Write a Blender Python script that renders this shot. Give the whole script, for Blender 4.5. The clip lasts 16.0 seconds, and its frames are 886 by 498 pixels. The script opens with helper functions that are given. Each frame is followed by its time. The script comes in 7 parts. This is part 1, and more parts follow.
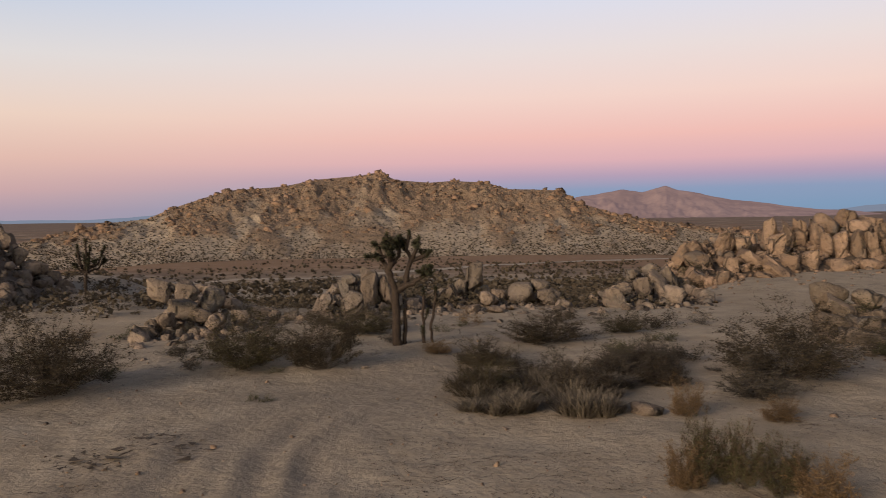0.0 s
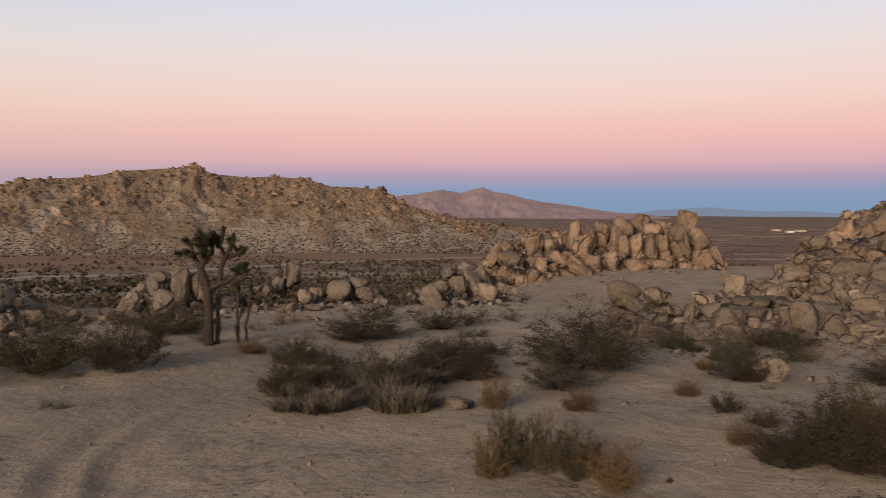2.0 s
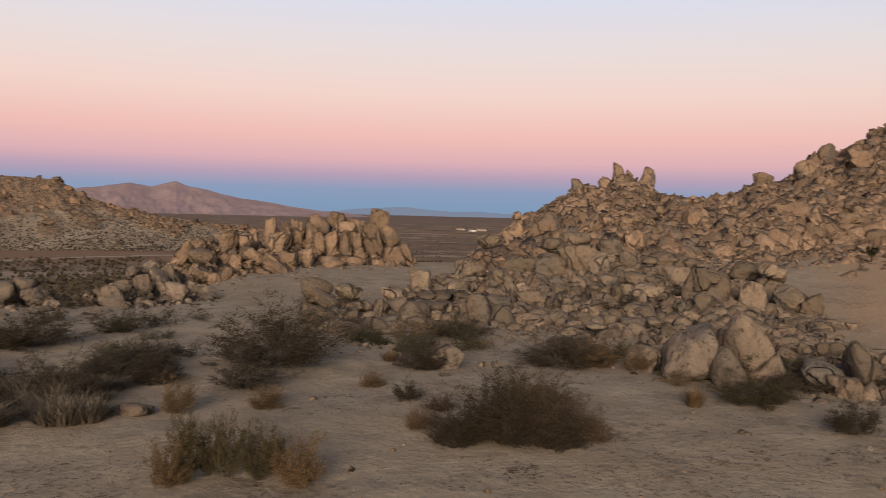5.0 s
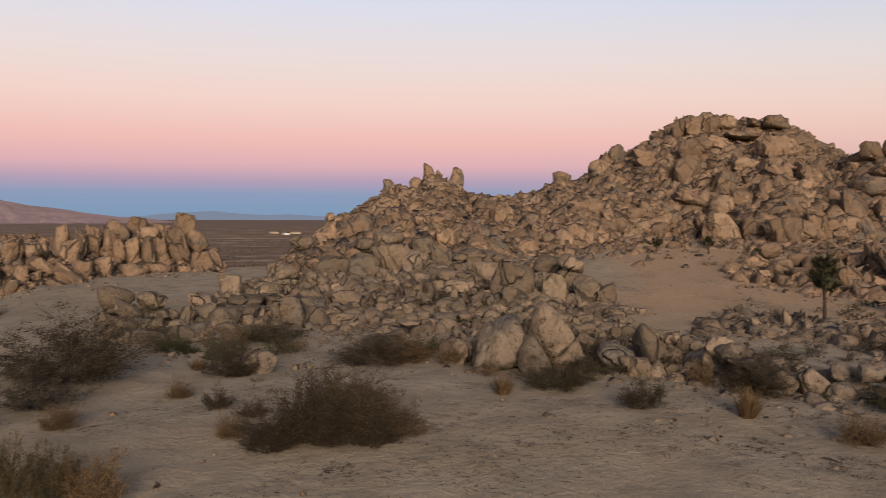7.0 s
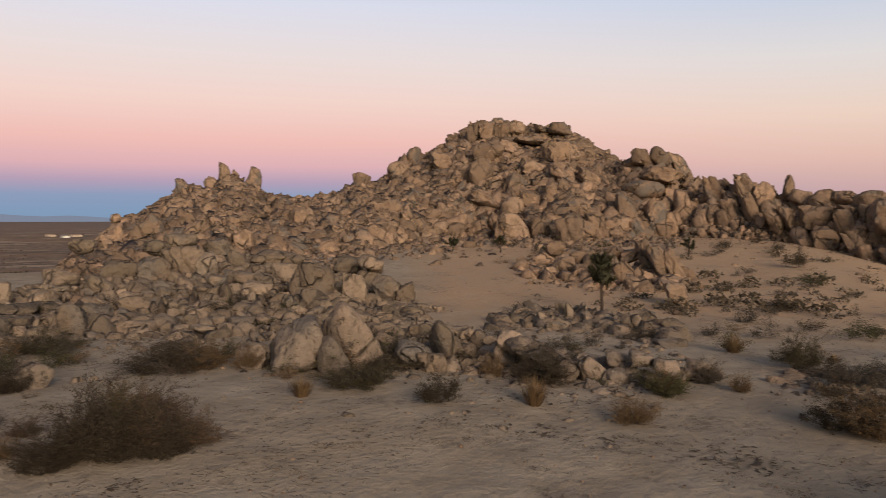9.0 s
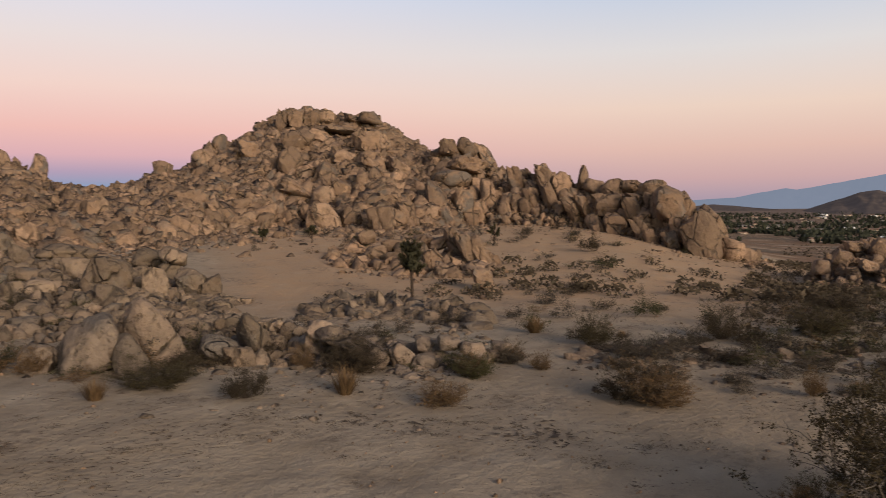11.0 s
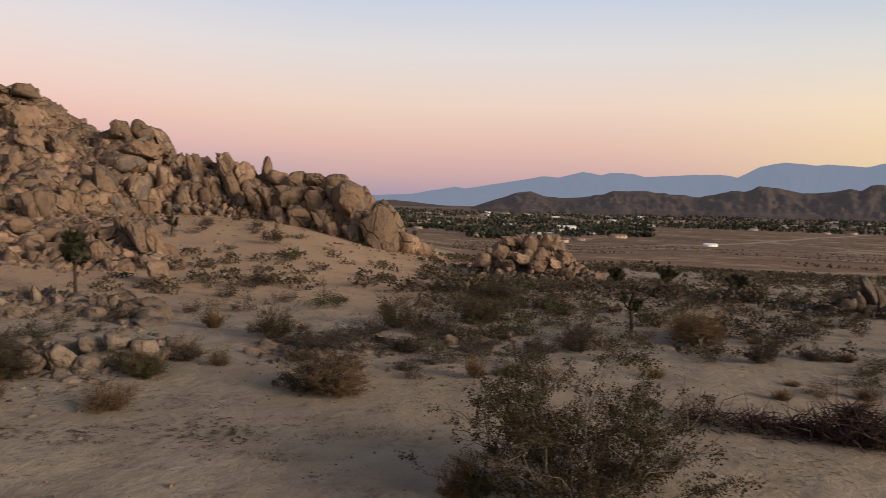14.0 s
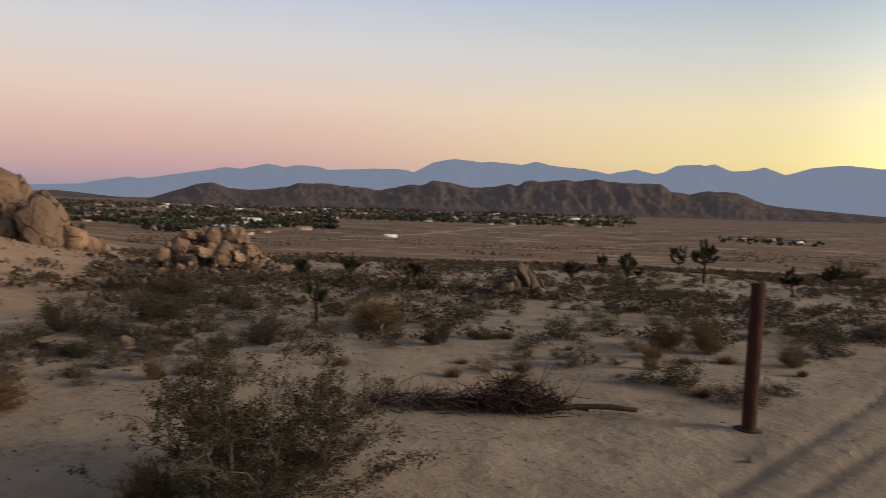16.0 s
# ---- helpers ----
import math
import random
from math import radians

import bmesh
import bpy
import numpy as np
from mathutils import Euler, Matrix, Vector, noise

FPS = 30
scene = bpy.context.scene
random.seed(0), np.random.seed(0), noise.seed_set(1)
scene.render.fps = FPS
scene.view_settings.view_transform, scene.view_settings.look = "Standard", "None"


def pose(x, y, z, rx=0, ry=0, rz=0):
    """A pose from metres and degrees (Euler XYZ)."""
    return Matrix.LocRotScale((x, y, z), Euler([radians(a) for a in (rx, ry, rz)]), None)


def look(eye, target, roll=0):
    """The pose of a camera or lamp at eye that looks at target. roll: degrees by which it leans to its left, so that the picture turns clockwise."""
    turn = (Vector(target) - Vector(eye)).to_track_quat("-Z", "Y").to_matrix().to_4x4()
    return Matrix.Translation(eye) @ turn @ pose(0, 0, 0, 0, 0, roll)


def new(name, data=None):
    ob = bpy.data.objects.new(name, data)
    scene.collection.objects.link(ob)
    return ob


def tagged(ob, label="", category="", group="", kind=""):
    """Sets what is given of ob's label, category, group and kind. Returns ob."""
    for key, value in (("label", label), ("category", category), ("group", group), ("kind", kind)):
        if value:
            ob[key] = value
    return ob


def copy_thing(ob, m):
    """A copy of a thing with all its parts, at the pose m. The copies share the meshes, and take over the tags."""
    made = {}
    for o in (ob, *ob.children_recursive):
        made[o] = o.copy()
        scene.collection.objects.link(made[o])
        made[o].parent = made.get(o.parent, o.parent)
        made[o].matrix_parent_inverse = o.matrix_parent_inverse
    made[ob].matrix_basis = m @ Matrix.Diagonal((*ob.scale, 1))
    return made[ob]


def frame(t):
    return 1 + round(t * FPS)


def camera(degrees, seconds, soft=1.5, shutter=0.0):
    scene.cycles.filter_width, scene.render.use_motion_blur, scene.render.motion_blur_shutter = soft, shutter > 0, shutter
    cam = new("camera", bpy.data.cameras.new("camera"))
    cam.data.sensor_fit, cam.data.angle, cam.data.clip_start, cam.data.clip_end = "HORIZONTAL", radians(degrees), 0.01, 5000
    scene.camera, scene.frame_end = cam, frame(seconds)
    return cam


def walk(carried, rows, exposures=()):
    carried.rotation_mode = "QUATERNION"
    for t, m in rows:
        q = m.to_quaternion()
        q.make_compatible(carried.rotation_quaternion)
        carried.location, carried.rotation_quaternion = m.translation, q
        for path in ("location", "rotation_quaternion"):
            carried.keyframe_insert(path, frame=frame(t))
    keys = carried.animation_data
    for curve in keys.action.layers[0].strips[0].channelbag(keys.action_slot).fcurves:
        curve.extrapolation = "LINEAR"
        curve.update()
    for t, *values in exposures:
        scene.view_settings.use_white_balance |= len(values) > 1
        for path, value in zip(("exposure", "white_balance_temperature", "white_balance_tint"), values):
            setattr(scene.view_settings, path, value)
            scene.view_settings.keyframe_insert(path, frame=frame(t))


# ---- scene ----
cam = camera(58.0, 16.0, soft=0.75, shutter=0.5)
# seconds, place, yaw to the left of +y, pitch, roll
ROWS = [
    (0, -0.000, 0.000, 3.000, 0.00, -2.46, -0.82),
    (0.5, 0.025, -0.024, 3.003, -2.87, -2.78, -0.78),
    (1, 0.038, -0.051, 3.008, -6.06, -3.08, -0.64),
    (1.5, 0.043, -0.071, 3.010, -9.03, -3.12, -0.20),
    (2, 0.060, -0.065, 3.010, -12.78, -2.66, 0.36),
    (2.5, 0.057, -0.097, 3.010, -16.15, -2.72, 0.47),
    (3, 0.075, -0.121, 3.028, -20.56, -3.24, 0.70),
    (3.5, 0.101, -0.135, 3.025, -24.60, -3.30, 1.05),
    (4, 0.129, -0.135, 3.029, -27.53, -2.90, 1.42),
    (6.5, 0.270, -0.144, 2.950, -44.41, -2.47, 0.40),
    (7, 0.270, -0.169, 2.955, -47.33, -2.23, 0.17),
    (7.5, 0.289, -0.178, 2.949, -50.90, -2.02, 0.22),
    (8, 0.277, -0.218, 2.952, -54.13, -2.12, 0.12),
    (8.5, 0.275, -0.250, 2.938, -57.75, -2.22, 0.01),
    (9, 0.275, -0.247, 2.948, -61.50, -2.14, 0.04),
    (11.5, 0.395, -0.305, 2.918, -78.64, -2.87, 0.06),
    (12, 0.417, -0.286, 2.915, -82.94, -2.55, 0.84),
    (12.5, 0.442, -0.282, 2.902, -87.16, -2.53, 1.16),
    (13, 0.441, -0.305, 2.926, -90.18, -2.87, 1.10),
    (13.5, 0.404, -0.309, 2.942, -93.47, -3.23, 1.05),
    (14, 0.391, -0.346, 2.942, -97.24, -3.33, 1.35),
    (14.5, 0.366, -0.336, 2.951, -101.39, -3.18, 1.65),
    (15, 0.366, -0.324, 2.929, -107.65, -3.14, 1.66),
    (15.5, 0.348, -0.352, 2.941, -113.81, -3.20, 1.35),
    (16, 0.317, -0.349, 2.953, -119.53, -3.31, 1.66),
]
walk(cam, [(t, pose(x, y, z, 90 + pitch, 0, yaw) @ pose(0, 0, 0, 0, 0, roll)) for t, x, y, z, yaw, pitch, roll in ROWS],
     [(0, 0.0), (9, 0.0), (12.5, 0.0), (14.5, 0.02), (16, -0.11)])

# ---- light: clear dusk, the sun just set behind the standpoint ----
SUN_AZ, SUN_EL = 222.0, 17.0


def srgb(r, g, b):
    return tuple(((c / 255 + 0.055) / 1.055) ** 2.4 if c > 10 else c / 3294 for c in (r, g, b)) + (1.0,)


class Nodes:
    """Short way to build a node tree."""

    def __init__(self, tree):
        self.tree = tree
        tree.nodes.clear()

    def add(self, kind, settings=None, **inputs):
        node = self.tree.nodes.new(kind)
        settings = settings or {}
        if "operation" in settings:
            node.operation = settings["operation"]
        if "use_clamp" in settings:
            node.use_clamp = settings["use_clamp"]
        if "data_type" in settings:
            node.data_type, node.blend_type = settings["data_type"], settings["blend_type"]
        if "interpolation_type" in settings:
            node.interpolation_type = settings["interpolation_type"]
        if "feature" in settings:
            node.feature = settings["feature"]
        for key, value in inputs.items():
            slot = node.inputs[int(key[1:])] if key[0] == "i" and key[1:].isdigit() else node.inputs[key.replace("_", " ")]
            if isinstance(value, bpy.types.NodeSocket):
                self.tree.links.new(value, slot)
            else:
                slot.default_value = value
        return node

    def math(self, op, a, b=0.0, c=0.0, clamp=False):
        return self.add("ShaderNodeMath", {"operation": op, "use_clamp": clamp}, i0=a, i1=b, i2=c).outputs[0]

    def mix(self, fac, a, b, blend="MIX"):
        return self.add("ShaderNodeMix", {"data_type": "RGBA", "blend_type": blend}, i0=fac, i6=a, i7=b).outputs[2]

    def ramp(self, fac, stops, smooth=False):
        node = self.add("ShaderNodeValToRGB", Fac=fac)
        node.color_ramp.interpolation = "EASE" if smooth else "LINEAR"
        el = node.color_ramp.elements
        while len(el) < len(stops):
            el.new(0.5)
        for e, (p, c) in zip(el, stops):
            e.position, e.color = p, c if isinstance(c, tuple) else (c, c, c, 1)
        return node.outputs[0]

    def noise(self, vector, scale, detail=5, rough=0.55, distort=0.0):
        return self.add("ShaderNodeTexNoise", None, Vector=vector, Scale=scale, Detail=detail, Roughness=rough, Distortion=distort).outputs[0]

    def range(self, v, a, b, c=0.0, d=1.0, smooth=True):
        return self.add("ShaderNodeMapRange", {"interpolation_type": "SMOOTHSTEP" if smooth else "LINEAR"}, i0=v, i1=a, i2=b, i3=c, i4=d).outputs[0]


world = bpy.data.worlds.new("dusk_sky")
scene.world = world
world.use_nodes = True
n = Nodes(world.node_tree)
way = n.add("ShaderNodeTexCoord").outputs["Generated"]
parts_ = n.add("ShaderNodeSeparateXYZ", None, i0=way)
up_ = n.range(parts_.outputs[2], -0.02, 0.58, smooth=False)
flat_sun = (math.sin(radians(SUN_AZ - 12)), math.cos(radians(SUN_AZ - 12)), 0.0)
toward = n.add("ShaderNodeVectorMath", {"operation": "DOT_PRODUCT"}, i0=way, i1=flat_sun).outputs["Value"]
anti = n.ramp(up_, [(0.0, srgb(122, 146, 174)), (0.045, srgb(128, 154, 184)), (0.080, srgb(140, 156, 186)), (0.108, srgb(180, 159, 182)), (0.14, srgb(221, 176, 182)),
                    (0.19, srgb(240, 190, 182)), (0.27, srgb(243, 212, 202)), (0.36, srgb(234, 221, 219)), (0.46, srgb(220, 222, 236)), (0.6, srgb(164, 170, 188)), (1.0, srgb(104, 112, 132))])
side = n.ramp(up_, [(0.0, srgb(150, 150, 170)), (0.05, srgb(174, 154, 168)), (0.09, srgb(204, 168, 168)), (0.15, srgb(226, 188, 175)),
                    (0.23, srgb(236, 210, 194)), (0.34, srgb(224, 219, 218)), (0.45, srgb(198, 208, 226)), (0.6, srgb(172, 176, 190)), (1.0, srgb(104, 112, 132))])
west = n.ramp(up_, [(0.0, srgb(244, 178, 100)), (0.07, srgb(252, 220, 136)), (0.13, srgb(255, 238, 166)), (0.22, srgb(250, 236, 188)),
                    (0.32, srgb(220, 221, 208)), (0.45, srgb(172, 192, 208)), (0.6, srgb(160, 170, 184)), (1.0, srgb(104, 112, 132))])
sky = n.mix(n.range(toward, -0.98, -0.45), anti, side)
sky = n.mix(n.range(toward, -0.3, 0.62), sky, west)
glow = n.math("MULTIPLY", n.range(toward, 0.34, 0.97), n.range(parts_.outputs[2], 0.42, 0.0))
strength = n.math("ADD", 1.0, n.math("MULTIPLY", glow, 2.6))
back_ = n.add("ShaderNodeBackground", None, Color=sky, Strength=strength)
n.add("ShaderNodeOutputWorld", None, Surface=back_.outputs[0])

sun = new("sun_glow", bpy.data.lights.new("sun_glow", "SUN"))
sun.data.energy, sun.data.angle, sun.data.color = 4.0, radians(22), (1.0, 0.79, 0.60)
a_, e_ = radians(SUN_AZ), radians(SUN_EL)
sun.matrix_world = look((0, 0, 60), (-math.sin(a_) * math.cos(e_), -math.cos(a_) * math.cos(e_), 60 - math.sin(e_)))


# ---- materials ----
def material(name):
    m = bpy.data.materials.new(name)
    m.use_nodes = True
    return m, Nodes(m.node_tree)


def finish(n, color, rough, height=None, strength=0.4, distance=0.02, spec=0.25, trans=None):
    kw = {"Base_Color": color, "Roughness": rough, "Specular_IOR_Level": spec}
    if height is not None:
        kw["Normal"] = n.add("ShaderNodeBump", None, Strength=strength, Distance=distance, Height=height).outputs[0]
    shader = n.add("ShaderNodeBsdfPrincipled", None, **kw).outputs[0]
    if trans is not None:
        shader = n.add("ShaderNodeMixShader", None, i0=0.15, i1=shader, i2=n.add("ShaderNodeBsdfTranslucent", None, Color=trans).outputs[0]).outputs[0]
    n.add("ShaderNodeOutputMaterial", None, Surface=shader)


def place_of(n):
    return n.add("ShaderNodeNewGeometry").outputs["Position"]


def sand_material():
    m, n = material("desert_sand")
    p = place_of(n)
    broad, mid, fine = n.noise(p, 0.12, 4), n.noise(p, 1.1, 6, 0.6), n.noise(p, 9.0, 5, 0.65)
    grit = n.noise(p, 60.0, 3, 0.7)
    col = n.ramp(mid, [(0.3, (0.222, 0.178, 0.133, 1)), (0.5, (0.292, 0.239, 0.181, 1)), (0.72, (0.356, 0.297, 0.229, 1))])
    col = n.mix(n.range(broad, 0.4, 0.7, 0, 0.6), col, (0.270, 0.210, 0.149, 1))
    grus = n.add("ShaderNodeAttribute")
    grus.attribute_name = "grus"
    col = n.mix(n.math("MULTIPLY", grus.outputs["Fac"], n.range(mid, 0.25, 0.7, 0.95, 0.6)), col, (0.405, 0.268, 0.165, 1))
    col = n.mix(n.range(fine, 0.58, 0.72, 0, 0.6), col, (0.15, 0.115, 0.088, 1))
    col = n.mix(n.range(grit, 0.60, 0.72, 0, 0.65), col, (0.18, 0.14, 0.11, 1))
    col = n.mix(n.range(grit, 0.36, 0.28, 0, 0.35), col, (0.46, 0.41, 0.35, 1))
    track = n.add("ShaderNodeAttribute")
    track.attribute_name = "track"
    worn = n.math("MULTIPLY", track.outputs["Fac"], n.range(mid, 0.25, 0.6, 0.55, 1.0))
    col = n.mix(n.math("MULTIPLY", worn, 0.9), col, (0.212, 0.173, 0.136, 1))
    # litter of dry twigs and leaves in drifts
    drift = n.math("MULTIPLY", n.range(n.noise(p, 0.42, 5, 0.65), 0.53, 0.62), n.range(n.noise(p, 5.0, 6, 0.8), 0.47, 0.6))
    col = n.mix(n.math("MULTIPLY", n.math("MULTIPLY", drift, 0.7), n.math("SUBTRACT", 1.0, track.outputs["Fac"])), col, (0.13, 0.10, 0.078, 1))
    # the far plain is covered with dry grass and low scrub
    xyz = n.add("ShaderNodeSeparateXYZ", None, i0=p)
    out = n.math("SQRT", n.math("ADD", n.math("POWER", xyz.outputs[0], 2.0), n.math("POWER", xyz.outputs[1], 2.0)))
    far = n.range(out, 95.0, 190.0)
    flat = n.add("ShaderNodeMapping", None, Vector=p, Scale=(1.0, 1.0, 0.0)).outputs[0]
    scrub = n.noise(flat, 0.16, 6, 0.7)
    fields = n.noise(flat, 0.006, 5, 0.6)
    cover = n.ramp(scrub, [(0.36, (0.075, 0.055, 0.040, 1)), (0.5, (0.150, 0.103, 0.071, 1)), (0.66, (0.29, 0.212, 0.150, 1))])
    cover = n.mix(n.range(fields, 0.42, 0.6, 0, 0.85), cover, (0.185, 0.112, 0.070, 1))
    cover = n.mix(n.range(n.noise(flat, 0.02, 6, 0.7), 0.52, 0.6), cover, (0.30, 0.22, 0.155, 1))
    cover = n.mix(n.range(n.noise(flat, 0.011, 6, 0.75), 0.53, 0.6, 0, 0.8), cover, (0.085, 0.068, 0.052, 1))
    cover = n.mix(n.range(out, 700.0, 2600.0, 0, 0.75), cover, (0.15, 0.108, 0.090, 1))
    col = n.mix(far, col, cover)
    grass = n.add("ShaderNodeAttribute")
    grass.attribute_name = "dry_grass"
    col = n.mix(n.math("MULTIPLY", grass.outputs["Fac"], n.range(scrub, 0.35, 0.6, 0.9, 0.6)), col, (0.215, 0.132, 0.080, 1))
    bump = n.math("ADD", n.math("MULTIPLY", fine, 0.6), n.math("MULTIPLY", grit, 0.25))
    bump = n.math("ADD", bump, n.math("MULTIPLY", n.noise(p, 3.2, 4, 0.6), 1.4))
    finish(n, col, 0.95, bump, 0.8, 0.06, 0.1)
    return m


def rock_material(name, base, warm, dark=0.75, scale=1.0):
    m, n = material(name)
    p = place_of(n)
    info = n.add("ShaderNodeObjectInfo").outputs["Random"]
    isle = n.add("ShaderNodeNewGeometry").outputs["Random Per Island"]
    pick = n.math("FRACT", n.math("ADD", info, isle))
    broad, mid, grain = n.noise(p, 0.7 * scale, 5, 0.6), n.noise(p, 2.6 * scale, 6, 0.6), n.noise(p, 30.0 * scale, 4, 0.7)
    col = n.mix(pick, base, warm)
    tone = n.range(n.math("FRACT", n.math("MULTIPLY", pick, 7.31)), 0.0, 1.0, 0.55, 1.2, smooth=False)
    col = n.mix(1.0, col, n.add("ShaderNodeCombineColor", None, i0=tone, i1=tone, i2=tone).outputs[0], "MULTIPLY")
    col = n.mix(n.range(mid, 0.42, 0.66, 0, 0.55), col, tuple(0.62 * c for c in base[:3]) + (1,))
    # grey desert varnish in patches and running stains
    varnish = n.math("MULTIPLY", n.range(broad, 0.5, 0.62), n.range(n.math("FRACT", n.math("MULTIPLY", pick, 3.77)), 0.25, 0.9))
    col = n.mix(n.math("MULTIPLY", varnish, dark), col, (0.125, 0.108, 0.094, 1))
    streak = n.noise(n.add("ShaderNodeMapping", None, Vector=p, Scale=(2.4, 2.4, 0.35)).outputs[0], 1.0 * scale, 5, 0.65)
    col = n.mix(n.range(streak, 0.56, 0.74, 0, dark * 0.55), col, (0.14, 0.112, 0.09, 1))
    col = n.mix(n.range(grain, 0.6, 0.75, 0, 0.4), col, (0.14, 0.115, 0.095, 1))
    col = n.mix(n.range(grain, 0.4, 0.28, 0, 0.3), col, (0.52, 0.45, 0.37, 1))
    # joints: nearly straight cracks, some of them open
    warp = n.add("ShaderNodeVectorMath", {"operation": "MULTIPLY_ADD"}, i0=n.add("ShaderNodeTexNoise", None, Vector=p, Scale=1.3 * scale, Detail=4.0).outputs[1], i1=(0.5 / scale, 0.5 / scale, 0.5 / scale), i2=p).outputs[0]
    joint = n.add("ShaderNodeTexVoronoi", {"feature": "DISTANCE_TO_EDGE"}, Vector=n.add("ShaderNodeMapping", None, Vector=warp, Rotation=(0.3, 0.5, 0.2), Scale=(1.0, 1.0, 0.62)).outputs[0], Scale=0.95 * scale).outputs["Distance"]
    shut = n.math("MULTIPLY", n.range(joint, 0.055, 0.0), n.range(n.noise(p, 0.6 * scale, 3), 0.43, 0.54))
    col = n.mix(n.math("MULTIPLY", shut, 0.75), col, (0.05, 0.04, 0.032, 1))
    pits = n.range(n.noise(p, 6.5 * scale, 4, 0.6), 0.56, 0.72)
    col = n.mix(n.math("MULTIPLY", pits, 0.35), col, (0.11, 0.088, 0.07, 1))
    bump = n.math("ADD", n.math("MULTIPLY", mid, 1.2), n.math("MULTIPLY", grain, 0.14))
    bump = n.math("ADD", bump, n.math("MULTIPLY", streak, 0.6))
    bump = n.math("SUBTRACT", bump, n.math("ADD", n.math("MULTIPLY", shut, 0.8), n.math("MULTIPLY", pits, 0.3)))
    finish(n, col, 0.9, bump, 0.9, 0.16 / scale, 0.15)
    return m


def leaf_material(name, a, b, trans=0.5):
    m, n = material(name)
    isle = n.add("ShaderNodeNewGeometry").outputs["Random Per Island"]
    info = n.add("ShaderNodeObjectInfo").outputs["Random"]
    col = n.mix(isle, a, b)
    col = n.mix(n.math("MULTIPLY", info, 0.45), col, tuple(0.55 * c for c in a[:3]) + (1,))
    finish(n, col, 0.75, None, spec=0.2, trans=tuple(trans * c for c in b[:3]) + (1,))
    return m


def bark_material(name, a, b, scale=30.0):
    m, n = material(name)
    p = n.add("ShaderNodeTexCoord").outputs["Object"]
    t = n.noise(n.add("ShaderNodeMapping", None, Vector=p, Scale=(1, 1, 0.4)).outputs[0], scale, 6, 0.7)
    finish(n, n.ramp(t, [(0.3, a), (0.7, b)]), 0.9, t, 0.8, 0.02, 0.15)
    return m


def hazed_material(name, rock, haze, amount, scale):
    """Distant ranges; kilometres of dusk haze are painted on as an even glow."""
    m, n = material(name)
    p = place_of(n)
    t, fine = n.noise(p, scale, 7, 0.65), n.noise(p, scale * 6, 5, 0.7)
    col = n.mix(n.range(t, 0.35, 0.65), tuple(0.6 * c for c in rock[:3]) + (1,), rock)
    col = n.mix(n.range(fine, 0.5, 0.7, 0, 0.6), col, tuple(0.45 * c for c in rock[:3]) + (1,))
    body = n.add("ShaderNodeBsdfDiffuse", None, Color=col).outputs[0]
    haze_glow = n.add("ShaderNodeEmission", None, Color=haze).outputs[0]
    n.add("ShaderNodeOutputMaterial", None, Surface=n.add("ShaderNodeMixShader", None, i0=amount, i1=body, i2=haze_glow).outputs[0])
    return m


def plain_material(name, color, rough=0.8, metal=0.0, vary=0.3, scale=6.0):
    m, n = material(name)
    t = n.noise(place_of(n), scale, 5, 0.65)
    col = n.mix(n.range(t, 0.35, 0.68, 0, 1), color, tuple((1 - vary) * c for c in color[:3]) + (1,))
    finish(n, col, rough, t, 0.3, 0.01)
    return m


SAND = sand_material()
GRANITE = rock_material("weathered_granite", (0.235, 0.163, 0.114, 1), (0.302, 0.198, 0.132, 1), 0.9)
GREY_GRANITE = rock_material("grey_granite", (0.203, 0.160, 0.127, 1), (0.248, 0.183, 0.137, 1), 0.8)
MID_ROCK = rock_material("brown_granite", (0.182, 0.140, 0.104, 1), (0.248, 0.180, 0.129, 1), 0.9)
DARK_ROCK = rock_material("dark_granite", (0.140, 0.108, 0.085, 1), (0.190, 0.135, 0.098, 1), 0.75)
HILL_ROCK = rock_material("hill_rock", (0.244, 0.155, 0.102, 1), (0.303, 0.187, 0.118, 1), 0.35, 0.12)
# soil under the boulders, coloured dark to deepen the shade in their gaps
SCREE = plain_material("stony_soil_gap_shade", (0.10, 0.072, 0.051, 1), 0.95, 0, 0.55, 1.2)
CREOSOTE_LEAF = leaf_material("creosote_leaf", (0.036, 0.031, 0.014, 1), (0.088, 0.071, 0.032, 1))
BRUSH_LEAF = leaf_material("grey_brush", (0.046, 0.038, 0.029, 1), (0.104, 0.084, 0.064, 1))
DARK_LEAF = leaf_material("blackbrush_leaf", (0.028, 0.022, 0.014, 1), (0.070, 0.051, 0.030, 1))
STALK_LEAF = leaf_material("grey_stalk", (0.075, 0.06, 0.046, 1), (0.20, 0.162, 0.122, 1))
RED_TWIG = bark_material("red_twig", (0.032, 0.020, 0.018, 1), (0.085, 0.053, 0.046, 1), 40)
UMBER_LEAF = leaf_material("umber_twig", (0.022, 0.016, 0.011, 1), (0.064, 0.043, 0.028, 1))
RUSSET_LEAF = leaf_material("russet_twig", (0.050, 0.034, 0.023, 1), (0.135, 0.087, 0.055, 1))
TAN_LEAF = leaf_material("dry_grass", (0.085, 0.054, 0.027, 1), (0.215, 0.135, 0.07, 1))
GREEN_LEAF = leaf_material("olive_leaf", (0.041, 0.042, 0.018, 1), (0.090, 0.079, 0.034, 1))
JOSHUA_LEAF = leaf_material("joshua_leaf", (0.044, 0.045, 0.026, 1), (0.094, 0.086, 0.05, 1), 0.25)
NEAR_LEAF = leaf_material("old_creosote_leaf", (0.024, 0.019, 0.010, 1), (0.066, 0.049, 0.024, 1))
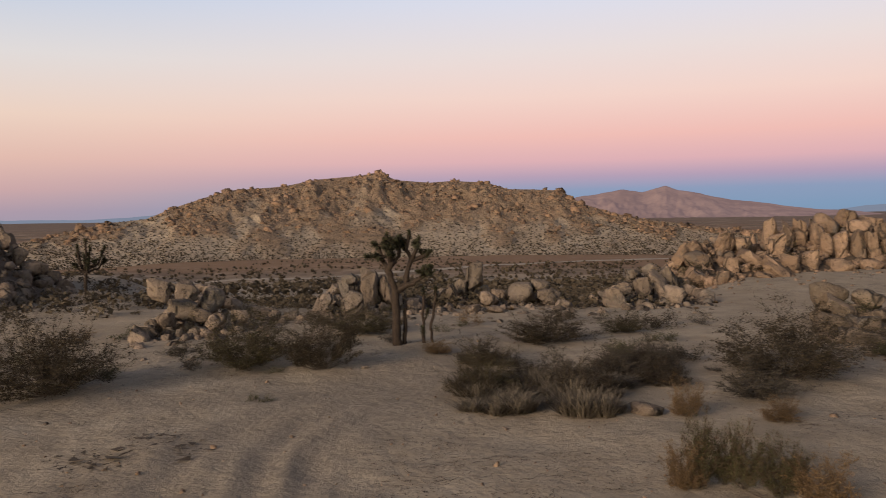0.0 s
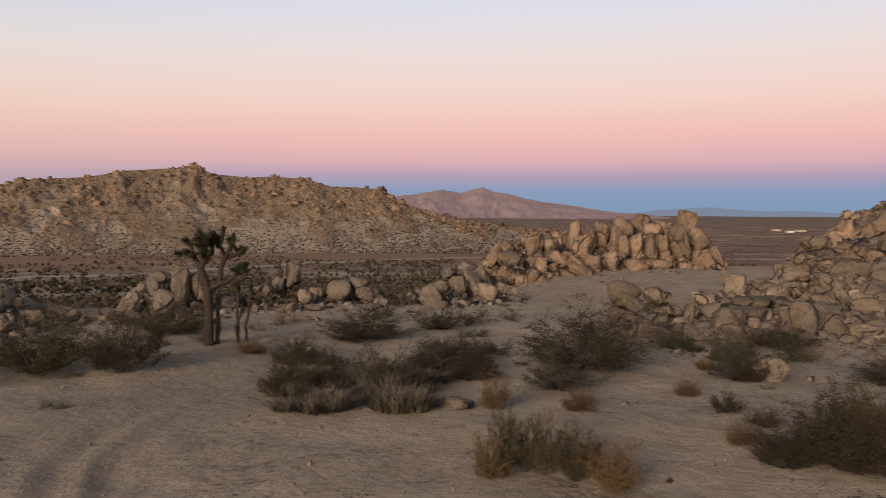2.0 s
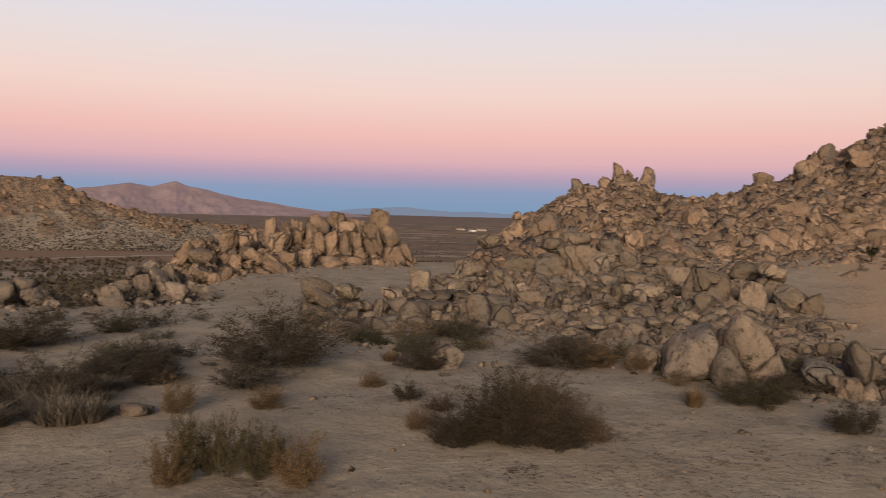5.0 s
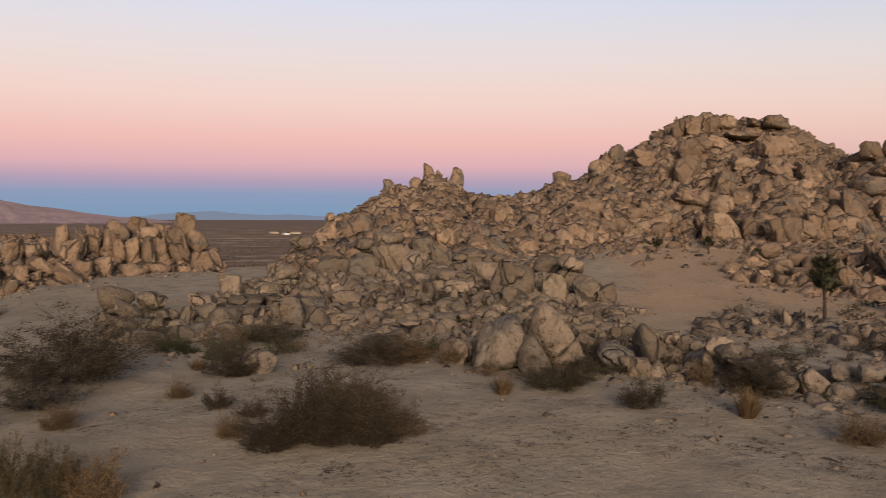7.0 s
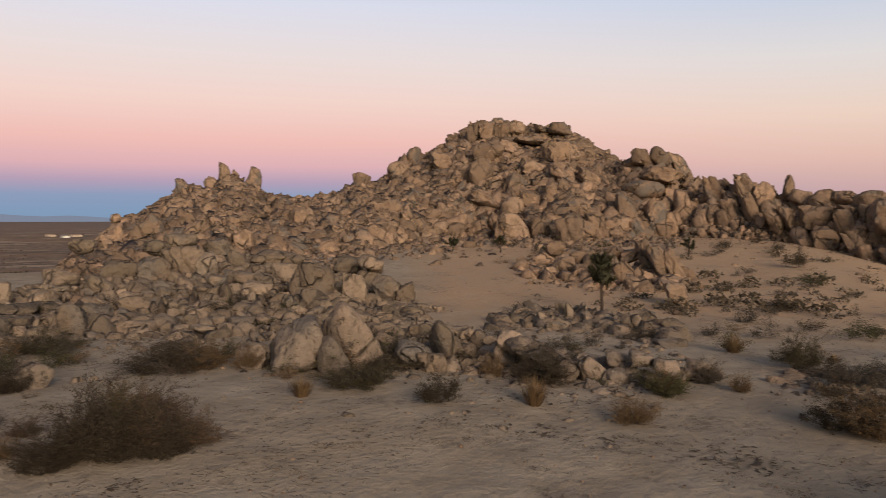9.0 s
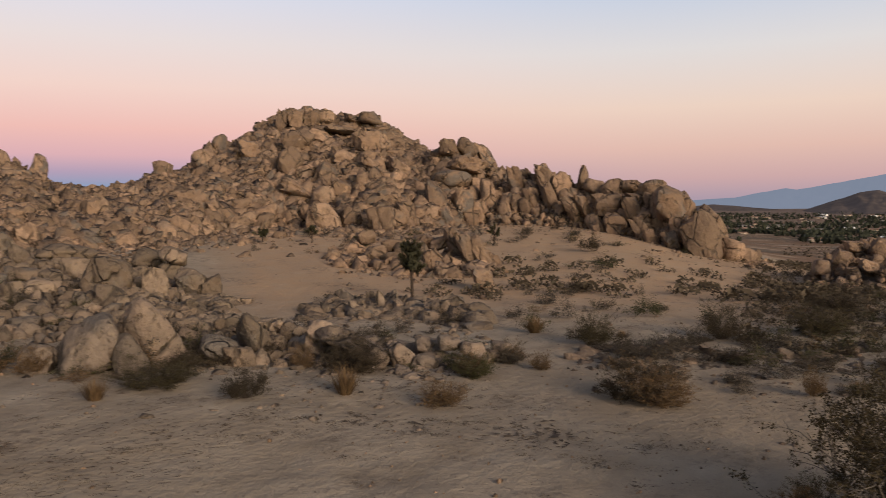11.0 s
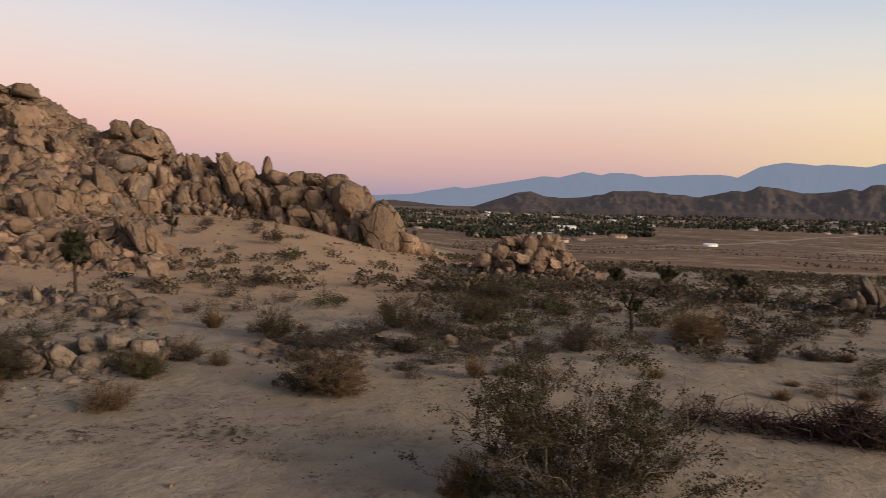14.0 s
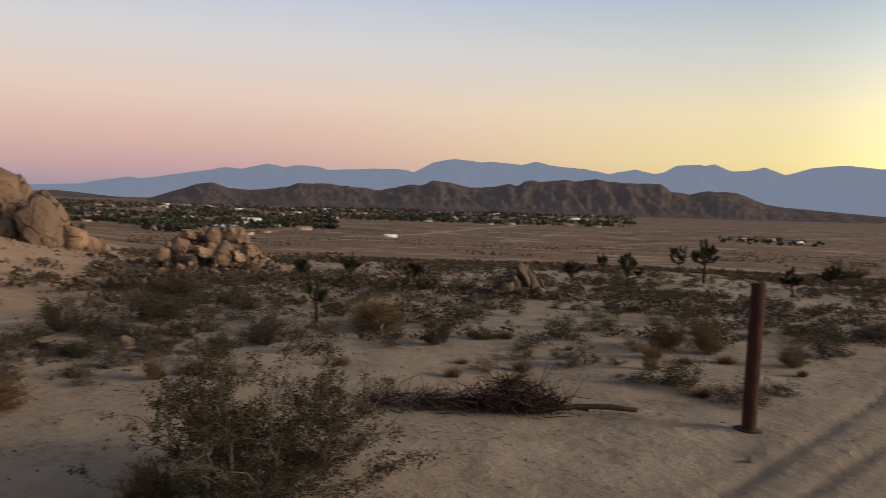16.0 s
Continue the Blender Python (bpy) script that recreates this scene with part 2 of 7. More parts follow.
YELLOW_LEAF = leaf_material("yellow_leaf", (0.085, 0.068, 0.022, 1), (0.165, 0.128, 0.04, 1))
TOWN_LEAF = leaf_material("town_foliage", (0.026, 0.032, 0.022, 1), (0.052, 0.056, 0.038, 1))
SCRUB_LEAF = leaf_material("hill_scrub", (0.052, 0.042, 0.029, 1), (0.105, 0.079, 0.053, 1))
TWIG = bark_material("grey_twig", (0.05, 0.038, 0.03, 1), (0.15, 0.118, 0.092, 1), 40)
GREY_STEM = bark_material("grey_stem", (0.07, 0.058, 0.05, 1), (0.18, 0.152, 0.13, 1), 40)
JOSHUA_BARK = bark_material("joshua_bark", (0.02, 0.014, 0.011, 1), (0.06, 0.043, 0.033, 1), 22)
DEAD_WOOD = bark_material("dead_wood", (0.022, 0.016, 0.014, 1), (0.082, 0.055, 0.044, 1), 26)
RUST = bark_material("rusty_post", (0.024, 0.012, 0.010, 1), (0.06, 0.029, 0.022, 1), 9)
# far ranges: rock colour, then the haze painted over it and its share
FAR_BROWN = hazed_material("far_mountain", (0.36, 0.25, 0.20, 1), srgb(150, 126, 134), 0.4, 0.006)
FAR_BLUE = hazed_material("hazed_blue_range", (0.09, 0.10, 0.12, 1), srgb(132, 142, 162), 0.86, 0.002)
FOOT_BROWN = hazed_material("foothill", (0.105, 0.080, 0.064, 1), srgb(108, 102, 108), 0.2, 0.008)
LITTER_LEAF = leaf_material("dead_litter", (0.062, 0.046, 0.034, 1), (0.15, 0.113, 0.082, 1))


# ---- lie of the land ----
CX, CY, EYE = 0.25, -0.18, 2.97      # the standpoint round which the place is laid out, and the eye's height
# Ground profiles by bearing: distance and height (bearing in degrees clockwise from +y)
PROFILES = {
    "north": ((0, 26, 60, 140, 250, 700, 4900), (0, 0, -3.0, -8.3, -9.8, -18, -10)),
    "mound": ((0, 30, 46, 90, 250, 700, 4900), (0, 0, 0.1, -4.0, -11, -20, -10)),
    "east": ((0, 28, 65, 110, 250, 700, 4900), (0, 0, 1.6, 2.6, -5, -20, -10)),
    "south": ((0, 26, 60, 150, 700, 4900), (0, 0, -1.7, -8, -29, -10)),
}
SECTORS = ((-180, "south"), (-60, "mound"), (-24, "mound"), (-17, "north"), (14, "north"), (21, "mound"), (36, "mound"), (52, "east"), (84, "east"), (102, "south"), (180, "south"))


def cells(x, y, seed=0):
    """Smooth value noise on arrays, 0 to 1."""
    xi, yi = np.floor(x).astype(np.int64), np.floor(y).astype(np.int64)
    u, v = x - xi, y - yi
    u, v = u * u * (3 - 2 * u), v * v * (3 - 2 * v)

    def h(a, b):
        n = (a * 374761393 + b * 668265263 + seed * 974711) & 0x7FFFFFFF
        n = ((n ^ (n >> 13)) * 1274126177) & 0x7FFFFFFF
        return ((n ^ (n >> 16)) & 0xFFFF) / 65535.0

    return (h(xi, yi) * (1 - u) + h(xi + 1, yi) * u) * (1 - v) + (h(xi, yi + 1) * (1 - u) + h(xi + 1, yi + 1) * u) * v


def fbm(x, y, octaves=4, seed=0):
    total, gain = 0, 0.5
    for k in range(octaves):
        total = total + gain * (cells(x * 2**k + 17.3 * k, y * 2**k - 9.1 * k, seed + k) - 0.5)
        gain *= 0.5
    return total


def spot(az, r):
    return CX + r * math.sin(math.radians(az)), CY + r * math.cos(math.radians(az))


def off_line(x, y, line):
    """Distance of points from a polyline of bearing and distance."""
    pts = [spot(*p) for p in line]
    best = np.full(np.shape(x), 1e9)
    for (ax, ay), (bx, by) in zip(pts, pts[1:]):
        ux, uy = bx - ax, by - ay
        s = np.clip(((x - ax) * ux + (y - ay) * uy) / (ux * ux + uy * uy), 0, 1)
        best = np.minimum(best, np.hypot(x - ax - s * ux, y - ay - s * uy))
    return best


# Wheel ruts in the sand: a line of bearings and distances, depth, half width
RUTS = [
    (((-31, 7.4), (-21.7, 9.3), (-19.1, 10.9), (-14.5, 12.4), (-8.5, 14.0), (-3.6, 15.6), (-0.3, 16.9), (2.2, 19)), 0.05, 0.30),
    (((-20, 6.8), (-15.0, 8.9), (-14.0, 10.4), (-11.1, 11.9), (-6.6, 13.5), (-2.0, 15.3), (1.7, 17.2), (4.2, 20)), 0.055, 0.26),
    (((-14.5, 6.5), (-11.9, 9.0), (-10.5, 10.4), (-7.2, 11.9), (-3.0, 13.8), (0.5, 15.6), (3.4, 18)), 0.04, 0.24),
    (((-50, 15.5), (-29.2, 15.6), (-21.6, 14.2), (-12, 13.4), (-6.5, 14.6)), 0.03, 0.25),
    (((130, 6.5), (140.7, 9.3), (144.6, 11.3), (148.5, 14.5), (151, 20)), 0.075, 0.15),
    (((138, 7.2), (144.8, 9.3), (149.3, 12.0), (153, 17)), 0.075, 0.15),
]


def ground(x, y, fine=True):
    """Height of the ground at x, y (arrays or numbers)."""
    x, y = np.asarray(x, float), np.asarray(y, float)
    r = np.hypot(x - CX, y - CY)
    az = np.degrees(np.arctan2(x - CX, y - CY))
    z = np.zeros_like(r)
    for (a, p), (b, q) in zip(SECTORS, SECTORS[1:]):
        s = np.clip((az - a) / (b - a), 0, 1)
        s = s * s * (3 - 2 * s)
        here = (az >= a) & (az <= b)
        z = np.where(here, np.interp(r, *PROFILES[p]) * (1 - s) + np.interp(r, *PROFILES[q]) * s, z)
    near = np.clip(r / 6, 0, 1)
    z = z + fbm(x / 9, y / 9, 3, 3) * 0.35 * near * np.clip(r / 25, 0.2, 1.6)
    z = z + fbm(x / 90, y / 90, 3, 5) * np.clip((r - 120) / 100, 0, 1) * 2.0
    for line, depth, width in RUTS:
        away = off_line(x, y, line)
        z = z + 0.7 * depth * np.where(away < 2.2 * width, 0.45 * np.exp(-((away - 1.25 * width) / (0.35 * width)) ** 2) - np.exp(-((away / (0.62 * width)) ** 2)), 0)
    if fine:
        z = z + fbm(x / 1.3, y / 1.3, 3, 8) * 0.12 + fbm(x / 0.32, y / 0.32, 2, 21) * 0.035
    return z


# ---- geometry helpers ----
rng = np.random.default_rng(7)


def mesh_of(name, verts, faces, mat, smooth=False):
    """A mesh from arrays of vertices and of faces that all have the same number of corners."""
    verts, faces = np.asarray(verts, np.float32), np.asarray(faces, np.int32)
    me = bpy.data.meshes.new(name)
    k = faces.shape[1]
    me.vertices.add(len(verts))
    me.vertices.foreach_set("co", verts.ravel())
    me.loops.add(faces.size)
    me.loops.foreach_set("vertex_index", faces.ravel())
    me.polygons.add(len(faces))
    me.polygons.foreach_set("loop_start", np.arange(0, faces.size, k, dtype=np.int32))
    me.update(calc_edges=True)
    if smooth:
        me.shade_smooth()
    me.materials.append(mat)
    return me


def under(ob, parent, m=None):
    """Makes ob a part of parent; m is its pose in the parent's own space."""
    ob.parent = parent
    if m is not None:
        ob.matrix_basis = m
    return ob


def grid_faces(rows, cols, closed=False):
    i, j = np.meshgrid(np.arange(rows - 1), np.arange(cols if closed else cols - 1), indexing="ij")
    a, b = i * cols + j, i * cols + (j + 1) % cols
    return np.stack([a, b, b + cols, a + cols], -1).reshape(-1, 4)


# ---- the ground: one sheet out to the horizon ----
FINE_AZ = np.arange(-36, 156, 0.4)
RINGS = np.minimum(np.concatenate([[0.0], 0.8 * 1.026 ** np.arange(0, 341)]), 4900)


def build_ground():
    az = np.radians(np.concatenate([FINE_AZ, np.arange(156, 324, 4.0)]))
    R, A = np.meshgrid(RINGS, az, indexing="ij")
    X, Y = CX + R * np.sin(A), CY + R * np.cos(A)
    Z = ground(X, Y)
    verts = np.stack([X, Y, Z], -1).reshape(-1, 3)
    me = mesh_of("ground", verts, grid_faces(len(RINGS), len(az), True)[:, ::-1], SAND, True)
    away = np.full(X.shape, 1e9)
    for line, _, _ in RUTS:
        away = np.minimum(away, off_line(X, Y, line))
    me.attributes.new("track", "FLOAT", "POINT").data.foreach_set("value", 0.85 * np.exp(-((away / 0.6) ** 2)).astype(np.float32).ravel())
    bearing = np.degrees(A)
    grus = np.clip((bearing - 57) / 5, 0, 1) * np.clip((112 - bearing) / 16, 0, 1) * np.clip((R - 19) / 8, 0, 1) * np.clip((75 - R) / 12, 0, 1)
    me.attributes.new("grus", "FLOAT", "POINT").data.foreach_set("value", grus.astype(np.float32).ravel())
    meadow = np.clip((bearing + 40) / 4, 0, 1) * np.clip((30 - bearing) / 4, 0, 1) * np.clip((R - 165) / 25, 0, 1) * np.clip((290 - R) / 20, 0, 1)
    me.attributes.new("dry_grass", "FLOAT", "POINT").data.foreach_set("value", meadow.astype(np.float32).ravel())
    tagged(new("ground", me), "pale desert sand with wheel ruts, litter and a scrub plain beyond", "ground", kind="structure")
    return Z[:, : len(FINE_AZ)].tolist()


HEIGHTS = build_ground()


def height(x, y):
    """Height of the ground sheet under one point."""
    r = max(0.8, math.hypot(x - CX, y - CY))
    u = min(max((math.degrees(math.atan2(x - CX, y - CY)) + 36) / 0.4, 0), len(FINE_AZ) - 1.001)
    v = min(1 + math.log(r / 0.8) / math.log(1.026), len(RINGS) - 1.001)
    i, j = int(v), int(u)
    s, t = v - i, u - j
    return (HEIGHTS[i][j] * (1 - t) + HEIGHTS[i][j + 1] * t) * (1 - s) + (HEIGHTS[i + 1][j] * (1 - t) + HEIGHTS[i + 1][j + 1] * t) * s


RUT_POINTS = [[spot(*p) for p in line] for line, _, _ in RUTS]


def near_rut(x, y, gap):
    for pts in RUT_POINTS:
        for (ax, ay), (bx, by) in zip(pts, pts[1:]):
            ux, uy = bx - ax, by - ay
            s = min(1, max(0, ((x - ax) * ux + (y - ay) * uy) / (ux * ux + uy * uy)))
            if math.hypot(x - ax - s * ux, y - ay - s * uy) < gap:
                return True
    return False


def ball(sub):
    bm = bmesh.new()
    bmesh.ops.create_icosphere(bm, subdivisions=sub, radius=1.0)
    v = np.array([p.co[:] for p in bm.verts])
    f = np.array([[p.index for p in q.verts] for q in bm.faces])
    bm.free()
    return v, f


BALLS = {k: ball(k) for k in (1, 2, 3, 4)}


def boulder_shape(seed, points, cuts, worn=0.09, blocky=0.5, rough=0.03):
    """A granite block: the hull of scattered points, its edges worn off. Half size 1."""
    r = np.random.default_rng(seed)
    v = r.normal(size=(points, 3))
    v /= np.linalg.norm(v, axis=1)[:, None]
    v = np.sign(v) * np.abs(v) ** (1 - 0.55 * blocky)
    v *= r.uniform(0.86, 1.0, points)[:, None]
    bm = bmesh.new()
    for q in v:
        bm.verts.new(q)
    hull = bmesh.ops.convex_hull(bm, input=bm.verts[:])
    bmesh.ops.delete(bm, geom=[g for g in hull["geom_interior"] if isinstance(g, bmesh.types.BMVert)], context="VERTS")
    bmesh.ops.dissolve_limit(bm, angle_limit=radians(9), verts=bm.verts[:], edges=bm.edges[:])
    if worn:
        bmesh.ops.bevel(bm, geom=bm.edges[:], offset=worn, segments=2 if cuts else 1, profile=0.6, affect="EDGES", clamp_overlap=True)
    bmesh.ops.triangulate(bm, faces=bm.faces[:])
    if cuts:
        big = [e for e in bm.edges if e.calc_length() > 0.35]
        bmesh.ops.subdivide_edges(bm, edges=big, cuts=cuts, use_grid_fill=True)
        bmesh.ops.triangulate(bm, faces=bm.faces[:])
    bm.verts.ensure_lookup_table()
    bm.verts.index_update()
    shift = Vector(r.uniform(-50, 50, 3))
    for q in bm.verts:
        k = noise.fractal(q.co * 1.9 + shift, 0.9, 2.1, 3) + 1.6 * min(0.0, noise.noise(q.co * 1.4 + shift) + 0.15)
        q.co *= 1 + rough * k
    v = np.array([q.co[:] for q in bm.verts])
    f = np.array([[q.index for q in g.verts] for g in bm.faces])
    bm.free()
    v /= np.abs(v).max(0)
    return v, f


def worn_shape(seed, sub, faces, sharp, rough=0.05, clefts=0, boxy=0.6):
    """A granite corestone: faces on all sides, their edges weathered round (less so the higher sharp is), with old joints
    worn into clefts. Half size 1."""
    r = np.random.default_rng(seed)
    d, f = BALLS[sub]
    axes = np.concatenate([np.eye(3), -np.eye(3)]) + r.normal(0, 0.16, (6, 3))
    more = r.normal(size=(faces, 3))
    N = np.concatenate([axes, more])
    N /= np.linalg.norm(N, axis=1)[:, None]
    H = np.concatenate([r.uniform(0.62, 0.95, 6), r.uniform(0.78, 1.02, faces)])
    H[:6] += (1 - boxy) * 0.3
    k = (np.maximum(d @ N.T, 0) / H) ** sharp
    rad = k.sum(1) ** (-1 / sharp)
    for _ in range(clefts):
        m = r.normal(size=3) * (1.0, 1.0, 0.55)
        m /= np.linalg.norm(m)
        bend = 0.10 * np.sin(d @ r.normal(0, 2.2, 3) + r.uniform(0, 6))
        away = d @ m - r.uniform(-0.4, 0.4) + bend
        rad = rad * (1 - r.uniform(0.10, 0.2) * np.exp(-((away / 0.07) ** 2)) * (0.5 + 0.5 * np.tanh(6 * (d @ r.normal(0, 1, 3)) + 2)))
    shift = Vector(r.uniform(-50, 50, 3))
    lump = np.array([noise.fractal(Vector(q) * 1.6 + shift, 0.75, 2.1, 4) + 1.6 * min(0.0, noise.noise(Vector(q) * 2.3 - shift) + 0.1) for q in d])
    v = d * (rad * (1 + rough * lump))[:, None]
    return v / np.abs(v).max(0), f


def tapered(v, f):
    """The same stone, drawn out to a ragged point."""
    k = 1 - 0.5 * np.clip((v[:, 2] + 0.25) / 1.25, 0, 1) ** 1.2
    v = v * np.stack([k, k, np.ones_like(k)], -1) + np.outer(0.16 * np.sin(2.6 * v[:, 2] + 1), (1, 0, 0))
    return v / np.abs(v).max(0), f


SHAPES = {"round": [worn_shape(150 + k, 3, 7 + k % 4, 10, 0.14, k % 2, 0.35) for k in range(14)], "block": [worn_shape(200 + k, 3, 5 + k % 4, 26, 0.13, 1 + k % 2, 0.6) for k in range(14)],
          "rough": [worn_shape(300 + k, 2, 5, 26, 0.16, 0, 0.6) for k in range(12)], "chip": [boulder_shape(400 + k, 9, 0, 0.0, 0.4, 0.08) for k in range(12)],
          "great": [worn_shape(500 + k, 4, 8, 13, 0.14, 3 + k % 2, 0.4) for k in range(8)], "dome": [worn_shape(560 + k, 4, 4, 5, 0.07, 1, 0.0) for k in range(4)],
          "spire": [tapered(*worn_shape(580 + k, 3, 6, 30, 0.12, 1, 0.5)) for k in range(5)],
          "crumb": [worn_shape(800 + k, 1, 4, 18, 0.14, 0, 0.6) for k in range(12)],
          "far_round": [worn_shape(650 + k, 2, 7, 10, 0.14, 0, 0.4) for k in range(10)], "far_block": [worn_shape(700 + k, 2, 6 + k % 4, 34, 0.10, 0, 0.5) for k in range(5)] + [boulder_shape(720 + k, 9 + k % 6, 0, 0.05, 0.35, 0.07) for k in range(13)]}
STONE_MESHES = {}
SURFACES = {}


def stone_mesh(kind, k, mat):
    key = (kind, k, mat.name)
    if key not in STONE_MESHES:
        v, f = SHAPES[kind][k]
        STONE_MESHES[key] = mesh_of("boulder", v, f, mat, True)
        STONE_MESHES[key].set_sharp_from_angle(angle=radians(30 if "block" in kind or kind == "rough" else 60))
    return STONE_MESHES[key]


def stone(parent, base, where, size, turn, kind, mat, r, name="boulder"):
    """One boulder as a part of a pile whose origin is base."""
    k = int(r.integers(len(SHAPES[kind])))
    ob = new(name, stone_mesh(kind, k, mat))
    m = Matrix.LocRotScale(Vector(where) - Vector(base), Euler(turn), Vector(size))
    return under(ob, parent, m)


def joined_stones(name, items, mat, parent=None, base=(0, 0, 0), kind="chip"):
    """Many small stones in one mesh: place, size, turn."""
    vs, fs, count = [], [], 0
    for i, (where, size, turn) in enumerate(items):
        v, f = SHAPES[kind][i % len(SHAPES[kind])]
        m = np.array(Euler(turn).to_matrix())
        vs.append((v * size) @ m.T + np.array(where) - np.array(base))
        fs.append(f + count)
        count += len(v)
    ob = new(name, mesh_of(name, np.concatenate(vs), np.concatenate(fs), mat))
    if parent:
        under(ob, parent)
    ob["kind"] = "stuff"
    return ob


def pile(name, label, knots, count, size, seed, kinds=("block", "round", "rough"), stretch=(1.15, 0.9, 0.85), lean=0.0, rubble=0, extra=(), mat=None, lower=0.45, group="", hollow=1.45, loose=0.22, fins=None, crumbs=1.2, pack=0.82, laid=()):
    """Boulders heaped on a rise. knots: bearing, distance of foot and of top, elevation of the outline in degrees.
    extra: single boulders, given by bearing, distance, elevation of the centre, half sizes, lean and kind.
    laid: boulders that lie on the slope, given by bearing, elevation, half width and half height in degrees, lean and kind."""
    mat = mat or GRANITE
    r = np.random.default_rng(seed)
    K = np.array(knots, float)
    az0, az1 = K[0, 0], K[-1, 0]
    smean = math.sqrt(size[0] * size[1])

    def surface(az, v, drop=0.0):
        rb, rt, el = (np.interp(az, K[:, 0], K[:, c]) for c in (1, 2, 3))
        fx, fy = spot(az, rb)
        foot = height(fx, fy) - 0.1
        top = EYE + rt * math.tan(radians(el)) - drop
        dist = rb + (rt - rb) * v
        x, y = spot(az, dist)
        z = foot + (max(top, foot + 0.05) - foot) * v**0.85
        return np.array([x, y, max(z, height(x, y) - 0.1)])

    mid = 0.5 * (az0 + az1)
    bx, by = spot(mid, float(np.interp(mid, K[:, 0], K[:, 1])))
    base = (bx, by, height(bx, by))
    # the rise itself: stony ground, toned dark as gap shade, that falls away behind
    nu, nv = max(8, int((az1 - az0) * 2.5)), 12
    pts = []
    for a in np.linspace(az0 - 0.3, az1 + 0.3, nu):
        row = [surface(a, v, hollow * smean + 0.2) + np.array([0, 0, 0.25 * noise.noise((a * 2.3, v * 6, seed))]) for v in np.linspace(0, 1, nv)]
        rt = float(np.interp(a, K[:, 0], K[:, 2]))
        high = row[-1][2]
        for k in (1, 2, 3, 4):
            x, y = spot(a, rt + k * max(1.0, 0.5 * (high - base[2])))
            row.append(np.array([x, y, max(high - (high - base[2] + 3) * (k / 4) ** 1.3, height(x, y) - 0.5)]))
        pts.append(row)
    pts = np.array(pts)
    thing = new(name, mesh_of(name, pts.reshape(-1, 3) - base, grid_faces(nu, nv + 4)[:, ::-1], SCREE, True))
    thing.location = base
    tagged(thing, label, "rocks", group)
    done, sizes = [], []
    for az, dist, el, sx, sy, sz, tilt, kind in extra:
        x, y = spot(az, dist)
        z = EYE + dist * math.tan(radians(el))
        stone(thing, base, (x, y, z), (sx, sy, sz), (0, radians(tilt), radians(-az)), kind, mat, r)
        done.append((x, y, z))
        sizes.append(0.8 * max(sx, sz))
    for az, el, w, h, tilt, kind in laid:
        way_ = [surface(az, v) for v in np.linspace(0, 1, 41)]
        p = next((q for q in way_ if q[2] - EYE >= math.hypot(q[0] - CX, q[1] - CY) * math.tan(radians(el))), way_[-1])
        dist = math.hypot(p[0] - CX, p[1] - CY)
        dist -= 1.1 * dist * math.tan(radians(min(w, h) + 0.25 * max(w, h)))
        sx, sz = dist * math.tan(radians(w)), dist * math.tan(radians(h))
        p = np.array([*spot(az, dist), EYE + dist * math.tan(radians(el))])
        stone(thing, base, p, (1.02 * sx, 1.0 * max(sx, 0.65 * sz), 1.02 * sz), (r.normal(0, 0.08), radians(tilt), radians(-az) + r.normal(0, 0.12)), kind, mat, r)
        done.append(p)
        sizes.append(0.75 * math.sqrt(sx * sz) + 0.3 * min(sx, sz))
    SURFACES[name, seed] = surface
    if fins:
        # tall leaning fins that stand from the foot to the crest, in tiers
        for az in np.arange(fins[0], fins[1], fins[2]):
            az = az + r.normal(0, 0.12)
            low, high = surface(az, 0.0), surface(az, 1.0)
            tall = high[2] - low[2]
            for v in (0.3, 0.68):
                a = az + (0.4 if v > 0.5 else 0.0) + r.normal(0, 0.08)
                p = surface(a, v)
                reach = tall * r.uniform(0.62, 1.02) if v > 0.5 else tall * r.uniform(0.45, 0.8)
                half = np.array([r.uniform(0.5, 0.82), r.uniform(0.6, 0.9), max(0.5, 0.55 * reach)])
                p[2] = low[2] + reach - 0.92 * half[2]
                stone(thing, base, p, half, (r.normal(0, 0.07), radians(lean) + r.normal(0, 0.1), radians(-az) + r.normal(0, 0.4)), "block" if r.uniform() < 0.7 else "round", mat, r)
                done.append(p)
                sizes.append(0.62 * half[0])
    tries, made = 0, 0
    while made < count and tries < count * 30:
        tries += 1
        az = r.uniform(az0, az1)
        crest = made < 0.27 * count
        v = 0.97 if crest else r.uniform(0.0, 1.0) ** 0.9
        s = size[0] * (size[1] / size[0]) ** (r.uniform() ** (1.3 if made < count * 0.5 else 2.2))
        s = min(s, 0.55 * size[1]) if crest else s
        p = surface(az, v, lower * s + (0.7 * s if crest else 0.0) * stretch[2])
        gap = np.linalg.norm(np.array(done) - p, axis=1) / (np.array(sizes) + s) if done else [9]
        if np.min(gap) < (pack if tries < count * 15 else 0.78 * pack):
            continue
        done.append(p)
        sizes.append(s)
        made += 1
        kind = kinds[int(r.integers(len(kinds)))]
        if K[0, 1] > 30 and kind in ("round", "block"):
            kind = "far_" + kind
        wide = s * r.uniform(0.85, 1.2, 3) * np.array(stretch)
        turn = (r.normal(0, loose), radians(lean) + r.normal(0, loose), radians(-az) + r.normal(0, 1.6 * loose))
        stone(thing, base, p + np.array([0, 0, 0.12 * s]), wide, turn, kind, mat, r)
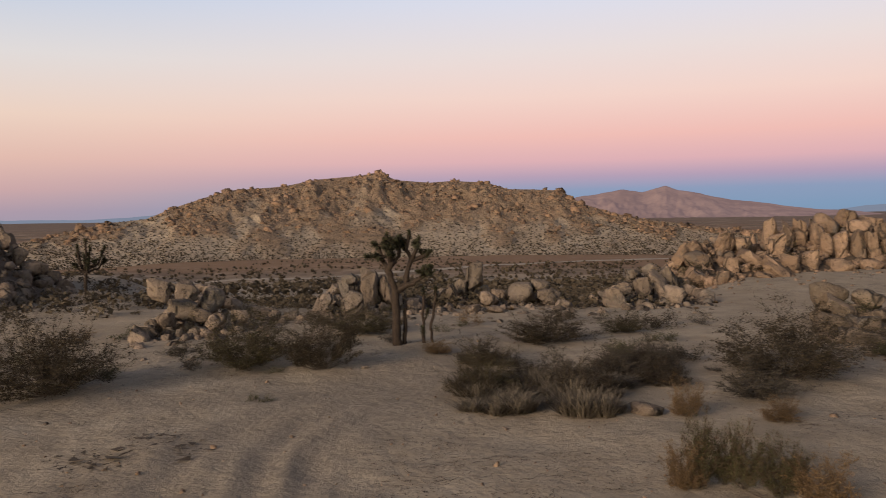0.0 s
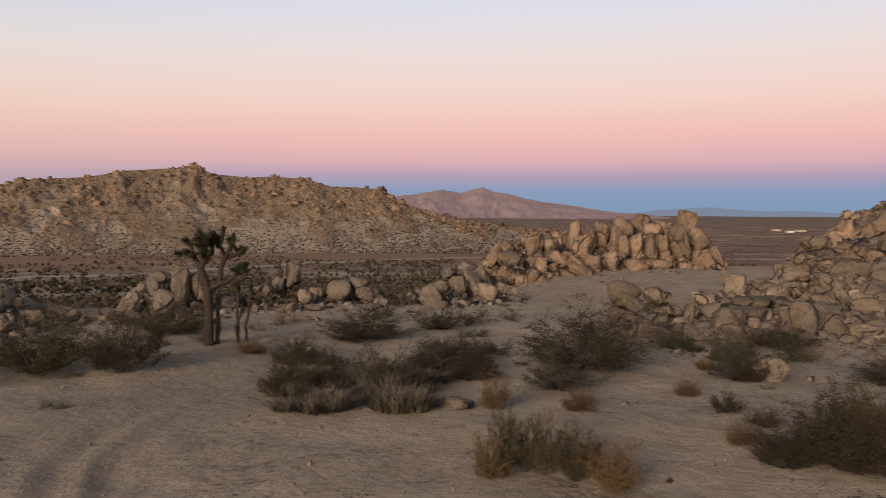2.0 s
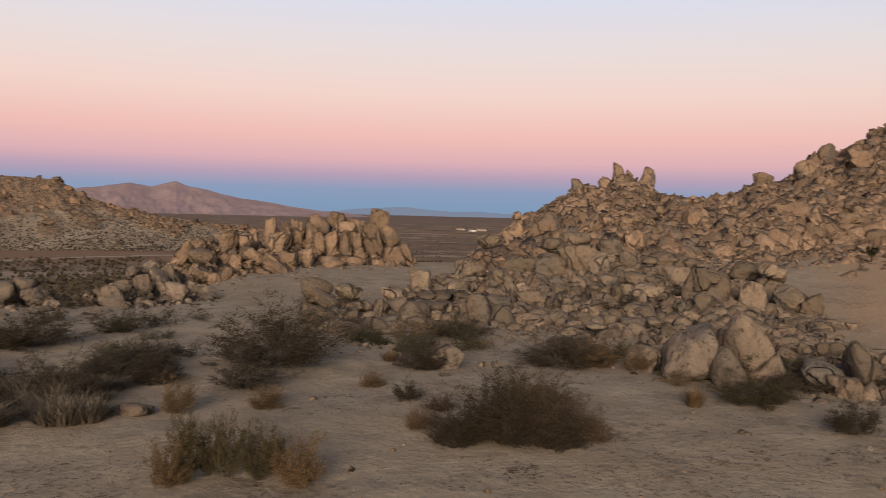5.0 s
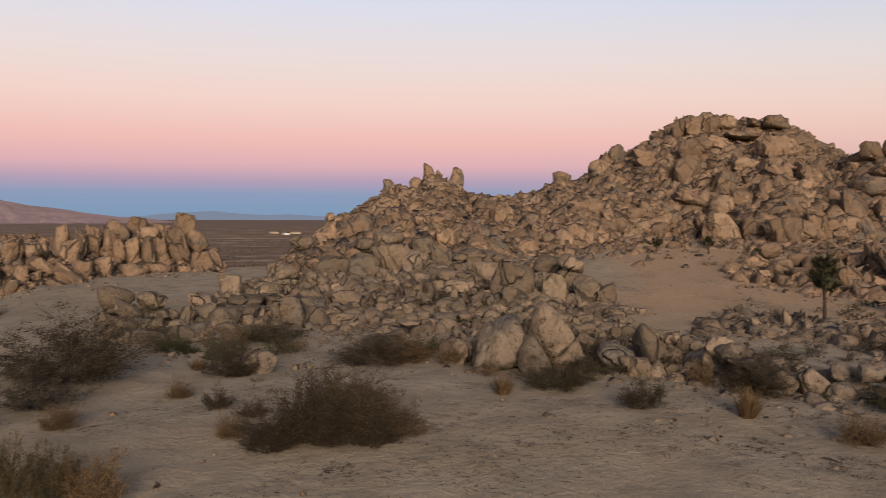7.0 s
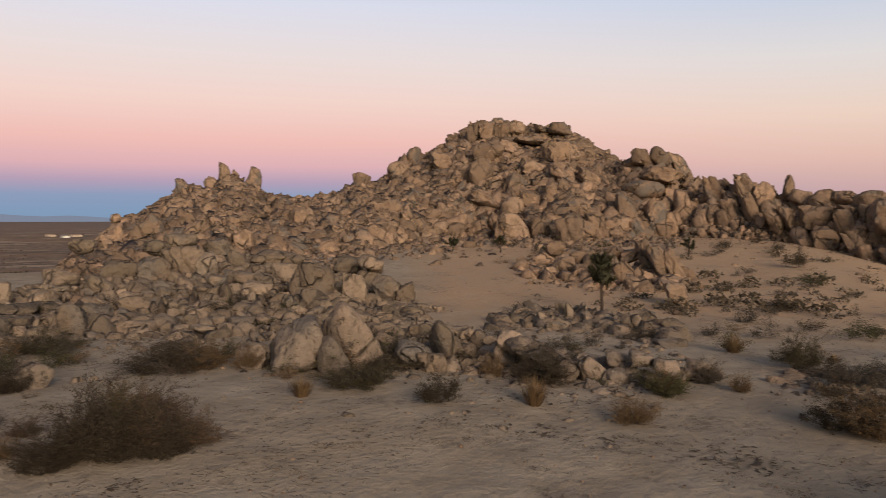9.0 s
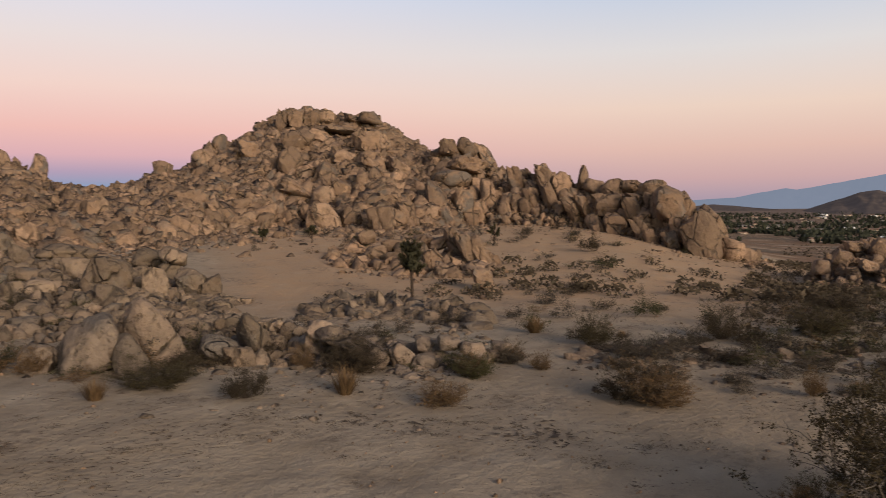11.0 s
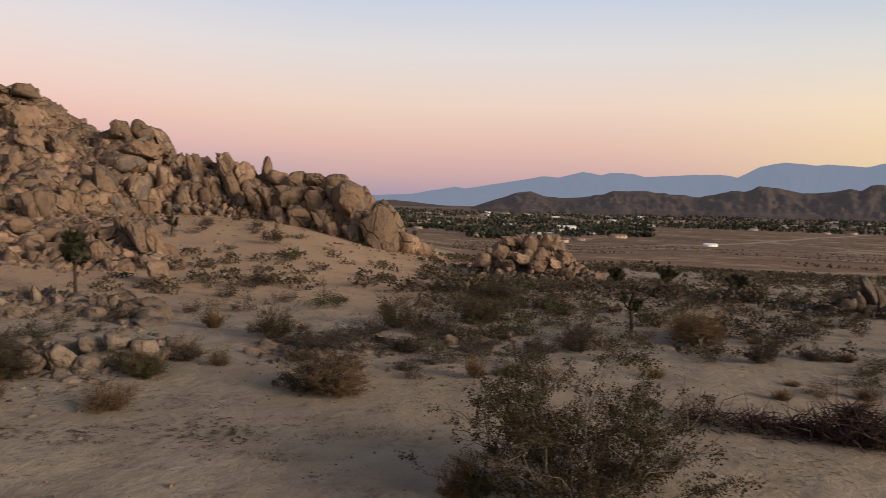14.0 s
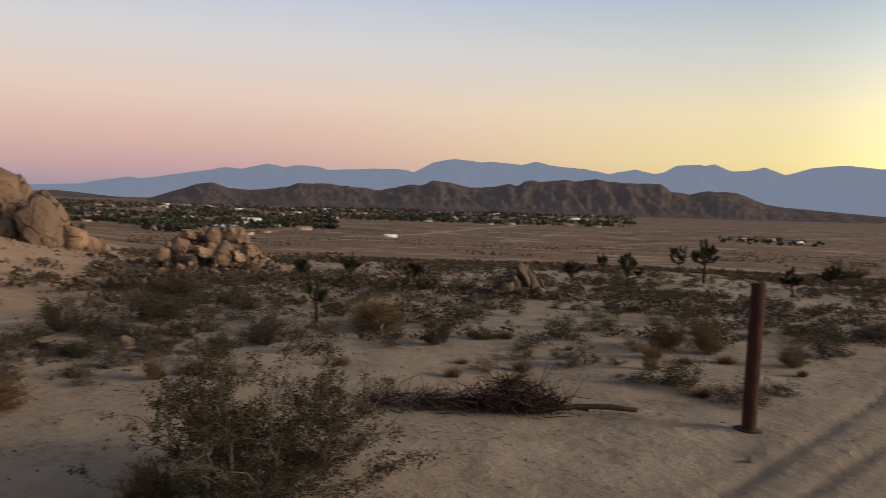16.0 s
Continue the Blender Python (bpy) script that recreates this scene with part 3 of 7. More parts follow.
    if rubble:
        items = []
        for _ in range(rubble):
            az, v = r.uniform(az0, az1), r.uniform(-0.22, 1.0)
            s = size[0] * (0.3 + (crumbs - 0.3) * r.uniform() ** 1.5)
            p = surface(az, max(v, 0), min(1.4, hollow) * smean)
            if v < 0:
                x, y = spot(az, float(np.interp(az, K[:, 0], K[:, 1])) * (1 - min(0.35, r.exponential(0.07))))
                s *= r.uniform(0.2, 0.65)
                p = np.array([x, y, height(x, y) - 0.35 * s])
            items.append((p, s * r.uniform(0.7, 1.3, 3), r.uniform(0, 6.28, 3)))
        joined_stones("rubble", items, mat, thing, base, "crumb" if K[0, 1] < 30 else "chip")
    return thing


# ---- far ranges ----
def range_mesh(name, knots, dist, depth, foot, mat, label, rough, seed, step=0.12, layers=26):
    """A mountain range: a ridge line by bearing and elevation, with spurs and gullies down its flank."""
    K = np.array(knots, float)
    az = np.arange(K[0, 0], K[-1, 0] + step, step)
    el = np.interp(az, K[:, 0], K[:, 1]) + fbm(az * 1.3, az * 0.2, 4, seed + 3) * 0.16 * rough * np.clip(np.interp(az, K[:, 0], K[:, 1]), 0.2, 1)
    top = EYE + (dist + depth) * np.tan(np.radians(el))
    v = np.linspace(0, 1, layers)[None, :]
    A = az[:, None] + 0 * v
    gully = fbm(A * 0.8 * rough + v * 1.5, v * 2.6 + A * 0.3, 5, seed) + 0.7 * (np.abs(fbm(A * 2 * rough - v * 2, v * 4 + A * 0.2, 5, seed + 9)) - 0.1)
    Z = foot + (top[:, None] - foot) * np.clip(v**1.35 + gully * 1.1 * v * (1 - v) * 2.2, 0, 1.0 + 0 * v)
    Z[:, -1] = top
    D = dist + depth * v + gully * depth * 0.25 * (1 - v)
    back = np.stack([np.sin(np.radians(az)) * (dist + 1.6 * depth), np.cos(np.radians(az)) * (dist + 1.6 * depth), np.full_like(az, foot - 20)], -1)
    P = np.stack([np.sin(np.radians(A)) * D, np.cos(np.radians(A)) * D, Z], -1)
    P = np.concatenate([P, back[:, None, :]], 1)
    me = mesh_of(name, P.reshape(-1, 3), grid_faces(len(az), layers + 1)[:, ::-1], mat, True)
    return tagged(new(name, me), label, "mountains", kind="structure")


# the haze on these ranges sits in their materials, as glow
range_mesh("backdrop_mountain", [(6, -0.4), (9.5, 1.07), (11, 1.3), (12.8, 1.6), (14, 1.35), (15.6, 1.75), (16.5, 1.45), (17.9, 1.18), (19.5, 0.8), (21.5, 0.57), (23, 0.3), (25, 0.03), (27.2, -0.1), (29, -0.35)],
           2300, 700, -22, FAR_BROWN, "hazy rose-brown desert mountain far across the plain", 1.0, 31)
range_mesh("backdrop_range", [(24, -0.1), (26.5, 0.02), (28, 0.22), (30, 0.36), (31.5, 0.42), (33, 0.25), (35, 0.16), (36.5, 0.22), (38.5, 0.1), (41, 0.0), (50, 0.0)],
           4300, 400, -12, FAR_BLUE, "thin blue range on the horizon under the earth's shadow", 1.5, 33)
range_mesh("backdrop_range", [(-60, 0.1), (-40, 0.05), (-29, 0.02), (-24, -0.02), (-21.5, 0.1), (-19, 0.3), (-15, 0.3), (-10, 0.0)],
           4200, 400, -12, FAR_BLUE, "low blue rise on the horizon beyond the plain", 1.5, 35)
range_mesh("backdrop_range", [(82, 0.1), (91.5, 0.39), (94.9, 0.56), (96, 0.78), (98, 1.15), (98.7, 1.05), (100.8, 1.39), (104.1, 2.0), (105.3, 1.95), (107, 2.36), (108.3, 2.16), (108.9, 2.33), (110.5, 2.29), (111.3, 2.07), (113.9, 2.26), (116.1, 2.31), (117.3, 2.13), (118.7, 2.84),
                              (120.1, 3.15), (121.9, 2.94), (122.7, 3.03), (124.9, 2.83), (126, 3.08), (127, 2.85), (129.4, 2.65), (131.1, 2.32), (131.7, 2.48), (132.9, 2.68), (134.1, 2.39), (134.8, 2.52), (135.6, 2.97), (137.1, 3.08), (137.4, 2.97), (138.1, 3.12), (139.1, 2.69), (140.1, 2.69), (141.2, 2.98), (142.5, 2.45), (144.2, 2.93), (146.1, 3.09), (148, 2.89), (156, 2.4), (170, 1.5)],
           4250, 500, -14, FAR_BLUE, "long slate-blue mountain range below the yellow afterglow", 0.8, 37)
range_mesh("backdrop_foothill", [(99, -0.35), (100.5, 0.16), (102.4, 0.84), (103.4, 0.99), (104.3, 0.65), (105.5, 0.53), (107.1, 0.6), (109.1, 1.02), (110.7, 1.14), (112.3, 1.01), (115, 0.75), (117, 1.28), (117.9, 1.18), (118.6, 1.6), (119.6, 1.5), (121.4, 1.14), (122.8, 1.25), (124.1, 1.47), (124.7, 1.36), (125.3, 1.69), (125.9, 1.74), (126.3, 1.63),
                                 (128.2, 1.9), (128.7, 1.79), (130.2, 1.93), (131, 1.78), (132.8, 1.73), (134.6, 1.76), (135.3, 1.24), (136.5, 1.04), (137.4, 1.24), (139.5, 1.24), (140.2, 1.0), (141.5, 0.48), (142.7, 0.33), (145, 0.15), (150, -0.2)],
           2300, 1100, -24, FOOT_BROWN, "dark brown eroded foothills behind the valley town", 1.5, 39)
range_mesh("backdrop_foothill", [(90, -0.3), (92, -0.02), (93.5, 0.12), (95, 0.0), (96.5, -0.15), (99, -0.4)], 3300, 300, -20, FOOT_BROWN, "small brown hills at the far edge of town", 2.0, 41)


# ---- the great rocky hill to the north ----
HILL_CREST = np.array([(-31, -2.2), (-27.8, -1.4), (-25.8, -0.91), (-23.1, -0.3), (-20.3, 0.0), (-18.8, 0.65), (-15.1, 1.86), (-11.3, 2.12), (-8.9, 2.6), (-5.7, 2.86), (-4.6, 3.1), (-3.3, 2.5), (-0.9, 2.3), (0.7, 2.4), (3.1, 2.25),
                       (4.7, 1.75), (6.5, 1.7), (8.3, 1.6), (9.9, 0.62), (12.2, -0.1), (14.5, -0.55), (18.6, -1.1), (24, -1.6), (30, -2.2)])


def hill_surface(az, v):
    """Height and distance on the great hill; v runs from its foot to its crest."""
    el = np.interp(az, HILL_CREST[:, 0], HILL_CREST[:, 1])
    near, far = 245 + 10 * np.cos(np.radians(az * 6)), 470.0
    rise = np.clip((el + 2.2) / 5.3, 0.05, 1)
    far = near + (far - near) * (0.35 + 0.65 * rise)
    d = near + (far - near) * v
    top = EYE + far * np.tan(np.radians(el))
    x, y = CX + near * np.sin(np.radians(az)), CY + near * np.cos(np.radians(az))
    foot = ground(x, y, False) - 0.4
    craggy = fbm(az * 0.55, v * 5, 4, 61) * 9 + np.abs(fbm(az * 1.3, v * 9, 4, 66)) * 9 + np.abs(fbm(az * 3.5, v * 26, 3, 69)) * 3.5
    z = foot + (top - foot) * (0.52 * v + 0.48 * v**2.2) + craggy * rise * np.clip(v * 1.3 - 0.25, 0, 1) * np.clip((1 - v) * 6, 0, 1)
    return CX + d * np.sin(np.radians(az)), CY + d * np.cos(np.radians(az)), z


def bareness(az, v):
    """Where rock shows: above 0 crags, below 0 scrub slope."""
    return fbm(az * 0.5, v * 4, 3, 71) * 1.6 + v - 0.62 + 0.12 * np.interp(az, HILL_CREST[:, 0], HILL_CREST[:, 1])


def build_great_hill():
    az = np.arange(-31, 30.01, 0.12)
    v = np.linspace(0, 1, 150)
    A, V = np.meshgrid(az, v, indexing="ij")
    P = np.stack(hill_surface(A, V), -1)
    back = P[:, -1:, :] * np.array([1.35, 1.35, 0]) + np.array([0, 0, -25])
    P = np.concatenate([P, back], 1)
    hill = new("rocky_hill", mesh_of("rocky_hill", P.reshape(-1, 3), grid_faces(len(az), 151)[:, ::-1], HILL_GROUND, True))
    bare = np.clip(bareness(A, V) * 3 + 0.35, 0, 1)
    hill.data.attributes.new("bare", "FLOAT", "POINT").data.foreach_set("value", np.concatenate([bare, bare[:, -1:]], 1).astype(np.float32).ravel())
    tagged(hill, "great granite hill with tan crags above a scrub-dotted slope", "hill", kind="structure")
    r = np.random.default_rng(55)
    items = []
    a, w = r.uniform(-29, 26, 14000), r.uniform(0.1, 1.0, 14000) ** 0.6
    keep = r.uniform(size=14000) < np.clip(bareness(a, w) * 4, 0.015, 1)
    for x, y, z in np.stack(hill_surface(a[keep], w[keep]), -1)[:2200].tolist():
        s = r.uniform(0.35, 0.95) * (1 + 2.2 * r.uniform() ** 5)
        items.append(((x, y, z - 0.3 * s), s * r.uniform(0.6, 1.3, 3), r.uniform(0, 6.28, 3)))
    for a, e in ((-4.6, 1.7), (-4.2, 1.3), (0.7, 1.3), (-15, 1.2), (-11, 1.2), (3, 1.2), (8.2, 1.2), (-23, 1.0)):
        x, y, z = (float(q) for q in hill_surface(a, 0.99))
        for _ in range(3):
            items.append(((x + r.uniform(-3, 3), y, z), e * r.uniform(0.8, 1.6, 3), r.uniform(0, 6.28, 3)))
    joined_stones("crag", items, HILL_ROCK, hill, (0, 0, 0), "chip")
    return hill


def hill_ground_material():
    m, nn = material("hill_slope")
    p = place_of(nn)
    t, f = nn.noise(p, 0.05, 6, 0.65), nn.noise(p, 0.5, 5, 0.7)
    bare = nn.add("ShaderNodeAttribute")
    bare.attribute_name = "bare"
    col = nn.ramp(t, [(0.35, (0.300, 0.228, 0.162, 1)), (0.6, (0.385, 0.305, 0.222, 1))])
    crag = nn.ramp(nn.noise(p, 0.11, 6, 0.7), [(0.3, (0.150, 0.102, 0.067, 1)), (0.5, (0.275, 0.186, 0.119, 1)), (0.68, (0.345, 0.235, 0.150, 1))])
    col = nn.mix(nn.math("MULTIPLY", bare.outputs["Fac"], 0.9), col, crag)
    col = nn.mix(nn.range(f, 0.5, 0.68, 0, 0.7), col, (0.15, 0.11, 0.08, 1))
    joint = nn.noise(nn.add("ShaderNodeMapping", None, Vector=p, Scale=(0.22, 0.22, 0.12)).outputs[0], 1.0, 6, 0.7)
    bump = nn.math("ADD", f, nn.math("MULTIPLY", nn.math("MULTIPLY", joint, bare.outputs["Fac"]), 5.0))
    finish(nn, col, 0.95, bump, 0.9, 0.8, 0.1)
    return m


HILL_GROUND = hill_ground_material()
build_great_hill()


# ---- scrub seen from afar: small spiky clumps in one mesh each ----
def clump_shape(seed, blades=4):
    r = np.random.default_rng(seed)
    v, f = [], []
    for k in range(blades):
        a, t = r.uniform(0, 6.28), r.uniform(0.1, 1.25)
        tip = np.array([math.sin(t) * math.cos(a), math.sin(t) * math.sin(a), 0.25 + 0.75 * math.cos(t)]) * r.uniform(0.7, 1.05)
        side = np.array([-math.sin(a), math.cos(a), r.uniform(-0.3, 0.3)]) * r.uniform(0.26, 0.42)
        c = len(v)
        v += [tip * 0.1 - side * 0.5, tip * 0.1 + side * 0.5, tip * 0.75 + side, tip * 1.0, tip * 0.75 - side]
        f += [(c, c + 1, c + 2), (c, c + 2, c + 4), (c + 4, c + 2, c + 3)]
    return np.array(v), np.array(f)


def tufty_shape(seed, leaves=58, size=0.2):
    r = np.random.default_rng(seed)
    d = r.normal(size=(leaves, 3))
    d /= np.linalg.norm(d, axis=1)[:, None]
    d[:, 2] = np.abs(d[:, 2])
    lobes = r.normal(0, 0.2, (6, 3))
    c = d * r.uniform(0.35, 0.85, leaves)[:, None] + lobes[r.integers(6, size=leaves)] * (1, 1, 0.3)
    c[:, 2] = np.maximum(c[:, 2], 0.03)
    a = (d * 0.8 + r.normal(0, 0.4, (leaves, 3))) * size
    b = np.cross(a, r.normal(size=(leaves, 3))) * 0.5
    V = np.stack([c - b, c + b, c + a], 1).reshape(-1, 3)
    return V, np.arange(3 * leaves).reshape(-1, 3)


CLUMPS = [clump_shape(k) for k in range(8)]
TUFTY = [tufty_shape(k) for k in range(8)]
FINE = [tufty_shape(20 + k, 130, 0.1) for k in range(8)]


def clump_field(name, label, places, mat, category="scrub", shapes=None):
    vs, fs, count = [], [], 0
    r = np.random.default_rng(len(places))
    for i, (x, y, z, w, h) in enumerate(places):
        v, f = (shapes or CLUMPS)[i % 8]
        a = r.uniform(0, 6.28)
        c, s = math.cos(a), math.sin(a)
        q = v * (w * 0.5, w * 0.5, h)
        vs.append(np.stack([q[:, 0] * c - q[:, 1] * s + x, q[:, 0] * s + q[:, 1] * c + y, q[:, 2] + z - 0.03 * h], -1))
        fs.append(f + count)
        count += len(v)
    ob = new(name, mesh_of(name, np.concatenate(vs), np.concatenate(fs), mat))
    return tagged(ob, label, category, kind="stuff")


def scatter_far_scrub():
    r = np.random.default_rng(91)
    hill = []
    a, w = r.uniform(-30, 29, 30000), r.uniform(0.0, 1.0, 30000) ** 1.25
    keep = r.uniform(size=30000) > np.clip(bareness(a, w) * 3, 0, 0.85)
    for x, y, z in np.stack(hill_surface(a[keep], w[keep]), -1)[:16000].tolist():
        s = r.uniform(0.4, 1.05)
        hill.append((x, y, z, s * 1.3, s * 0.5))
    clump_field("hill_scrub", "dark scrub dotted over the pale hillside", hill, SCRUB_LEAF)
    near, plain = [], []
    while len(plain) < 5200:
        a = r.uniform(-34, 154)
        d = 26 * (620 / 26) ** r.uniform()
        if (d > 235 and -28 < a < 22) or (34 < a < 98 and (d > 44 or a < 62)) or (14 < a < 36 and d < 60):
            continue
        x, y = spot(a, d)
        if a < -8 and d < 60 and r.uniform() < 0.6:
            continue
        if fbm(x / 30, y / 30, 3, 77) < -0.02 + 0.06 * (d > 120) or (62 < a < 98 and r.uniform() < 0.7):
            continue
        s = r.uniform(0.3, 0.95) * (1 + d / 900)
        (near if d < 95 else plain).append((x, y, height(x, y), s * 1.35, s * 0.62))
    while len(plain) < 7400:
        a, d = r.uniform(-34, 17), 40 * (200 / 40) ** r.uniform()
        x, y = spot(a, d)
        s = r.uniform(0.45, 1.3)
        if fbm(x / 14, y / 14, 3, 79) > -0.1:
            (near if d < 70 else plain).append((x, y, height(x, y), s * 1.5, s * 0.6))
    flat_ = []
    while len(flat_) < 2300:
        a, d = r.uniform(96, 153), 17 * (100 / 17) ** r.uniform()
        x, y = spot(a, d)
        if near_rut(x, y, 1.0) or fbm(x / 7, y / 7, 3, 87) < -0.12 or (d < 21 and r.uniform() < 0.6):
            continue
        s = r.uniform(0.2, 0.58)
        flat_.append((x, y, height(x, y), s * 1.35, s * 0.62))
    mats = []
    while len(mats) < 520:
        a, d = r.uniform(-34, 153), 7.5 * (36 / 7.5) ** r.uniform()
        x, y = spot(a, d)
        if near_rut(x, y, 0.45) or (23 < a < 60 and d > 18) or fbm(x / 4, y / 4, 3, 57) < 0.0:
            continue
        w = r.uniform(0.12, 0.55) * (0.7 + d / 40)
        mats.append((x, y, height(x, y) - 0.02, w, w * r.uniform(0.05, 0.12)))
    for a, d, w in ((-23.5, 11.2, 1.9), (-25.5, 11.0, 1.3), (-21.5, 11.5, 1.0), (62, 11.5, 1.0), (70, 11.2, 1.3), (74, 10.8, 1.2), (82, 10.6, 1.5), (40, 9.2, 1.0), (56, 11.0, 0.8)):
        mats.append((*spot(a, d), height(*spot(a, d)) - 0.02, w, 0.07))
    for _ in range(75):
        a, d = r.uniform(46, 92), r.uniform(9.3, 13.2)
        turn, w = r.uniform(0, 1), r.uniform(0.14, 0.4)
        for k in range(int(r.integers(2, 7))):
            x, y = spot(a + 1.3 * k, d + 0.12 * k * (turn - 0.5) + r.normal(0, 0.06))
            mats.append((x, y, height(x, y) - 0.015, w * r.uniform(0.6, 1.2), w * r.uniform(0.08, 0.16)))
    clump_field("dead_grass", "flattened mats of dead grass and litter on the sand", mats, LITTER_LEAF, "dead grass", shapes=FINE)
    clump_field("plain_scrub", "low dark desert scrub covering the far flat", plain, SCRUB_LEAF)
    clump_field("desert_scrub", "low grey-brown scrub dotted over pale sand", near[:2200] + flat_, SCRUB_LEAF, shapes=TUFTY)


scatter_far_scrub()

# ---- dirt roads across the flats ----
def dirt_road(label, line, width):
    pts = [spot(a, d) for a, d in line]
    P = np.array(pts)
    s = np.linspace(0, len(P) - 1, 24 * (len(P) - 1) + 1)
    C = np.stack([np.interp(s, np.arange(len(P)), P[:, c]) for c in (0, 1)], -1)
    D = np.gradient(C, axis=0)
    D /= np.linalg.norm(D, axis=1)[:, None]
    N = np.stack([-D[:, 1], D[:, 0]], -1)
    rows = []
    for c, nrm in zip(C, N):
        for u in (-0.5, -0.2, 0.2, 0.5):
            x, y = c + nrm * u * width
            rows.append((x, y, height(x, y) + 0.12 + (0.0 if abs(u) < 0.3 else -0.06)))
    tagged(new("road", mesh_of("road", np.array(rows), grid_faces(len(C), 4), ROAD, True)), label, "road", kind="structure")


ROAD = plain_material("graded_dirt", (0.33, 0.272, 0.212, 1), 0.9, 0, 0.25, 0.3)
dirt_road("pale graded dirt road crossing the flat below the hill", [(-30, 140), (-13.3, 150), (-9.1, 150), (-3, 160), (3.1, 182), (14.9, 212), (22, 235)], 4.5)
dirt_road("pale dirt track across the scrub flat", [(-26, 118), (-12, 122), (-2, 128), (4, 131)], 3.0)
dirt_road("pale dirt road running out to the valley town", [(96, 500), (104, 560), (112, 640), (117, 760), (122, 980), (126, 1250)], 9.0)
dirt_road("pale track across the brown plain", [(108, 420), (118, 500), (128, 640), (140, 900), (150, 1300)], 5.0)
dirt_road("distant pale road along the plain", [(26, 900), (34, 860), (42, 900)], 14.0)

# ---- boulder piles ----
# boulders that can be told apart: bearing, elevation, half width and half height in degrees, lean, kind
MOUND_WEST = [
    (19.0, -2.22, 0.69, 1.3, 25, "great"), (20.2, -2.2, 0.61, 0.57, 0, "round"), (16.9, -2.33, 0.73, 0.53, 0, "great"), (16.1, -3.22, 0.53, 1.13, 25, "block"), (17.3, -3.29, 1.13, 0.61, 20, "round"), (17.2, -4.57, 0.97, 0.57, 22, "block"),
    (19.4, -3.58, 0.65, 0.53, 20, "round"), (20.8, -3.32, 1.3, 0.49, 35, "block"), (22.3, -3.91, 1.38, 0.49, 35, "block"), (21.8, -1.61, 0.53, 1.13, -5, "block"), (22.3, -2.33, 0.61, 0.89, -5, "block"), (23.0, -1.87, 0.41, 1.22, 0, "block"),
    (23.7, -1.74, 0.57, 1.22, 5, "block"), (23.0, -3.53, 0.65, 0.73, 0, "block"), (18.8, -4.64, 0.57, 0.69, 0, "block"), (21.7, -4.52, 1.05, 0.36, 15, "round"),
]
MOUND_EAST = [
    (24.7, -1.72, 0.53, 1.09, 10, "block"), (25.2, -0.98, 0.89, 0.73, 10, "round"), (26.4, -0.55, 0.73, 0.69, 0, "great"), (27.2, -1.27, 0.81, 0.81, 0, "round"), (25.3, -2.35, 0.49, 0.97, -10, "block"), (26.1, -2.34, 0.49, 1.05, -5, "block"),
    (27.1, -2.24, 0.65, 1.05, 0, "block"), (27.9, -2.38, 0.49, 1.13, -15, "block"), (28.9, -2.04, 0.89, 1.3, -8, "great"), (29.4, -0.58, 0.81, 0.89, 20, "great"), (30.1, -1.77, 0.89, 0.81, 30, "round"), (30.5, -3.13, 0.89, 0.81, 0, "round"),
    (31.5, -2.95, 0.49, 1.13, -20, "block"), (24.3, -3.35, 0.57, 0.81, 0, "block"), (26.2, -3.72, 0.81, 0.61, 0, "round"), (27.8, -3.6, 0.73, 0.49, 0, "round"), (22.8, -4.99, 0.65, 0.45, 0, "round"),
]
WEST_ROCKS = [
    (-20.1, -4.73, 0.81, 0.89, 0, "round"), (-18.3, -4.97, 0.81, 0.97, 0, "block"), (-16.6, -5.42, 0.89, 0.97, 0, "great"), (-18.6, -6.1, 1.05, 0.73, 0, "round"), (-19.8, -6.65, 0.73, 0.53, 0, "round"), (-16.5, -6.98, 0.73, 0.65, 0, "round"),
    (-17.4, -6.55, 0.89, 0.49, 20, "round"), (-14.9, -6.82, 0.65, 0.65, 0, "block"),
]
SLAB_ROCKS = [
    (-5.9, -5.06, 0.65, 1.54, 0, "block"), (-4.7, -5.09, 0.69, 1.38, 0, "great"), (-6.9, -6.16, 0.73, 0.97, 0, "round"), (-7.5, -5.18, 0.41, 0.89, -15, "block"), (-8.1, -5.97, 0.49, 0.73, 0, "block"), (-8.7, -6.11, 0.49, 0.81, 0, "block"),
    (-7.2, -4.39, 0.65, 0.41, 0, "round"),
]
EDGE_ROCKS = [
    (1.7, -4.39, 0.65, 1.13, 0, "great"), (0.0, -5.5, 0.49, 0.73, 0, "block"), (0.7, -5.1, 0.49, 0.61, 0, "block"), (1.4, -6.72, 0.73, 0.45, 0, "round"), (2.6, -5.93, 0.73, 0.49, 20, "round"), (3.1, -6.74, 0.65, 0.36, 10, "round"),
    (5.1, -5.55, 1.05, 0.81, -10, "round"), (6.4, -5.07, 0.73, 0.57, 10, "round"), (6.9, -5.75, 0.97, 0.73, 0, "great"), (7.9, -6.36, 0.57, 0.36, 0, "round"), (11.4, -5.94, 0.89, 0.81, 0, "great"), (12.1, -5.55, 0.57, 0.57, 0, "block"),
    (12.8, -4.36, 0.57, 0.53, 0, "round"), (13.4, -5.14, 0.57, 0.89, -20, "block"), (14.0, -3.96, 0.57, 0.57, 0, "block"), (14.5, -4.9, 0.45, 1.22, -30, "block"), (15.2, -4.58, 0.49, 0.97, -30, "block"), (15.5, -5.67, 0.65, 0.73, 0, "round"),
]
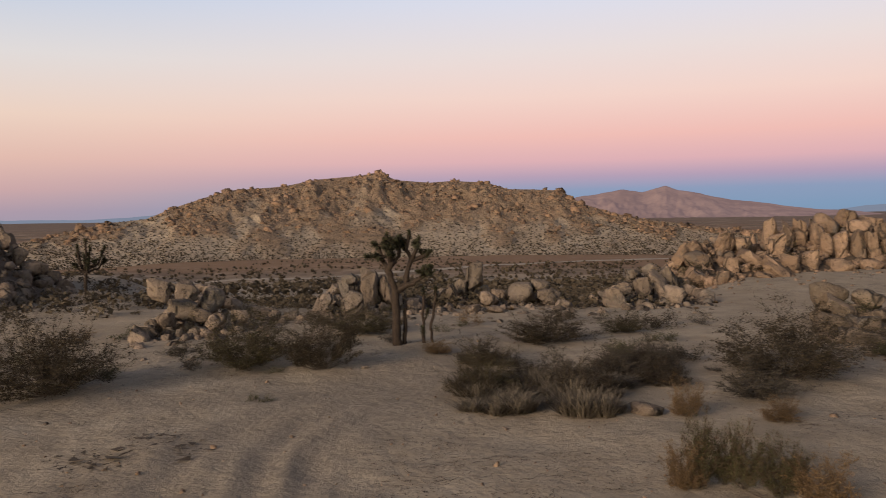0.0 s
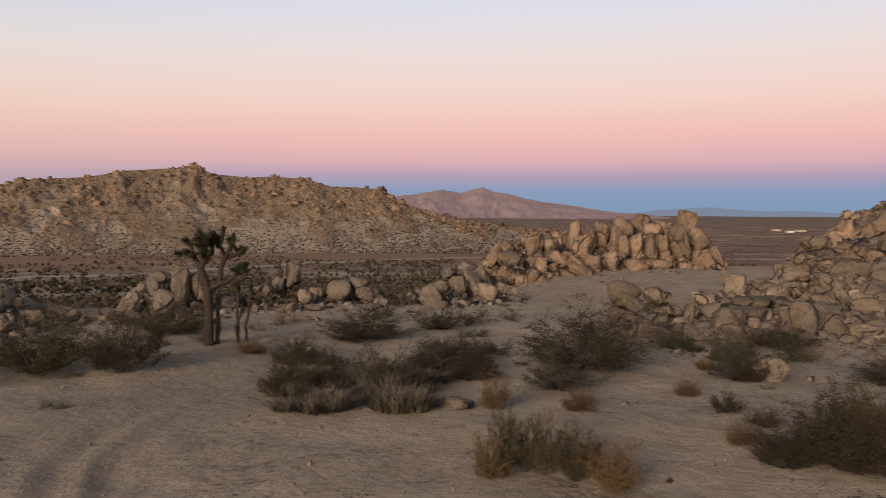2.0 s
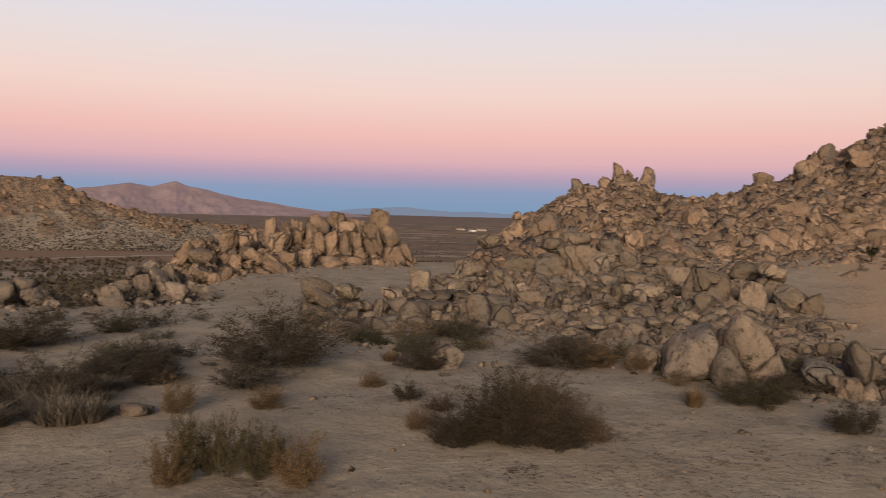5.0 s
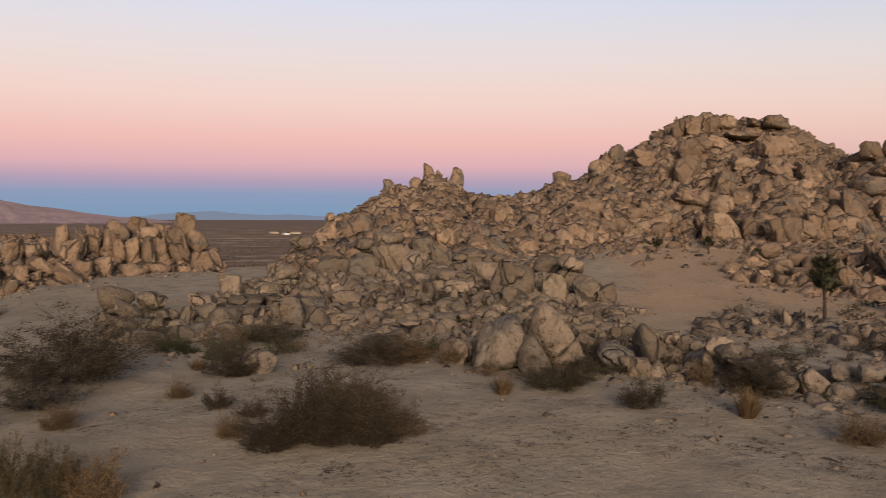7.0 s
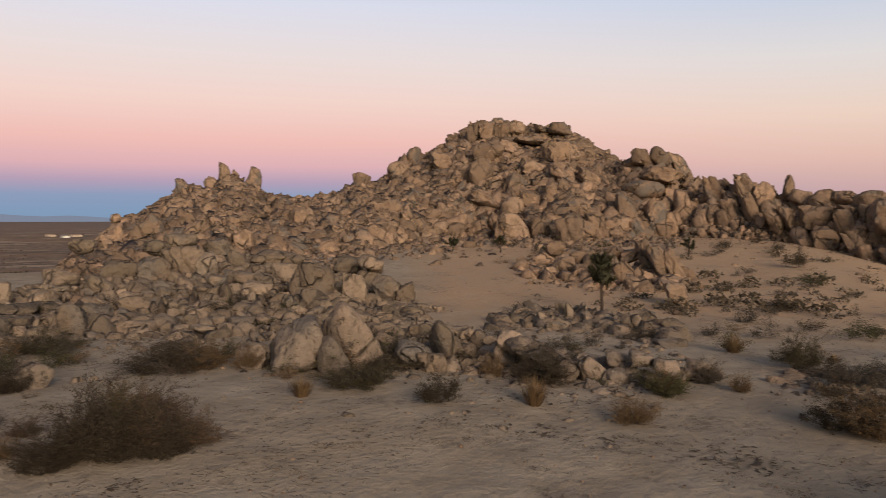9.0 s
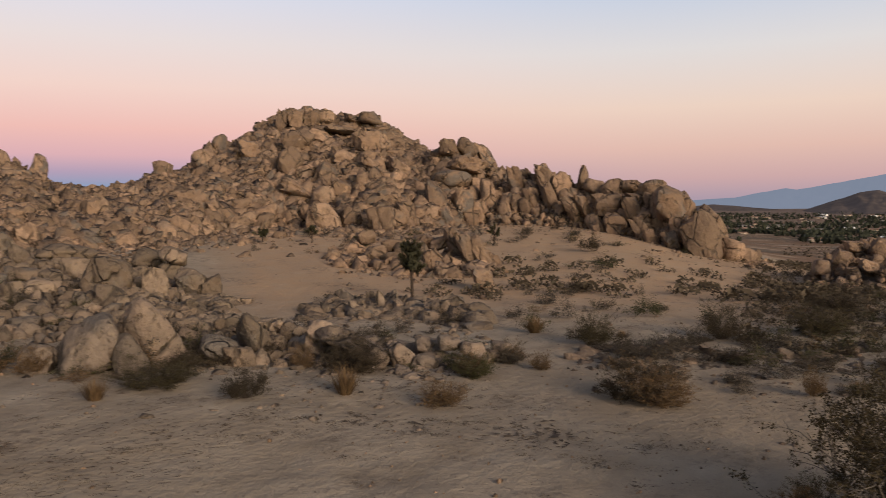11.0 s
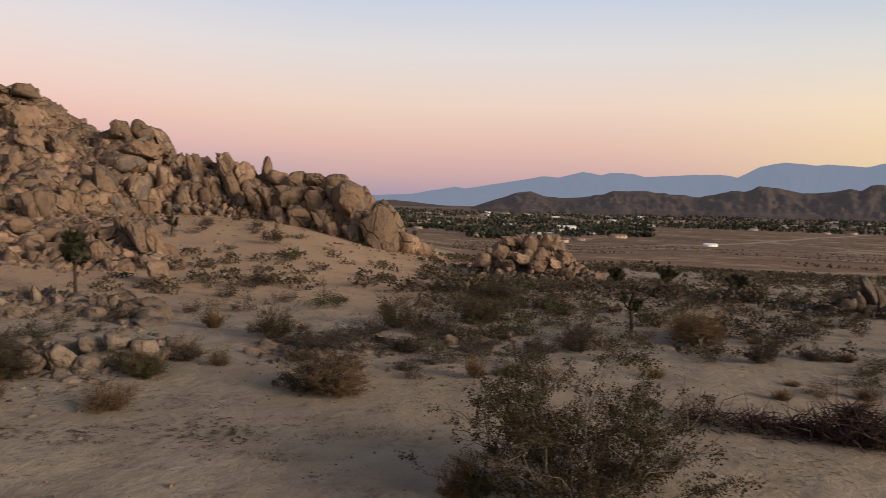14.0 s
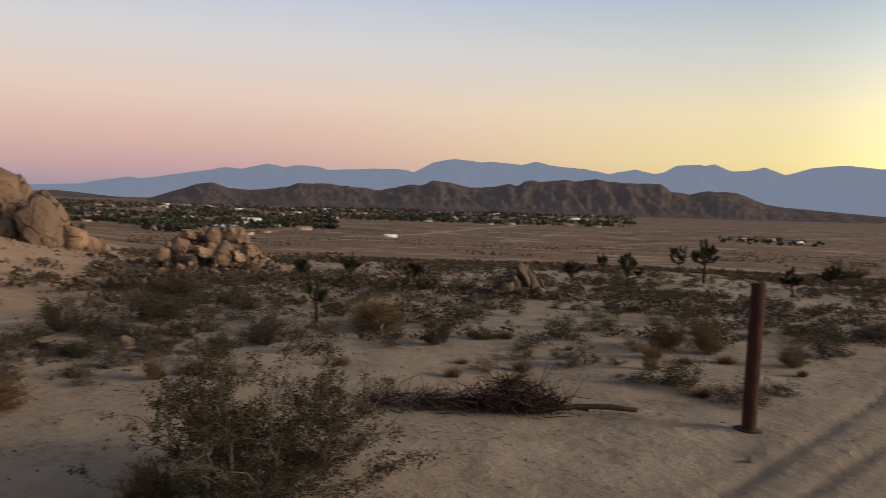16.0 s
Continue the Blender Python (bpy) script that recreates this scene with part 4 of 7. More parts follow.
KNOLL = [
    (102.3, -2.73, 0.69, 0.53, -10, "block"), (103.6, -2.71, 0.69, 0.65, 0, "block"), (105.0, -2.61, 0.73, 0.65, 8, "block"), (104.5, -3.62, 0.61, 0.57, 0, "round"), (101.5, -3.45, 0.61, 0.57, 15, "block"), (100.4, -4.1, 0.65, 0.57, 0, "round"),
    (103.1, -3.99, 0.69, 0.61, 0, "block"), (104.3, -4.38, 0.61, 0.49, 10, "block"), (105.4, -4.28, 0.57, 0.61, 0, "block"), (106.3, -4.91, 0.61, 0.45, 20, "round"), (107.2, -5.39, 0.57, 0.36, 25, "round"), (102.2, -4.32, 0.57, 0.49, 0, "block"),
    (106.0, -3.71, 0.49, 0.57, -12, "block"),
]
POINTED = [
    (125.4, -5.21, 0.32, 1.3, -20, "spire"), (125.8, -5.35, 0.32, 1.38, -24, "spire"), (126.3, -5.56, 0.32, 1.13, -26, "spire"), (125.0, -5.7, 0.49, 0.89, -8, "block"), (124.4, -6.12, 0.53, 0.65, 0, "block"), (128.1, -6.69, 0.81, 0.45, 20, "round"),
    (128.9, -6.84, 0.57, 0.41, 20, "block"), (123.8, -6.47, 0.53, 0.41, 0, "round"), (126.7, -6.25, 0.57, 0.53, 15, "block"),
]
FIELD_WEST = [
    (25.0, -5.59, 1.22, 0.97, 0, "round"), (27.2, -5.61, 1.05, 0.61, 10, "round"), (27.2, -7.16, 0.81, 0.57, 0, "round"), (25.2, -7.34, 1.22, 0.73, 0, "round"), (25.7, -6.28, 1.05, 0.57, 20, "block"), (28.2, -6.69, 0.89, 0.57, 10, "round"),
    (30.6, -5.73, 1.05, 0.61, 10, "round"), (32.4, -4.87, 0.85, 1.05, -8, "block"), (29.5, -7.12, 0.57, 1.05, 25, "round"), (30.6, -6.71, 1.05, 0.61, -30, "round"), (32.0, -6.99, 1.22, 0.81, 5, "round"), (30.2, -7.67, 1.05, 0.49, -15, "round"),
    (33.4, -5.81, 1.38, 0.45, -8, "round"), (34.8, -5.23, 1.05, 0.61, -5, "round"), (34.8, -7.51, 0.97, 0.61, 10, "round"), (33.6, -6.78, 0.89, 0.61, 0, "round"),
]
FIELD_MIDDLE = [
    (36.5, -7.06, 1.38, 1.46, 12, "great"), (38.0, -6.12, 1.22, 0.57, 18, "round"), (38.4, -7.42, 1.13, 1.05, 25, "round"), (39.5, -3.65, 1.38, 0.89, 0, "great"), (38.4, -4.47, 1.22, 0.57, 28, "round"), (36.0, -3.93, 1.13, 0.73, 0, "round"),
    (41.7, -3.67, 1.22, 1.13, 0, "great"), (43.7, -3.12, 1.7, 1.3, 0, "great"), (45.2, -3.44, 0.81, 1.3, -6, "block"), (40.4, -5.8, 1.13, 0.73, 10, "round"), (42.5, -5.19, 0.97, 0.53, 25, "round"), (43.2, -6.24, 1.38, 0.45, 35, "round"),
    (42.8, -7.27, 1.22, 0.49, 30, "round"), (44.9, -7.77, 1.38, 0.57, 22, "round"), (41.3, -7.01, 1.22, 0.61, 0, "round"), (40.9, -4.86, 1.01, 0.49, 20, "round"),
]
FIELD_EAST = [
    (45.2, -5.45, 0.97, 0.81, 0, "round"), (46.7, -5.22, 0.73, 0.77, 0, "block"), (48.2, -5.22, 0.97, 0.81, -10, "round"), (47.5, -6.27, 0.73, 0.45, 0, "round"), (49.0, -4.41, 0.81, 0.73, 0, "round"), (49.2, -7.15, 1.05, 0.49, 25, "round"),
    (47.6, -7.23, 1.13, 0.57, 0, "round"), (47.7, -4.21, 0.89, 0.57, 0, "round"), (52.3, -4.73, 1.78, 2.02, 0, "great"), (50.4, -3.92, 0.89, 0.89, -10, "round"), (54.9, -3.33, 1.13, 0.69, 5, "round"), (55.4, -5.26, 0.97, 1.38, 0, "block"),
    (56.3, -4.29, 1.05, 0.81, -10, "round"), (57.6, -5.16, 1.13, 1.22, -18, "block"), (56.6, -3.24, 1.05, 0.57, 20, "round"), (59.0, -5.53, 0.73, 0.97, -10, "block"),
]
FIELD_FOOT = [
    (37.2, -1.78, 0.89, 0.57, 0, "round"), (45.9, -1.99, 1.05, 0.89, -15, "block"), (43.5, -1.51, 1.22, 0.65, 0, "round"), (41.9, -1.99, 1.05, 0.61, 10, "round"), (47.1, -2.88, 0.73, 0.73, 0, "round"), (49.9, -2.79, 1.94, 0.57, 4, "round"),
    (50.8, -6.02, 0.81, 0.57, 30, "round"), (45.9, -4.41, 0.81, 0.49, 0, "round"), (43.9, -8.0, 1.05, 0.45, 10, "round"), (41.7, -7.97, 0.81, 0.41, 0, "round"), (39.5, -7.13, 0.73, 0.65, 0, "round"), (57.8, -6.75, 0.81, 0.57, 20, "round"),
    (59.6, -6.72, 0.89, 0.49, 25, "round"), (61.2, -6.68, 0.73, 0.49, 0, "round"), (55.8, -7.19, 0.81, 0.49, 0, "round"), (60.4, -8.28, 0.97, 0.57, 10, "round"),
]
OUTCROP_NEAR = [
    (66.5, -9.39, 1.13, 1.46, -5, "great"), (68.7, -9.75, 2.35, 1.05, 32, "great"), (70.6, -10.96, 0.81, 0.97, 25, "round"), (72.4, -10.9, 1.05, 1.46, -28, "great"), (74.0, -11.3, 1.13, 0.97, 0, "great"), (72.7, -11.89, 0.89, 0.49, 20, "round"),
    (74.2, -9.9, 1.05, 0.73, 0, "round"), (75.8, -9.75, 0.97, 0.61, 15, "round"), (77.5, -10.21, 1.3, 0.61, 5, "round"), (74.8, -10.45, 0.97, 0.57, 10, "round"), (65.0, -10.72, 0.81, 0.49, 0, "round"), (78.6, -10.65, 0.97, 0.57, 0, "round"),
    (79.5, -10.03, 0.81, 0.49, 0, "round"),
]
OUTCROP_LOW = [
    (70.7, -7.01, 0.45, 1.13, -6, "block"), (71.6, -6.92, 0.49, 1.13, 10, "block"), (72.1, -7.38, 0.49, 1.01, -20, "block"), (70.1, -6.71, 0.45, 0.81, -5, "block"), (67.4, -7.31, 1.05, 0.57, 10, "round"), (68.9, -7.49, 0.81, 0.77, 20, "block"),
    (69.7, -7.91, 0.81, 0.69, -10, "block"), (66.8, -8.12, 0.73, 0.41, 0, "round"), (71.4, -8.11, 0.89, 0.49, 0, "round"), (73.2, -7.82, 1.05, 0.77, 0, "block"), (74.3, -7.71, 0.41, 1.01, -16, "block"), (74.9, -7.69, 0.41, 1.09, -18, "block"),
    (75.5, -7.67, 0.41, 1.01, -20, "block"), (76.1, -7.42, 0.73, 0.89, -20, "block"), (76.8, -7.94, 1.05, 0.61, 20, "round"), (76.5, -9.18, 0.53, 0.97, -30, "block"), (77.7, -7.44, 0.89, 0.57, 15, "round"), (77.8, -8.74, 1.22, 0.65, 0, "round"),
]
OUTCROP_RIBBED = [
    (72.2, -4.76, 1.13, 0.49, -30, "round"), (73.3, -3.95, 0.81, 1.46, -10, "block"), (74.4, -4.01, 0.81, 1.46, -12, "great"), (75.3, -4.78, 1.05, 0.73, 20, "round"), (76.0, -2.96, 0.57, 1.7, -22, "block"), (76.8, -3.19, 0.57, 1.78, -24, "block"),
    (77.7, -3.56, 0.73, 1.54, -30, "great"), (69.6, -2.07, 0.73, 0.57, 0, "round"), (70.2, -3.27, 0.89, 0.57, -15, "round"), (71.4, -2.7, 0.89, 0.49, -10, "round"), (68.7, -3.93, 1.05, 0.36, -20, "round"), (71.8, -3.65, 0.89, 0.45, 0, "round"),
    (68.6, -2.96, 0.89, 0.49, -20, "round"), (71.0, -4.06, 0.97, 0.41, -25, "round"), (73.7, -2.44, 0.89, 0.57, 0, "round"), (74.9, -2.62, 0.81, 0.57, -20, "block"),
]
SPIRE_HILL = [
    (41.7, -1.19, 0.89, 1.3, -30, "block"), (39.5, -1.59, 0.49, 1.22, -22, "block"), (38.8, -1.98, 0.49, 1.05, -22, "block"), (40.7, -1.59, 0.49, 1.09, -22, "block"), (44.3, -1.19, 1.13, 1.13, 0, "round"), (47.5, -1.83, 0.81, 1.05, -22, "block"),
    (48.6, -1.99, 0.53, 1.13, -26, "block"), (50.3, -1.98, 1.46, 0.73, 15, "round"), (51.5, -1.98, 0.89, 0.81, 30, "block"), (45.9, -1.18, 0.65, 0.89, -10, "block"), (51.5, -0.2, 0.89, 1.01, -8, "block"), (52.8, -1.57, 0.89, 1.01, 0, "block"),
    (54.2, -1.15, 0.61, 1.05, -10, "block"), (53.8, -0.35, 0.57, 0.81, 0, "round"), (56.0, -1.55, 0.89, 0.73, 10, "round"), (54.8, -1.8, 0.57, 0.81, 0, "block"), (56.9, -1.34, 0.97, 0.89, 0, "block"), (45.1, -1.99, 0.97, 0.57, 0, "round"),
]
HIGH_HILL_WEST = [
    (59.4, 4.46, 0.65, 0.73, 0, "round"), (58.4, 3.27, 0.89, 0.89, -20, "round"), (55.8, 2.48, 0.73, 0.81, 0, "rough"), (57.8, 0.47, 1.13, 0.97, -15, "block"), (57.5, -1.14, 0.89, 0.81, 0, "round"), (55.6, -0.66, 0.81, 1.01, -10, "block"),
    (58.4, -1.77, 0.65, 0.57, 0, "round"), (59.2, -0.4, 0.53, 1.13, -26, "block"), (60.4, -1.92, 1.05, 0.61, -20, "block"), (61.5, 4.04, 0.89, 0.97, -10, "block"), (64.6, 6.21, 0.66, 0.68, -6, "block"), (65.7, 6.31, 0.62, 0.65, 8, "block"), (63.7, 6.00, 0.47, 0.88, 12, "block"),
    (64.8, 4.55, 1.22, 0.97, -10, "block"), (66.2, 4.99, 0.97, 0.45, 30, "block"), (64.2, 3.16, 1.01, 1.22, -15, "round"), (64.6, 1.2, 1.46, 0.57, 30, "block"), (66.7, 2.43, 0.89, 1.01, -10, "block"), (62.5, -0.31, 1.05, 0.57, -20, "round"),
]
HIGH_HILL_EAST = [
    (66.8, 6.31, 0.78, 0.64, 0, "block"), (68.7, 6.26, 0.78, 0.35, 10, "block"), (69.7, 6.30, 0.89, 0.50, 0, "round"), (67.8, 5.52, 1.14, 0.35, 10, "block"), (69.6, 4.5, 1.05, 1.13, -15, "block"), (70.6, 4.66, 0.81, 1.13, -10, "block"),
    (69.9, 3.24, 1.13, 0.41, 32, "block"), (69.3, 1.8, 0.45, 1.3, -8, "block"), (70.6, -1.18, 1.13, 1.3, 0, "great"), (71.3, 0.5, 0.81, 1.05, -20, "block"), (67.8, 3.58, 0.97, 0.65, 15, "block"), (67.8, 1.27, 0.81, 0.89, 0, "block"),
    (68.4, -0.66, 0.89, 0.73, 0, "block"), (66.5, 0.8, 0.89, 0.81, 0, "round"), (72.4, -0.63, 0.73, 1.22, -20, "block"), (71.9, 2.76, 0.97, 0.73, 15, "block"),
]
STACK = [
    (75.4, 4.18, 0.8, 0.75, -8, "block"), (76.7, 4.23, 0.85, 0.7, 12, "round"), (76.6, 2.98, 1.7, 0.69, 12, "great"), (75.6, 2.05, 1.46, 0.65, 6, "round"), (77.3, 2.35, 0.97, 0.81, 25, "round"), (78.1, 3.42, 0.61, 1.7, -26, "block"), (74.5, 0.57, 0.81, 1.7, -22, "block"),
    (76.4, 0.33, 0.89, 1.13, -5, "block"), (77.1, 0.95, 0.73, 0.69, 0, "block"), (78.7, 0.09, 1.38, 1.62, -15, "great"), (77.5, -0.53, 0.81, 1.22, -10, "block"), (79.4, 0.63, 0.61, 1.7, -18, "block"), (75.2, -0.65, 0.65, 1.05, -15, "block"),
]
RIDGE_FINS = [
    (80.2, 1.8, 0.57, 1.22, -10, "block"), (82.4, 1.65, 0.65, 1.3, -18, "block"), (83.4, 1.48, 0.73, 1.05, -12, "round"), (82.1, 2.45, 0.41, 0.65, 0, "rough"), (84.9, 2.11, 0.41, 0.89, 4, "block"), (85.7, 1.32, 1.05, 0.57, 15, "round"),
    (86.9, 1.15, 0.97, 0.73, -10, "round"), (84.2, -0.32, 0.49, 1.38, -28, "block"), (85.0, -0.31, 0.41, 1.46, -28, "block"), (86.5, 0.13, 1.13, 0.89, -5, "block"), (87.2, -1.48, 0.81, 1.22, -20, "block"), (88.2, 1.37, 0.97, 0.49, 10, "round"),
    (88.4, -0.44, 0.81, 1.22, -22, "block"), (89.6, 1.2, 1.05, 0.61, 0, "round"), (90.6, 0.21, 1.22, 1.3, -25, "block"), (89.0, -1.84, 0.57, 1.3, -26, "block"), (92.0, -0.16, 0.57, 1.46, -30, "block"), (91.0, -2.61, 0.57, 1.05, -25, "block"),
]
RIDGE_END = [
    (92.9, -2.36, 1.46, 1.78, -34, "block"), (93.8, -1.33, 0.57, 1.78, -36, "block"), (92.0, -2.18, 0.53, 1.38, -22, "block"), (91.4, -1.79, 0.65, 1.13, -20, "block"), (94.9, -3.11, 0.81, 1.05, -20, "round"), (95.9, -3.49, 0.57, 0.65, 0, "round"),
    (89.6, -2.44, 0.49, 1.05, -25, "block"), (86.2, -2.1, 0.49, 1.13, -30, "block"),
]

pile("boulder_hill", "jagged hill of stacked tan granite boulders with twin spires", [(36.5, 40, 52, -2.6), (38.3, 42, 62, -0.9), (39.6, 44, 66, 0.1), (41.1, 46, 70, 0.75), (42.3, 46, 71, 1.6), (43.5, 46, 72, 2.5), (45.1, 46, 72, 2.35), (46.5, 46, 72, 3.3), (48.0, 46, 72, 3.1),
     (49.1, 46, 72, 1.95), (51.1, 46, 74, 1.75), (52.8, 48, 76, 1.75), (54.0, 49, 77, 2.2), (55.7, 50, 78, 3.0), (56.8, 52, 80, 2.75), (57.9, 53, 82, 3.5)], 300, (0.38, 1.05), 11, ("block", "block", "rough"), (0.8, 0.9, 1.3), -20, 5200, loose=0.42, hollow=1.6, crumbs=2.2, lower=0.75, laid=SPIRE_HILL,
     extra=[(46.3, 71, 2.75, 0.75, 0.7, 1.55, -8, "spire"), (46.9, 71.3, 2.4, 0.6, 0.6, 1.3, 8, "spire"), (48.1, 71, 2.45, 0.85, 0.7, 1.5, 16, "spire"), (45.4, 71, 2.1, 0.8, 0.7, 1.1, -16, "spire"), (47.4, 70.5, 1.9, 0.9, 0.7, 1.0, 5, "block"), (43.4, 70, 2.0, 0.7, 0.7, 0.95, -6, "spire"), (44.3, 70, 1.7, 0.7, 0.7, 0.8, 0, "block"),
            (39.3, 55, 0.0, 0.36, 0.36, 0.36, 0, "round")])
pile("boulder_hill", "high hill of tumbled tan granite blocks above a sand apron", [(56.2, 52, 80, 2.9), (56.8, 53, 81, 2.8), (57.9, 56, 83, 3.6), (59.1, 58, 84, 4.8), (60.3, 60, 86, 4.8), (61.5, 61, 87, 5.55), (62.4, 62, 88, 6.3), (63.4, 63, 88, 6.9), (64.9, 63, 88, 7.2), (66.0, 62, 88, 7.25), (67.2, 61, 88, 6.95), (68.6, 60, 88, 6.8), (69.9, 58, 88, 6.9),
     (70.6, 58, 87, 6.4), (71.6, 58, 86, 5.9), (73.0, 60, 84, 5.0), (74.0, 60, 78, 4.2), (75.0, 61, 74, 4.6), (76.4, 62, 74, 4.75), (77.6, 64, 76, 4.0), (78.6, 65, 78, 3.2)], 300, (0.45, 1.3), 12, ("block", "block", "rough"), (0.8, 0.9, 1.35), -22, 7500, loose=0.42, hollow=1.5, crumbs=2.2, lower=0.75, laid=HIGH_HILL_WEST + HIGH_HILL_EAST + STACK,
     extra=[(66.4, 60, -0.75, 1.55, 1.4, 1.2, 0, "great")])
pile("rock_ridge", "leaning ridge of slab-like tan granite fins", [(77.2, 63, 73, 3.9), (78.9, 61.5, 70, 2.85), (80.1, 60.5, 68.5, 2.95), (81.5, 60, 67.5, 2.5), (82.4, 59.5, 66.5, 2.75), (83.6, 59, 65, 2.2), (84.5, 58.5, 64, 1.65), (86.3, 57, 62, 1.4), (87.8, 56, 61, 1.6), (89.4, 54, 58.5, 1.5), (90.6, 53, 57.5, 1.35), (91.2, 52.5, 57, 0.9), (92.2, 52.5, 56, -0.4), (93.8, 52, 55, -1.5), (94.7, 52, 54.5, -2.4), (95.9, 52, 54, -3.2), (97.2, 52, 53.5, -4.0)],
     170, (0.28, 0.85), 13, ("block", "round", "rough"), (0.75, 0.85, 1.4), -26, 2200, hollow=0.95, crumbs=1.5, fins=(78.6, 96.6, 1.05), laid=RIDGE_FINS + RIDGE_END, extra=[(84.9, 62.8, 2.1, 0.42, 0.4, 0.8, -4, "spire"), (82.2, 65, 2.2, 0.7, 0.7, 1.1, -10, "block"), (92.7, 53.5, -2.6, 0.85, 1.0, 2.2, -30, "block"), (94.2, 53, -3.4, 0.7, 0.9, 1.6, -34, "block"), (95.6, 52.6, -4.0, 0.7, 0.7, 0.8, -28, "round")])
pile("rock_mound", "long mound of pale rounded granite boulders on sand", [(15.4, 36, 40, -3.2), (17.2, 36, 44, -2.0), (19.2, 36, 46, -1.45), (20.8, 37, 46, -1.55), (22.4, 38, 47, -1.05), (23.6, 39, 48, -1.2), (26, 42, 50, -0.3), (28, 43, 50, -0.45), (29.2, 43, 50, -0.4), (30.9, 42, 48, -2.0), (31.9, 41, 45, -3.5)],
     170, (0.28, 0.6), 14, ("round", "block", "block"), (0.8, 0.85, 1.35), -6, 700, hollow=1.2, laid=MOUND_WEST + MOUND_EAST)
pile("boulder_field", "jumble of rounded granite boulders at the hill's foot", [(24.6, 20.5, 24, -5.9), (26.5, 20, 24, -5.4), (28.6, 20.5, 24, -6.4), (31.8, 20.5, 28, -4.9), (32.9, 20.5, 30, -4.4), (35.7, 21, 36, -3.5), (39.1, 21, 38, -3.3), (43.6, 20.5, 40, -2.4), (47.5, 19.5, 40, -2.1), (50.5, 18.5, 36, -2.6), (53.8, 18, 33, -2.8), (56, 18.5, 31, -4.2), (59, 18.5, 28, -5.6), (60.5, 18.5, 26, -6.6)],
     280, (0.16, 0.5), 15, ("round", "round", "block", "round"), (1.25, 0.95, 0.85), 14, 2600, hollow=1.6, crumbs=1.9, pack=0.8, lower=1.1, mat=MID_ROCK, laid=FIELD_WEST + FIELD_MIDDLE + FIELD_EAST + FIELD_FOOT)


def lone_boulder(label, az, dist, size, tilt, kind="great", mat=None, sink=0.3, seed=0):
    x, y = spot(az, dist)
    r = np.random.default_rng(seed + int(az * 10))
    ob = new("boulder", stone_mesh(kind, int(r.integers(len(SHAPES[kind]))), mat or GREY_GRANITE))
    ob.matrix_basis = Matrix.LocRotScale((x, y, height(x, y) + size[2] * (1 - 2 * sink)), Euler((0, radians(tilt), radians(-az))), Vector(size))
    return tagged(ob, label, "boulder")


lone_boulder("grey domed granite boulder with weather stains on sand", 51.5, 15.9, (0.66, 0.6, 0.66), -14, "dome", sink=0.22)
lone_boulder("tall grey granite boulder leaning beside a dome", 55.3, 16.1, (0.62, 0.7, 1.05), -38, "dome", sink=0.29, seed=2)
lone_boulder("low grey boulder between the dome and its neighbour", 53.7, 15.5, (0.36, 0.4, 0.52), -40, "dome", sink=0.3, seed=5)
lone_boulder("long sloping granite slab beside dry shrubs", 62.2, 16.2, (0.34, 0.5, 0.74), -40, "dome", MID_ROCK, sink=0.28)
lone_boulder("rounded brown granite boulder among shrubs", 60.9, 15.6, (0.36, 0.4, 0.26), 10, mat=MID_ROCK)
lone_boulder("small domed granite boulder with a dark hollow", 59.7, 15.8, (0.42, 0.4, 0.3), 8, "dome", MID_ROCK, sink=0.15)
lone_boulder("rounded tan boulder at the rocks' edge", 48.3, 16.4, (0.38, 0.36, 0.3), 0, "great", GREY_GRANITE, 0.15)
lone_boulder("pale rounded rock beside a brown bush", 34.2, 15.6, (0.36, 0.3, 0.34), 15, mat=GREY_GRANITE)
lone_boulder("small round boulder half sunk in sand", 24.6, 16.8, (0.24, 0.25, 0.22), 0, "round")
lone_boulder("flat pale stone lying in the sand", 12.9, 12.2, (0.26, 0.25, 0.13), 0, "round")
pile("rock_outcrop", "rounded brown stones crowding beside two great boulders", [(57.3, 16.4, 18, -8.3), (59.5, 15.8, 18, -7.4), (61.5, 15.4, 18.2, -7.3), (63.5, 15, 17.8, -7.7), (65.6, 14.8, 17.4, -8.2), (67.5, 14.8, 17, -8.8)], 85, (0.16, 0.6), 27, ("round", "round", "rough"), (1.15, 0.9, 0.85), 18, 240, hollow=1.3, crumbs=1.5, mat=MID_ROCK)
pile("rock_outcrop", "low outcrop of tan boulders below the hill", [(65.2, 21.5, 23.5, -7.6), (67.5, 22, 25, -6.7), (70.1, 22, 26, -6.1), (72.5, 21.5, 25, -6.9), (75.1, 20.5, 24, -6.9), (77.2, 19.5, 22, -7.6), (78.4, 19, 20.5, -8.4)], 190, (0.2, 0.82), 16, ("block", "round", "rough", "round"), (0.95, 0.9, 1.1), -14, 700, hollow=0.9, crumbs=1.8, mat=MID_ROCK, laid=OUTCROP_LOW)
pile("rock_outcrop", "ribbed tan granite outcrop on the sand slope", [(67.3, 36, 42, -3.3), (69.7, 35, 42, -2.6), (72, 33, 40, -2.9), (74.2, 32, 38, -3.2), (76.6, 32, 38, -2.5), (78.2, 32.5, 37, -3.6), (78.9, 33, 36, -4.4)], 110, (0.36, 1.3), 17, ("block", "block", "round"), (0.8, 0.9, 1.25), -22, 420, hollow=1.0, crumbs=1.6, laid=OUTCROP_RIBBED)
lone_boulder("tan granite block alone on the sand slope", 78.0, 28.5, (0.42, 0.5, 0.62), -16, "block", GRANITE, 0.2)
